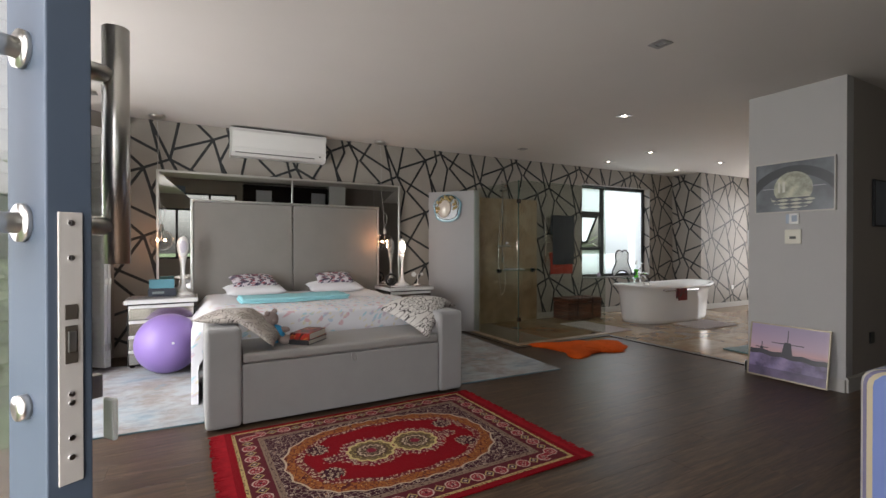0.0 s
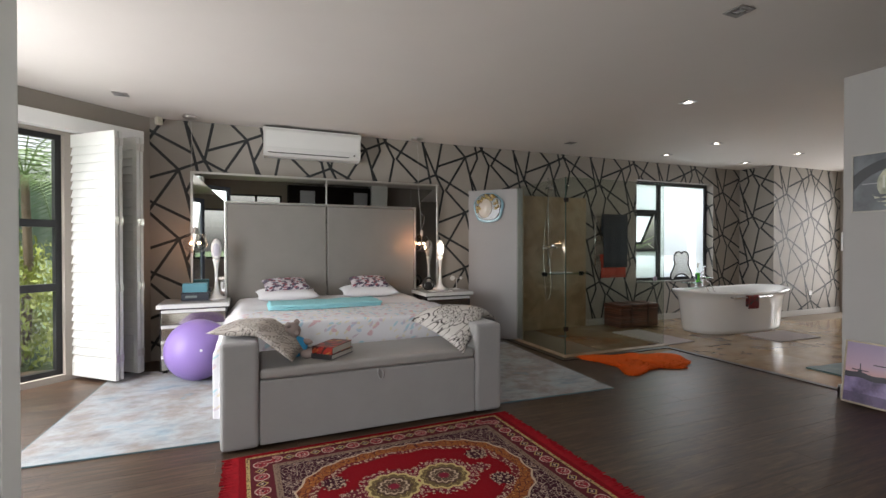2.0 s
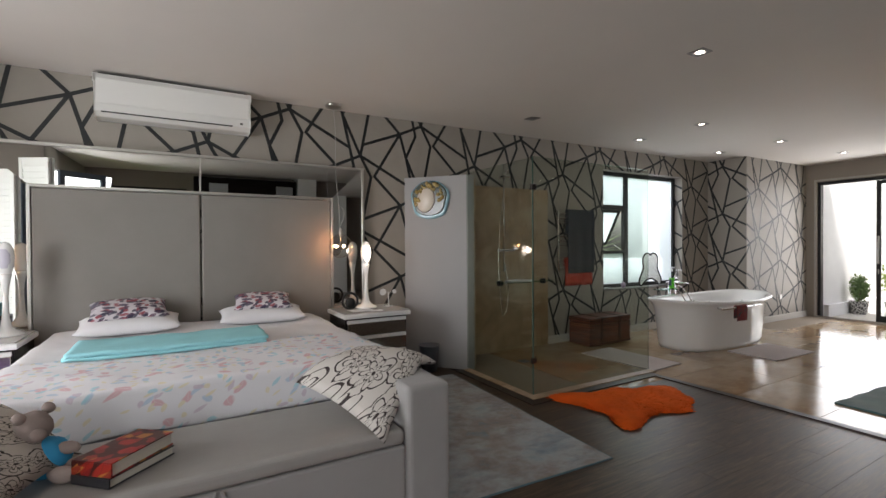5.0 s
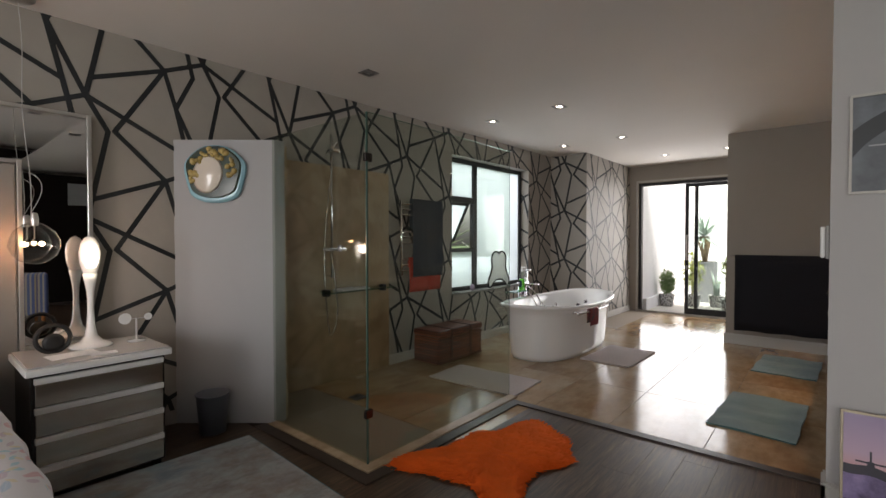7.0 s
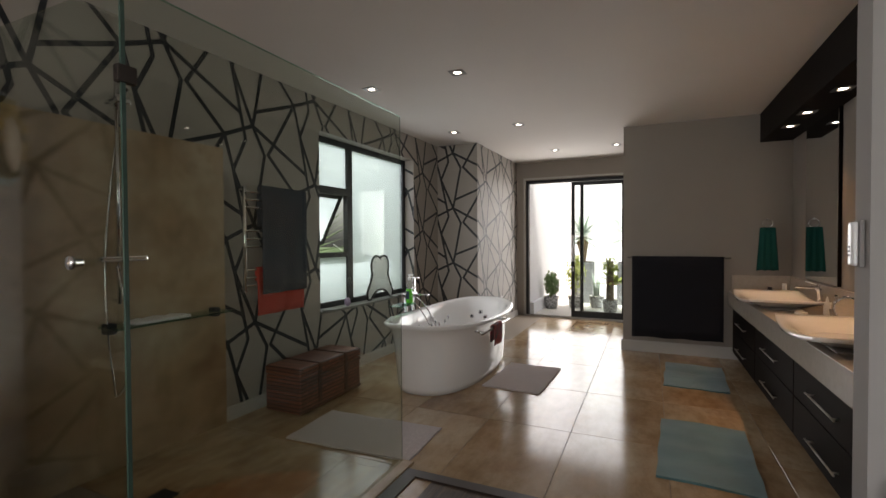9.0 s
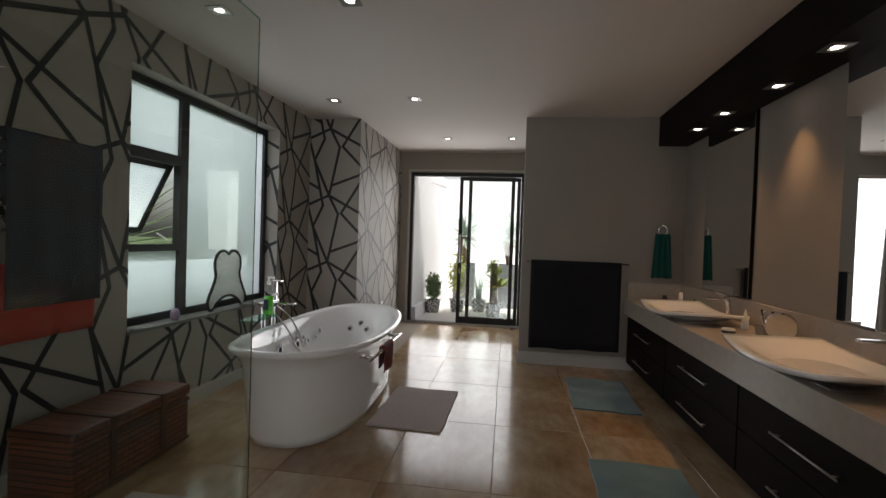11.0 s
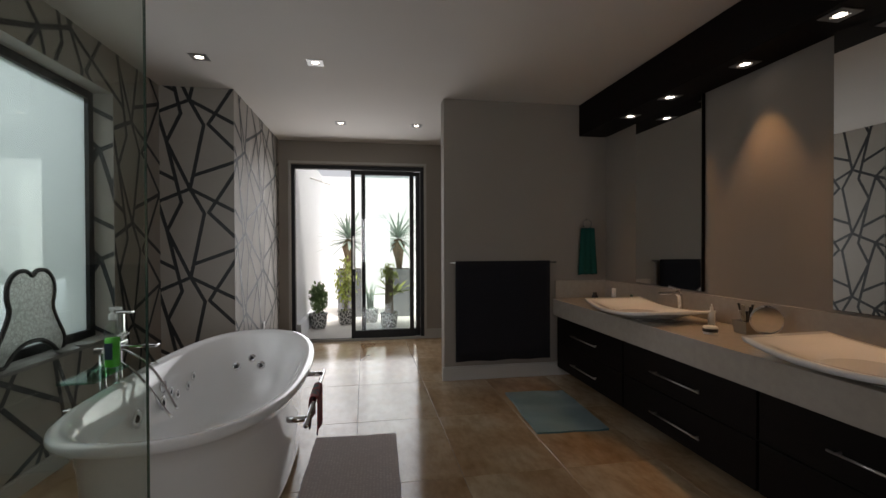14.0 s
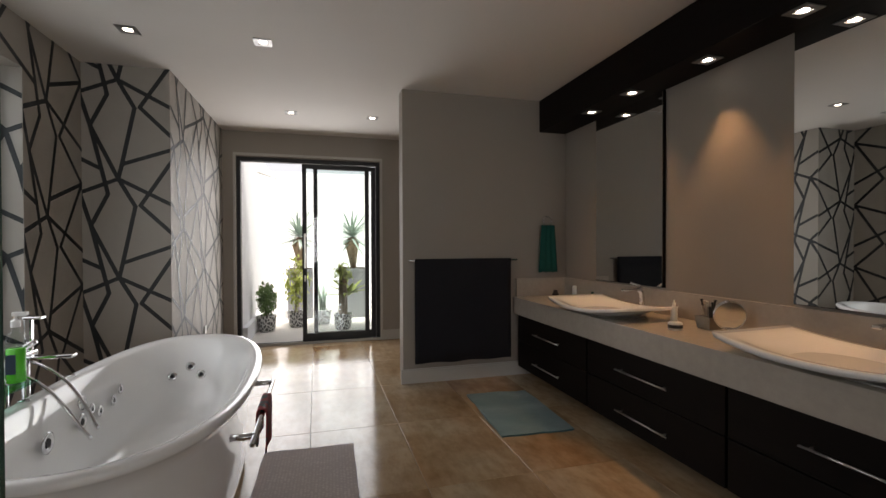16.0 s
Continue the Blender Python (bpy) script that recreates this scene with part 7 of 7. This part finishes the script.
def potted(name, label, x, y, kind):
    e = thing(name, label, "potted plant", (x, y, -.009))
    p = part("pot", turned([(.10, 0), (.125, .06), (.135, .2), (.145, .22), (.145, .24), (.125, .24), (.12, .2), (0, .2)], 28), POT, e, "black and white patterned pot", smooth=True)
    if kind == "shrub":
        part("stem", tube([(0, 0, .2), (.01, 0, .4)], .012, 8), BARK, e)
        part("foliage", join(leaves(1300, .15, .15, .25, .03, 3), bmesh.new()), LEAF, e, kind="stuff").matrix_basis = pose(0, 0, .48)
    elif kind == "vine":
        for k in range(3):
            part("cane", tube([(.03 * math.cos(k * 2), .03 * math.sin(k * 2), .2), (.05 * math.cos(k * 2 + 1), .05 * math.sin(k * 2 + 1), 1.0)], .006, 6), BARK, e)
        part("foliage", leaves(420, .20, .20, .42, .045, 8), LEAF2, e, kind="stuff").matrix_basis = pose(0, 0, .68)
    elif kind == "aloe":
        for k in range(7):
            a = k * 2.4
            b = tube([(.03 * math.cos(a), .03 * math.sin(a), .2), (.05 * math.cos(a), .05 * math.sin(a), .45), (.10 * math.cos(a), .10 * math.sin(a), .62 + .02 * k)], [.02, .016, .002], 6)
            part("leaf", b, AGAVE, e, smooth=True)
    else:
        part("trunk", tube([(0, 0, .2), (0, 0, .95)], [.07, .06], 12), BARK, e, "thick green stem")
        part("fronds", rosette(16, .42, .05, 5), LEAF2, e, "bright arching leaves", kind="stuff").matrix_basis = pose(.05, -.08, .5)
        part("foliage", leaves(160, .14, .14, .2, .04, 9), LEAF2, e, kind="stuff").matrix_basis = pose(0, 0, .85)


BARK = mat("grey_brown_bark", (.16, .12, .08), .9, vary=.3, scale=12, bmp=.6, bscale=40)
potted("shrub_pot", "dark green clipped shrub in a patterned pot in the yard", 12.46, 5.78, "shrub")
potted("vine_pot", "tall yellow-green climber in a patterned pot in the yard", 12.72, 5.36, "vine")
potted("aloe_pot", "small upright succulent in a patterned pot in the yard", 12.85, 4.97, "aloe")
potted("palm_pot", "bright arching plant in a patterned pot in the yard", 12.30, 4.68, "palm")


def planter(x, y, s):
    e = thing("tall_planter", "tall dark grey planter with a spiky grey-green agave on a trunk", "planter", (x, y, -.009))
    part("box", box(-.21, -.21, 0, .21, .21, .86, .01), mat("grey_planter", (.16, .165, .17), .6, vary=.08), e)
    part("soil", box(-.19, -.19, .861, .19, .19, .87), SOIL, e)
    part("trunk", tube([(0, 0, .86), (.02, .01, 1.08), (0, .02, 1.3), (0, .02, 1.42)], [.05, .08, .13, .06], 14), mat("dry_leaf_trunk", (.28, .20, .13), .95, vary=.4, scale=20, bmp=1, bscale=50), e, "trunk wrapped in dry leaves", smooth=True)
    part("crown", spikes(74, .58, .026, s), AGAVE, e, "spiky rosette of long leaves", kind="stuff").matrix_basis = pose(0, .02, 1.38)


planter(13.7, 5.33, 1)
planter(13.6, 4.42, 2)
lb = thing("wall_bracket", "thin grey bracket high on the yard side wall", "bracket")
part("arm", tube([(12.9, 5.95, 2.42), (13.0, 5.62, 2.32)], .012, 8), BRUSHED, lb)


def palm(x, y, h, seed, n=26):
    random.seed(seed)
    e = thing("palm_tree", "garden palm with long drooping fronds outside the bay window", "palm tree", (x, y, -.14))
    part("trunk", tube([(0, 0, 0), (.05, 0, h * .5), (0, .05, h)], [.06, .05, .04], 12), BARK, e, smooth=True)
    bm = bmesh.new()
    for k in range(n):
        f = bmesh.new()
        L = random.uniform(1.1, 1.6)
        for j in range(22):
            t = (j + 2) / 24
            px, pz = L * t, L * (.55 * t - .85 * t * t)
            for s in (-1, 1):
                q = .34 * (1 - t * .6)
                a = [(px, 0, pz), (px + .02, 0, pz), (px + q * .45, s * q, pz - q * .45)]
                f.faces.new([f.verts.new(p) for p in a])
        join(f, tube([(L * t, 0, L * (.55 * t - .85 * t * t)) for t in (0, .25, .5, .75, 1)], .008, 4))
        join(bm, f, pose(0, 0, 0, 0, random.uniform(-50, 25), k * 137.5))
    part("crown", bm, LEAF, e, "long feathered fronds", kind="stuff").matrix_basis = pose(0, .05, h)


palm(-2.6, 7.3, 1.7, 1)
palm(-3.6, 8.2, 2.4, 2)
palm(-3.4, 6.3, 2.2, 3)
palm(-1.7, 8.4, 2.3, 5)
for k, (x, y, r) in enumerate(((-2.3, 7.0, .6), (-3.0, 7.9, .9), (-1.6, 8.0, .7), (-3.3, 6.6, .9), (-2.3, 8.9, 1.0), (-4.4, 8.0, 1.2), (-4.2, 9.6, 1.4), (-3.6, 5.2, .8))):
    s = thing("garden_bush", "dense light green garden bush outside the bay window", "bush", (x, y, -.14))
    part("stem", tube([(0, 0, 0), (.02, 0, r * .7)], .03, 8), BARK, s)
    part("foliage", leaves(int(2600 * r), r, r, r * .9, .05, 20 + k, .3), LEAF if k % 2 else LEAF2, s, kind="stuff").matrix_basis = pose(0, 0, r * .85)
pw = thing("window_plants", "thin dry palm leaves outside the bathroom window", "plant", (7.65, 7.85, -.14))
part("stems", tube([(0, 0, 0), (0, 0, 1.2)], .03, 8), BARK, pw)
part("fronds", spikes(90, .85, .016, 11), LEAF, pw, kind="stuff").matrix_basis = pose(0, 0, 1.25)
ow = setting("outer_wall", prism([(5.5, 9.6), (9.5, 9.6), (9.5, 9.8), (5.5, 9.8)], -.13, 2.2), YARD)
hill = setting("backdrop_hills", prism([(-60, 40), (40, 70), (40, 74), (-64, 44)], -.3, 7), mat("far_green", (.08, .12, .08), .9, vary=.4, scale=.1))

# ---- floor pieces ----
def piece_floor(name, base, m, x0, y0, x1, y1, lx, ly, gap, offs, inside, z0, z1, label):
    """Pieces lx by ly laid in rows along x; each is cut to inside()'s spans of its row."""
    cache = {}
    j = 0
    y = y0
    while y < y1 - 1e-6:
        for a, b in inside(y + gap, y + ly - gap):
            x = x0 + (offs * j) % lx - lx
            while x < b:
                p, q = max(x, a), min(x + lx, b)
                if q - p > .03:
                    w = round(q - p - gap, 3)
                    if w not in cache:
                        bm = box(-w / 2, -(ly - gap) / 2, z0, w / 2, (ly - gap) / 2, z1, .0004 if gap < .001 else .0012, 1)
                        me = bpy.data.meshes.new(name)
                        bm.to_mesh(me)
                        bm.free()
                        me.materials.append(m)
                        cache[w] = me
                    ob = new(name, cache[w])
                    ob.parent = base
                    ob.matrix_basis = Matrix.Translation(((p + q) / 2, y + ly / 2, 0))
                x += lx
        y += ly
        j += 1


def wood_spans(ya, yb):
    if yb <= 2.5:
        return [(-.19 if ya < 1.5 else -.3, 8.39)]
    hi = 5.66 if yb < 5.24 else 4.08
    return [(-2.0 if ya > 2.9 else -.3, hi)]


def tile_spans(ya, yb):
    if yb <= 5.30 + .1 and ya < 5.2:
        if ya < 3.5:
            return [(5.73, 9.335)]
        return [(5.73, 11.5)]
    return [(4.21, 11.5)] if yb < 6.25 else [(4.21, 9.375)]


piece_floor("plank", FLOOR_W, WOOD, -2.0, -1.6, 6, 7.04, 1.32, .18, .0008, .47, wood_spans, -.007, 0, "")
piece_floor("tile", FLOOR_T, TRAV, 5.74, 2.715, 11.5, 6.8, .90, .60, .003, 0, tile_spans, -.0035, .0005, "")
print("objects", len(bpy.data.objects))
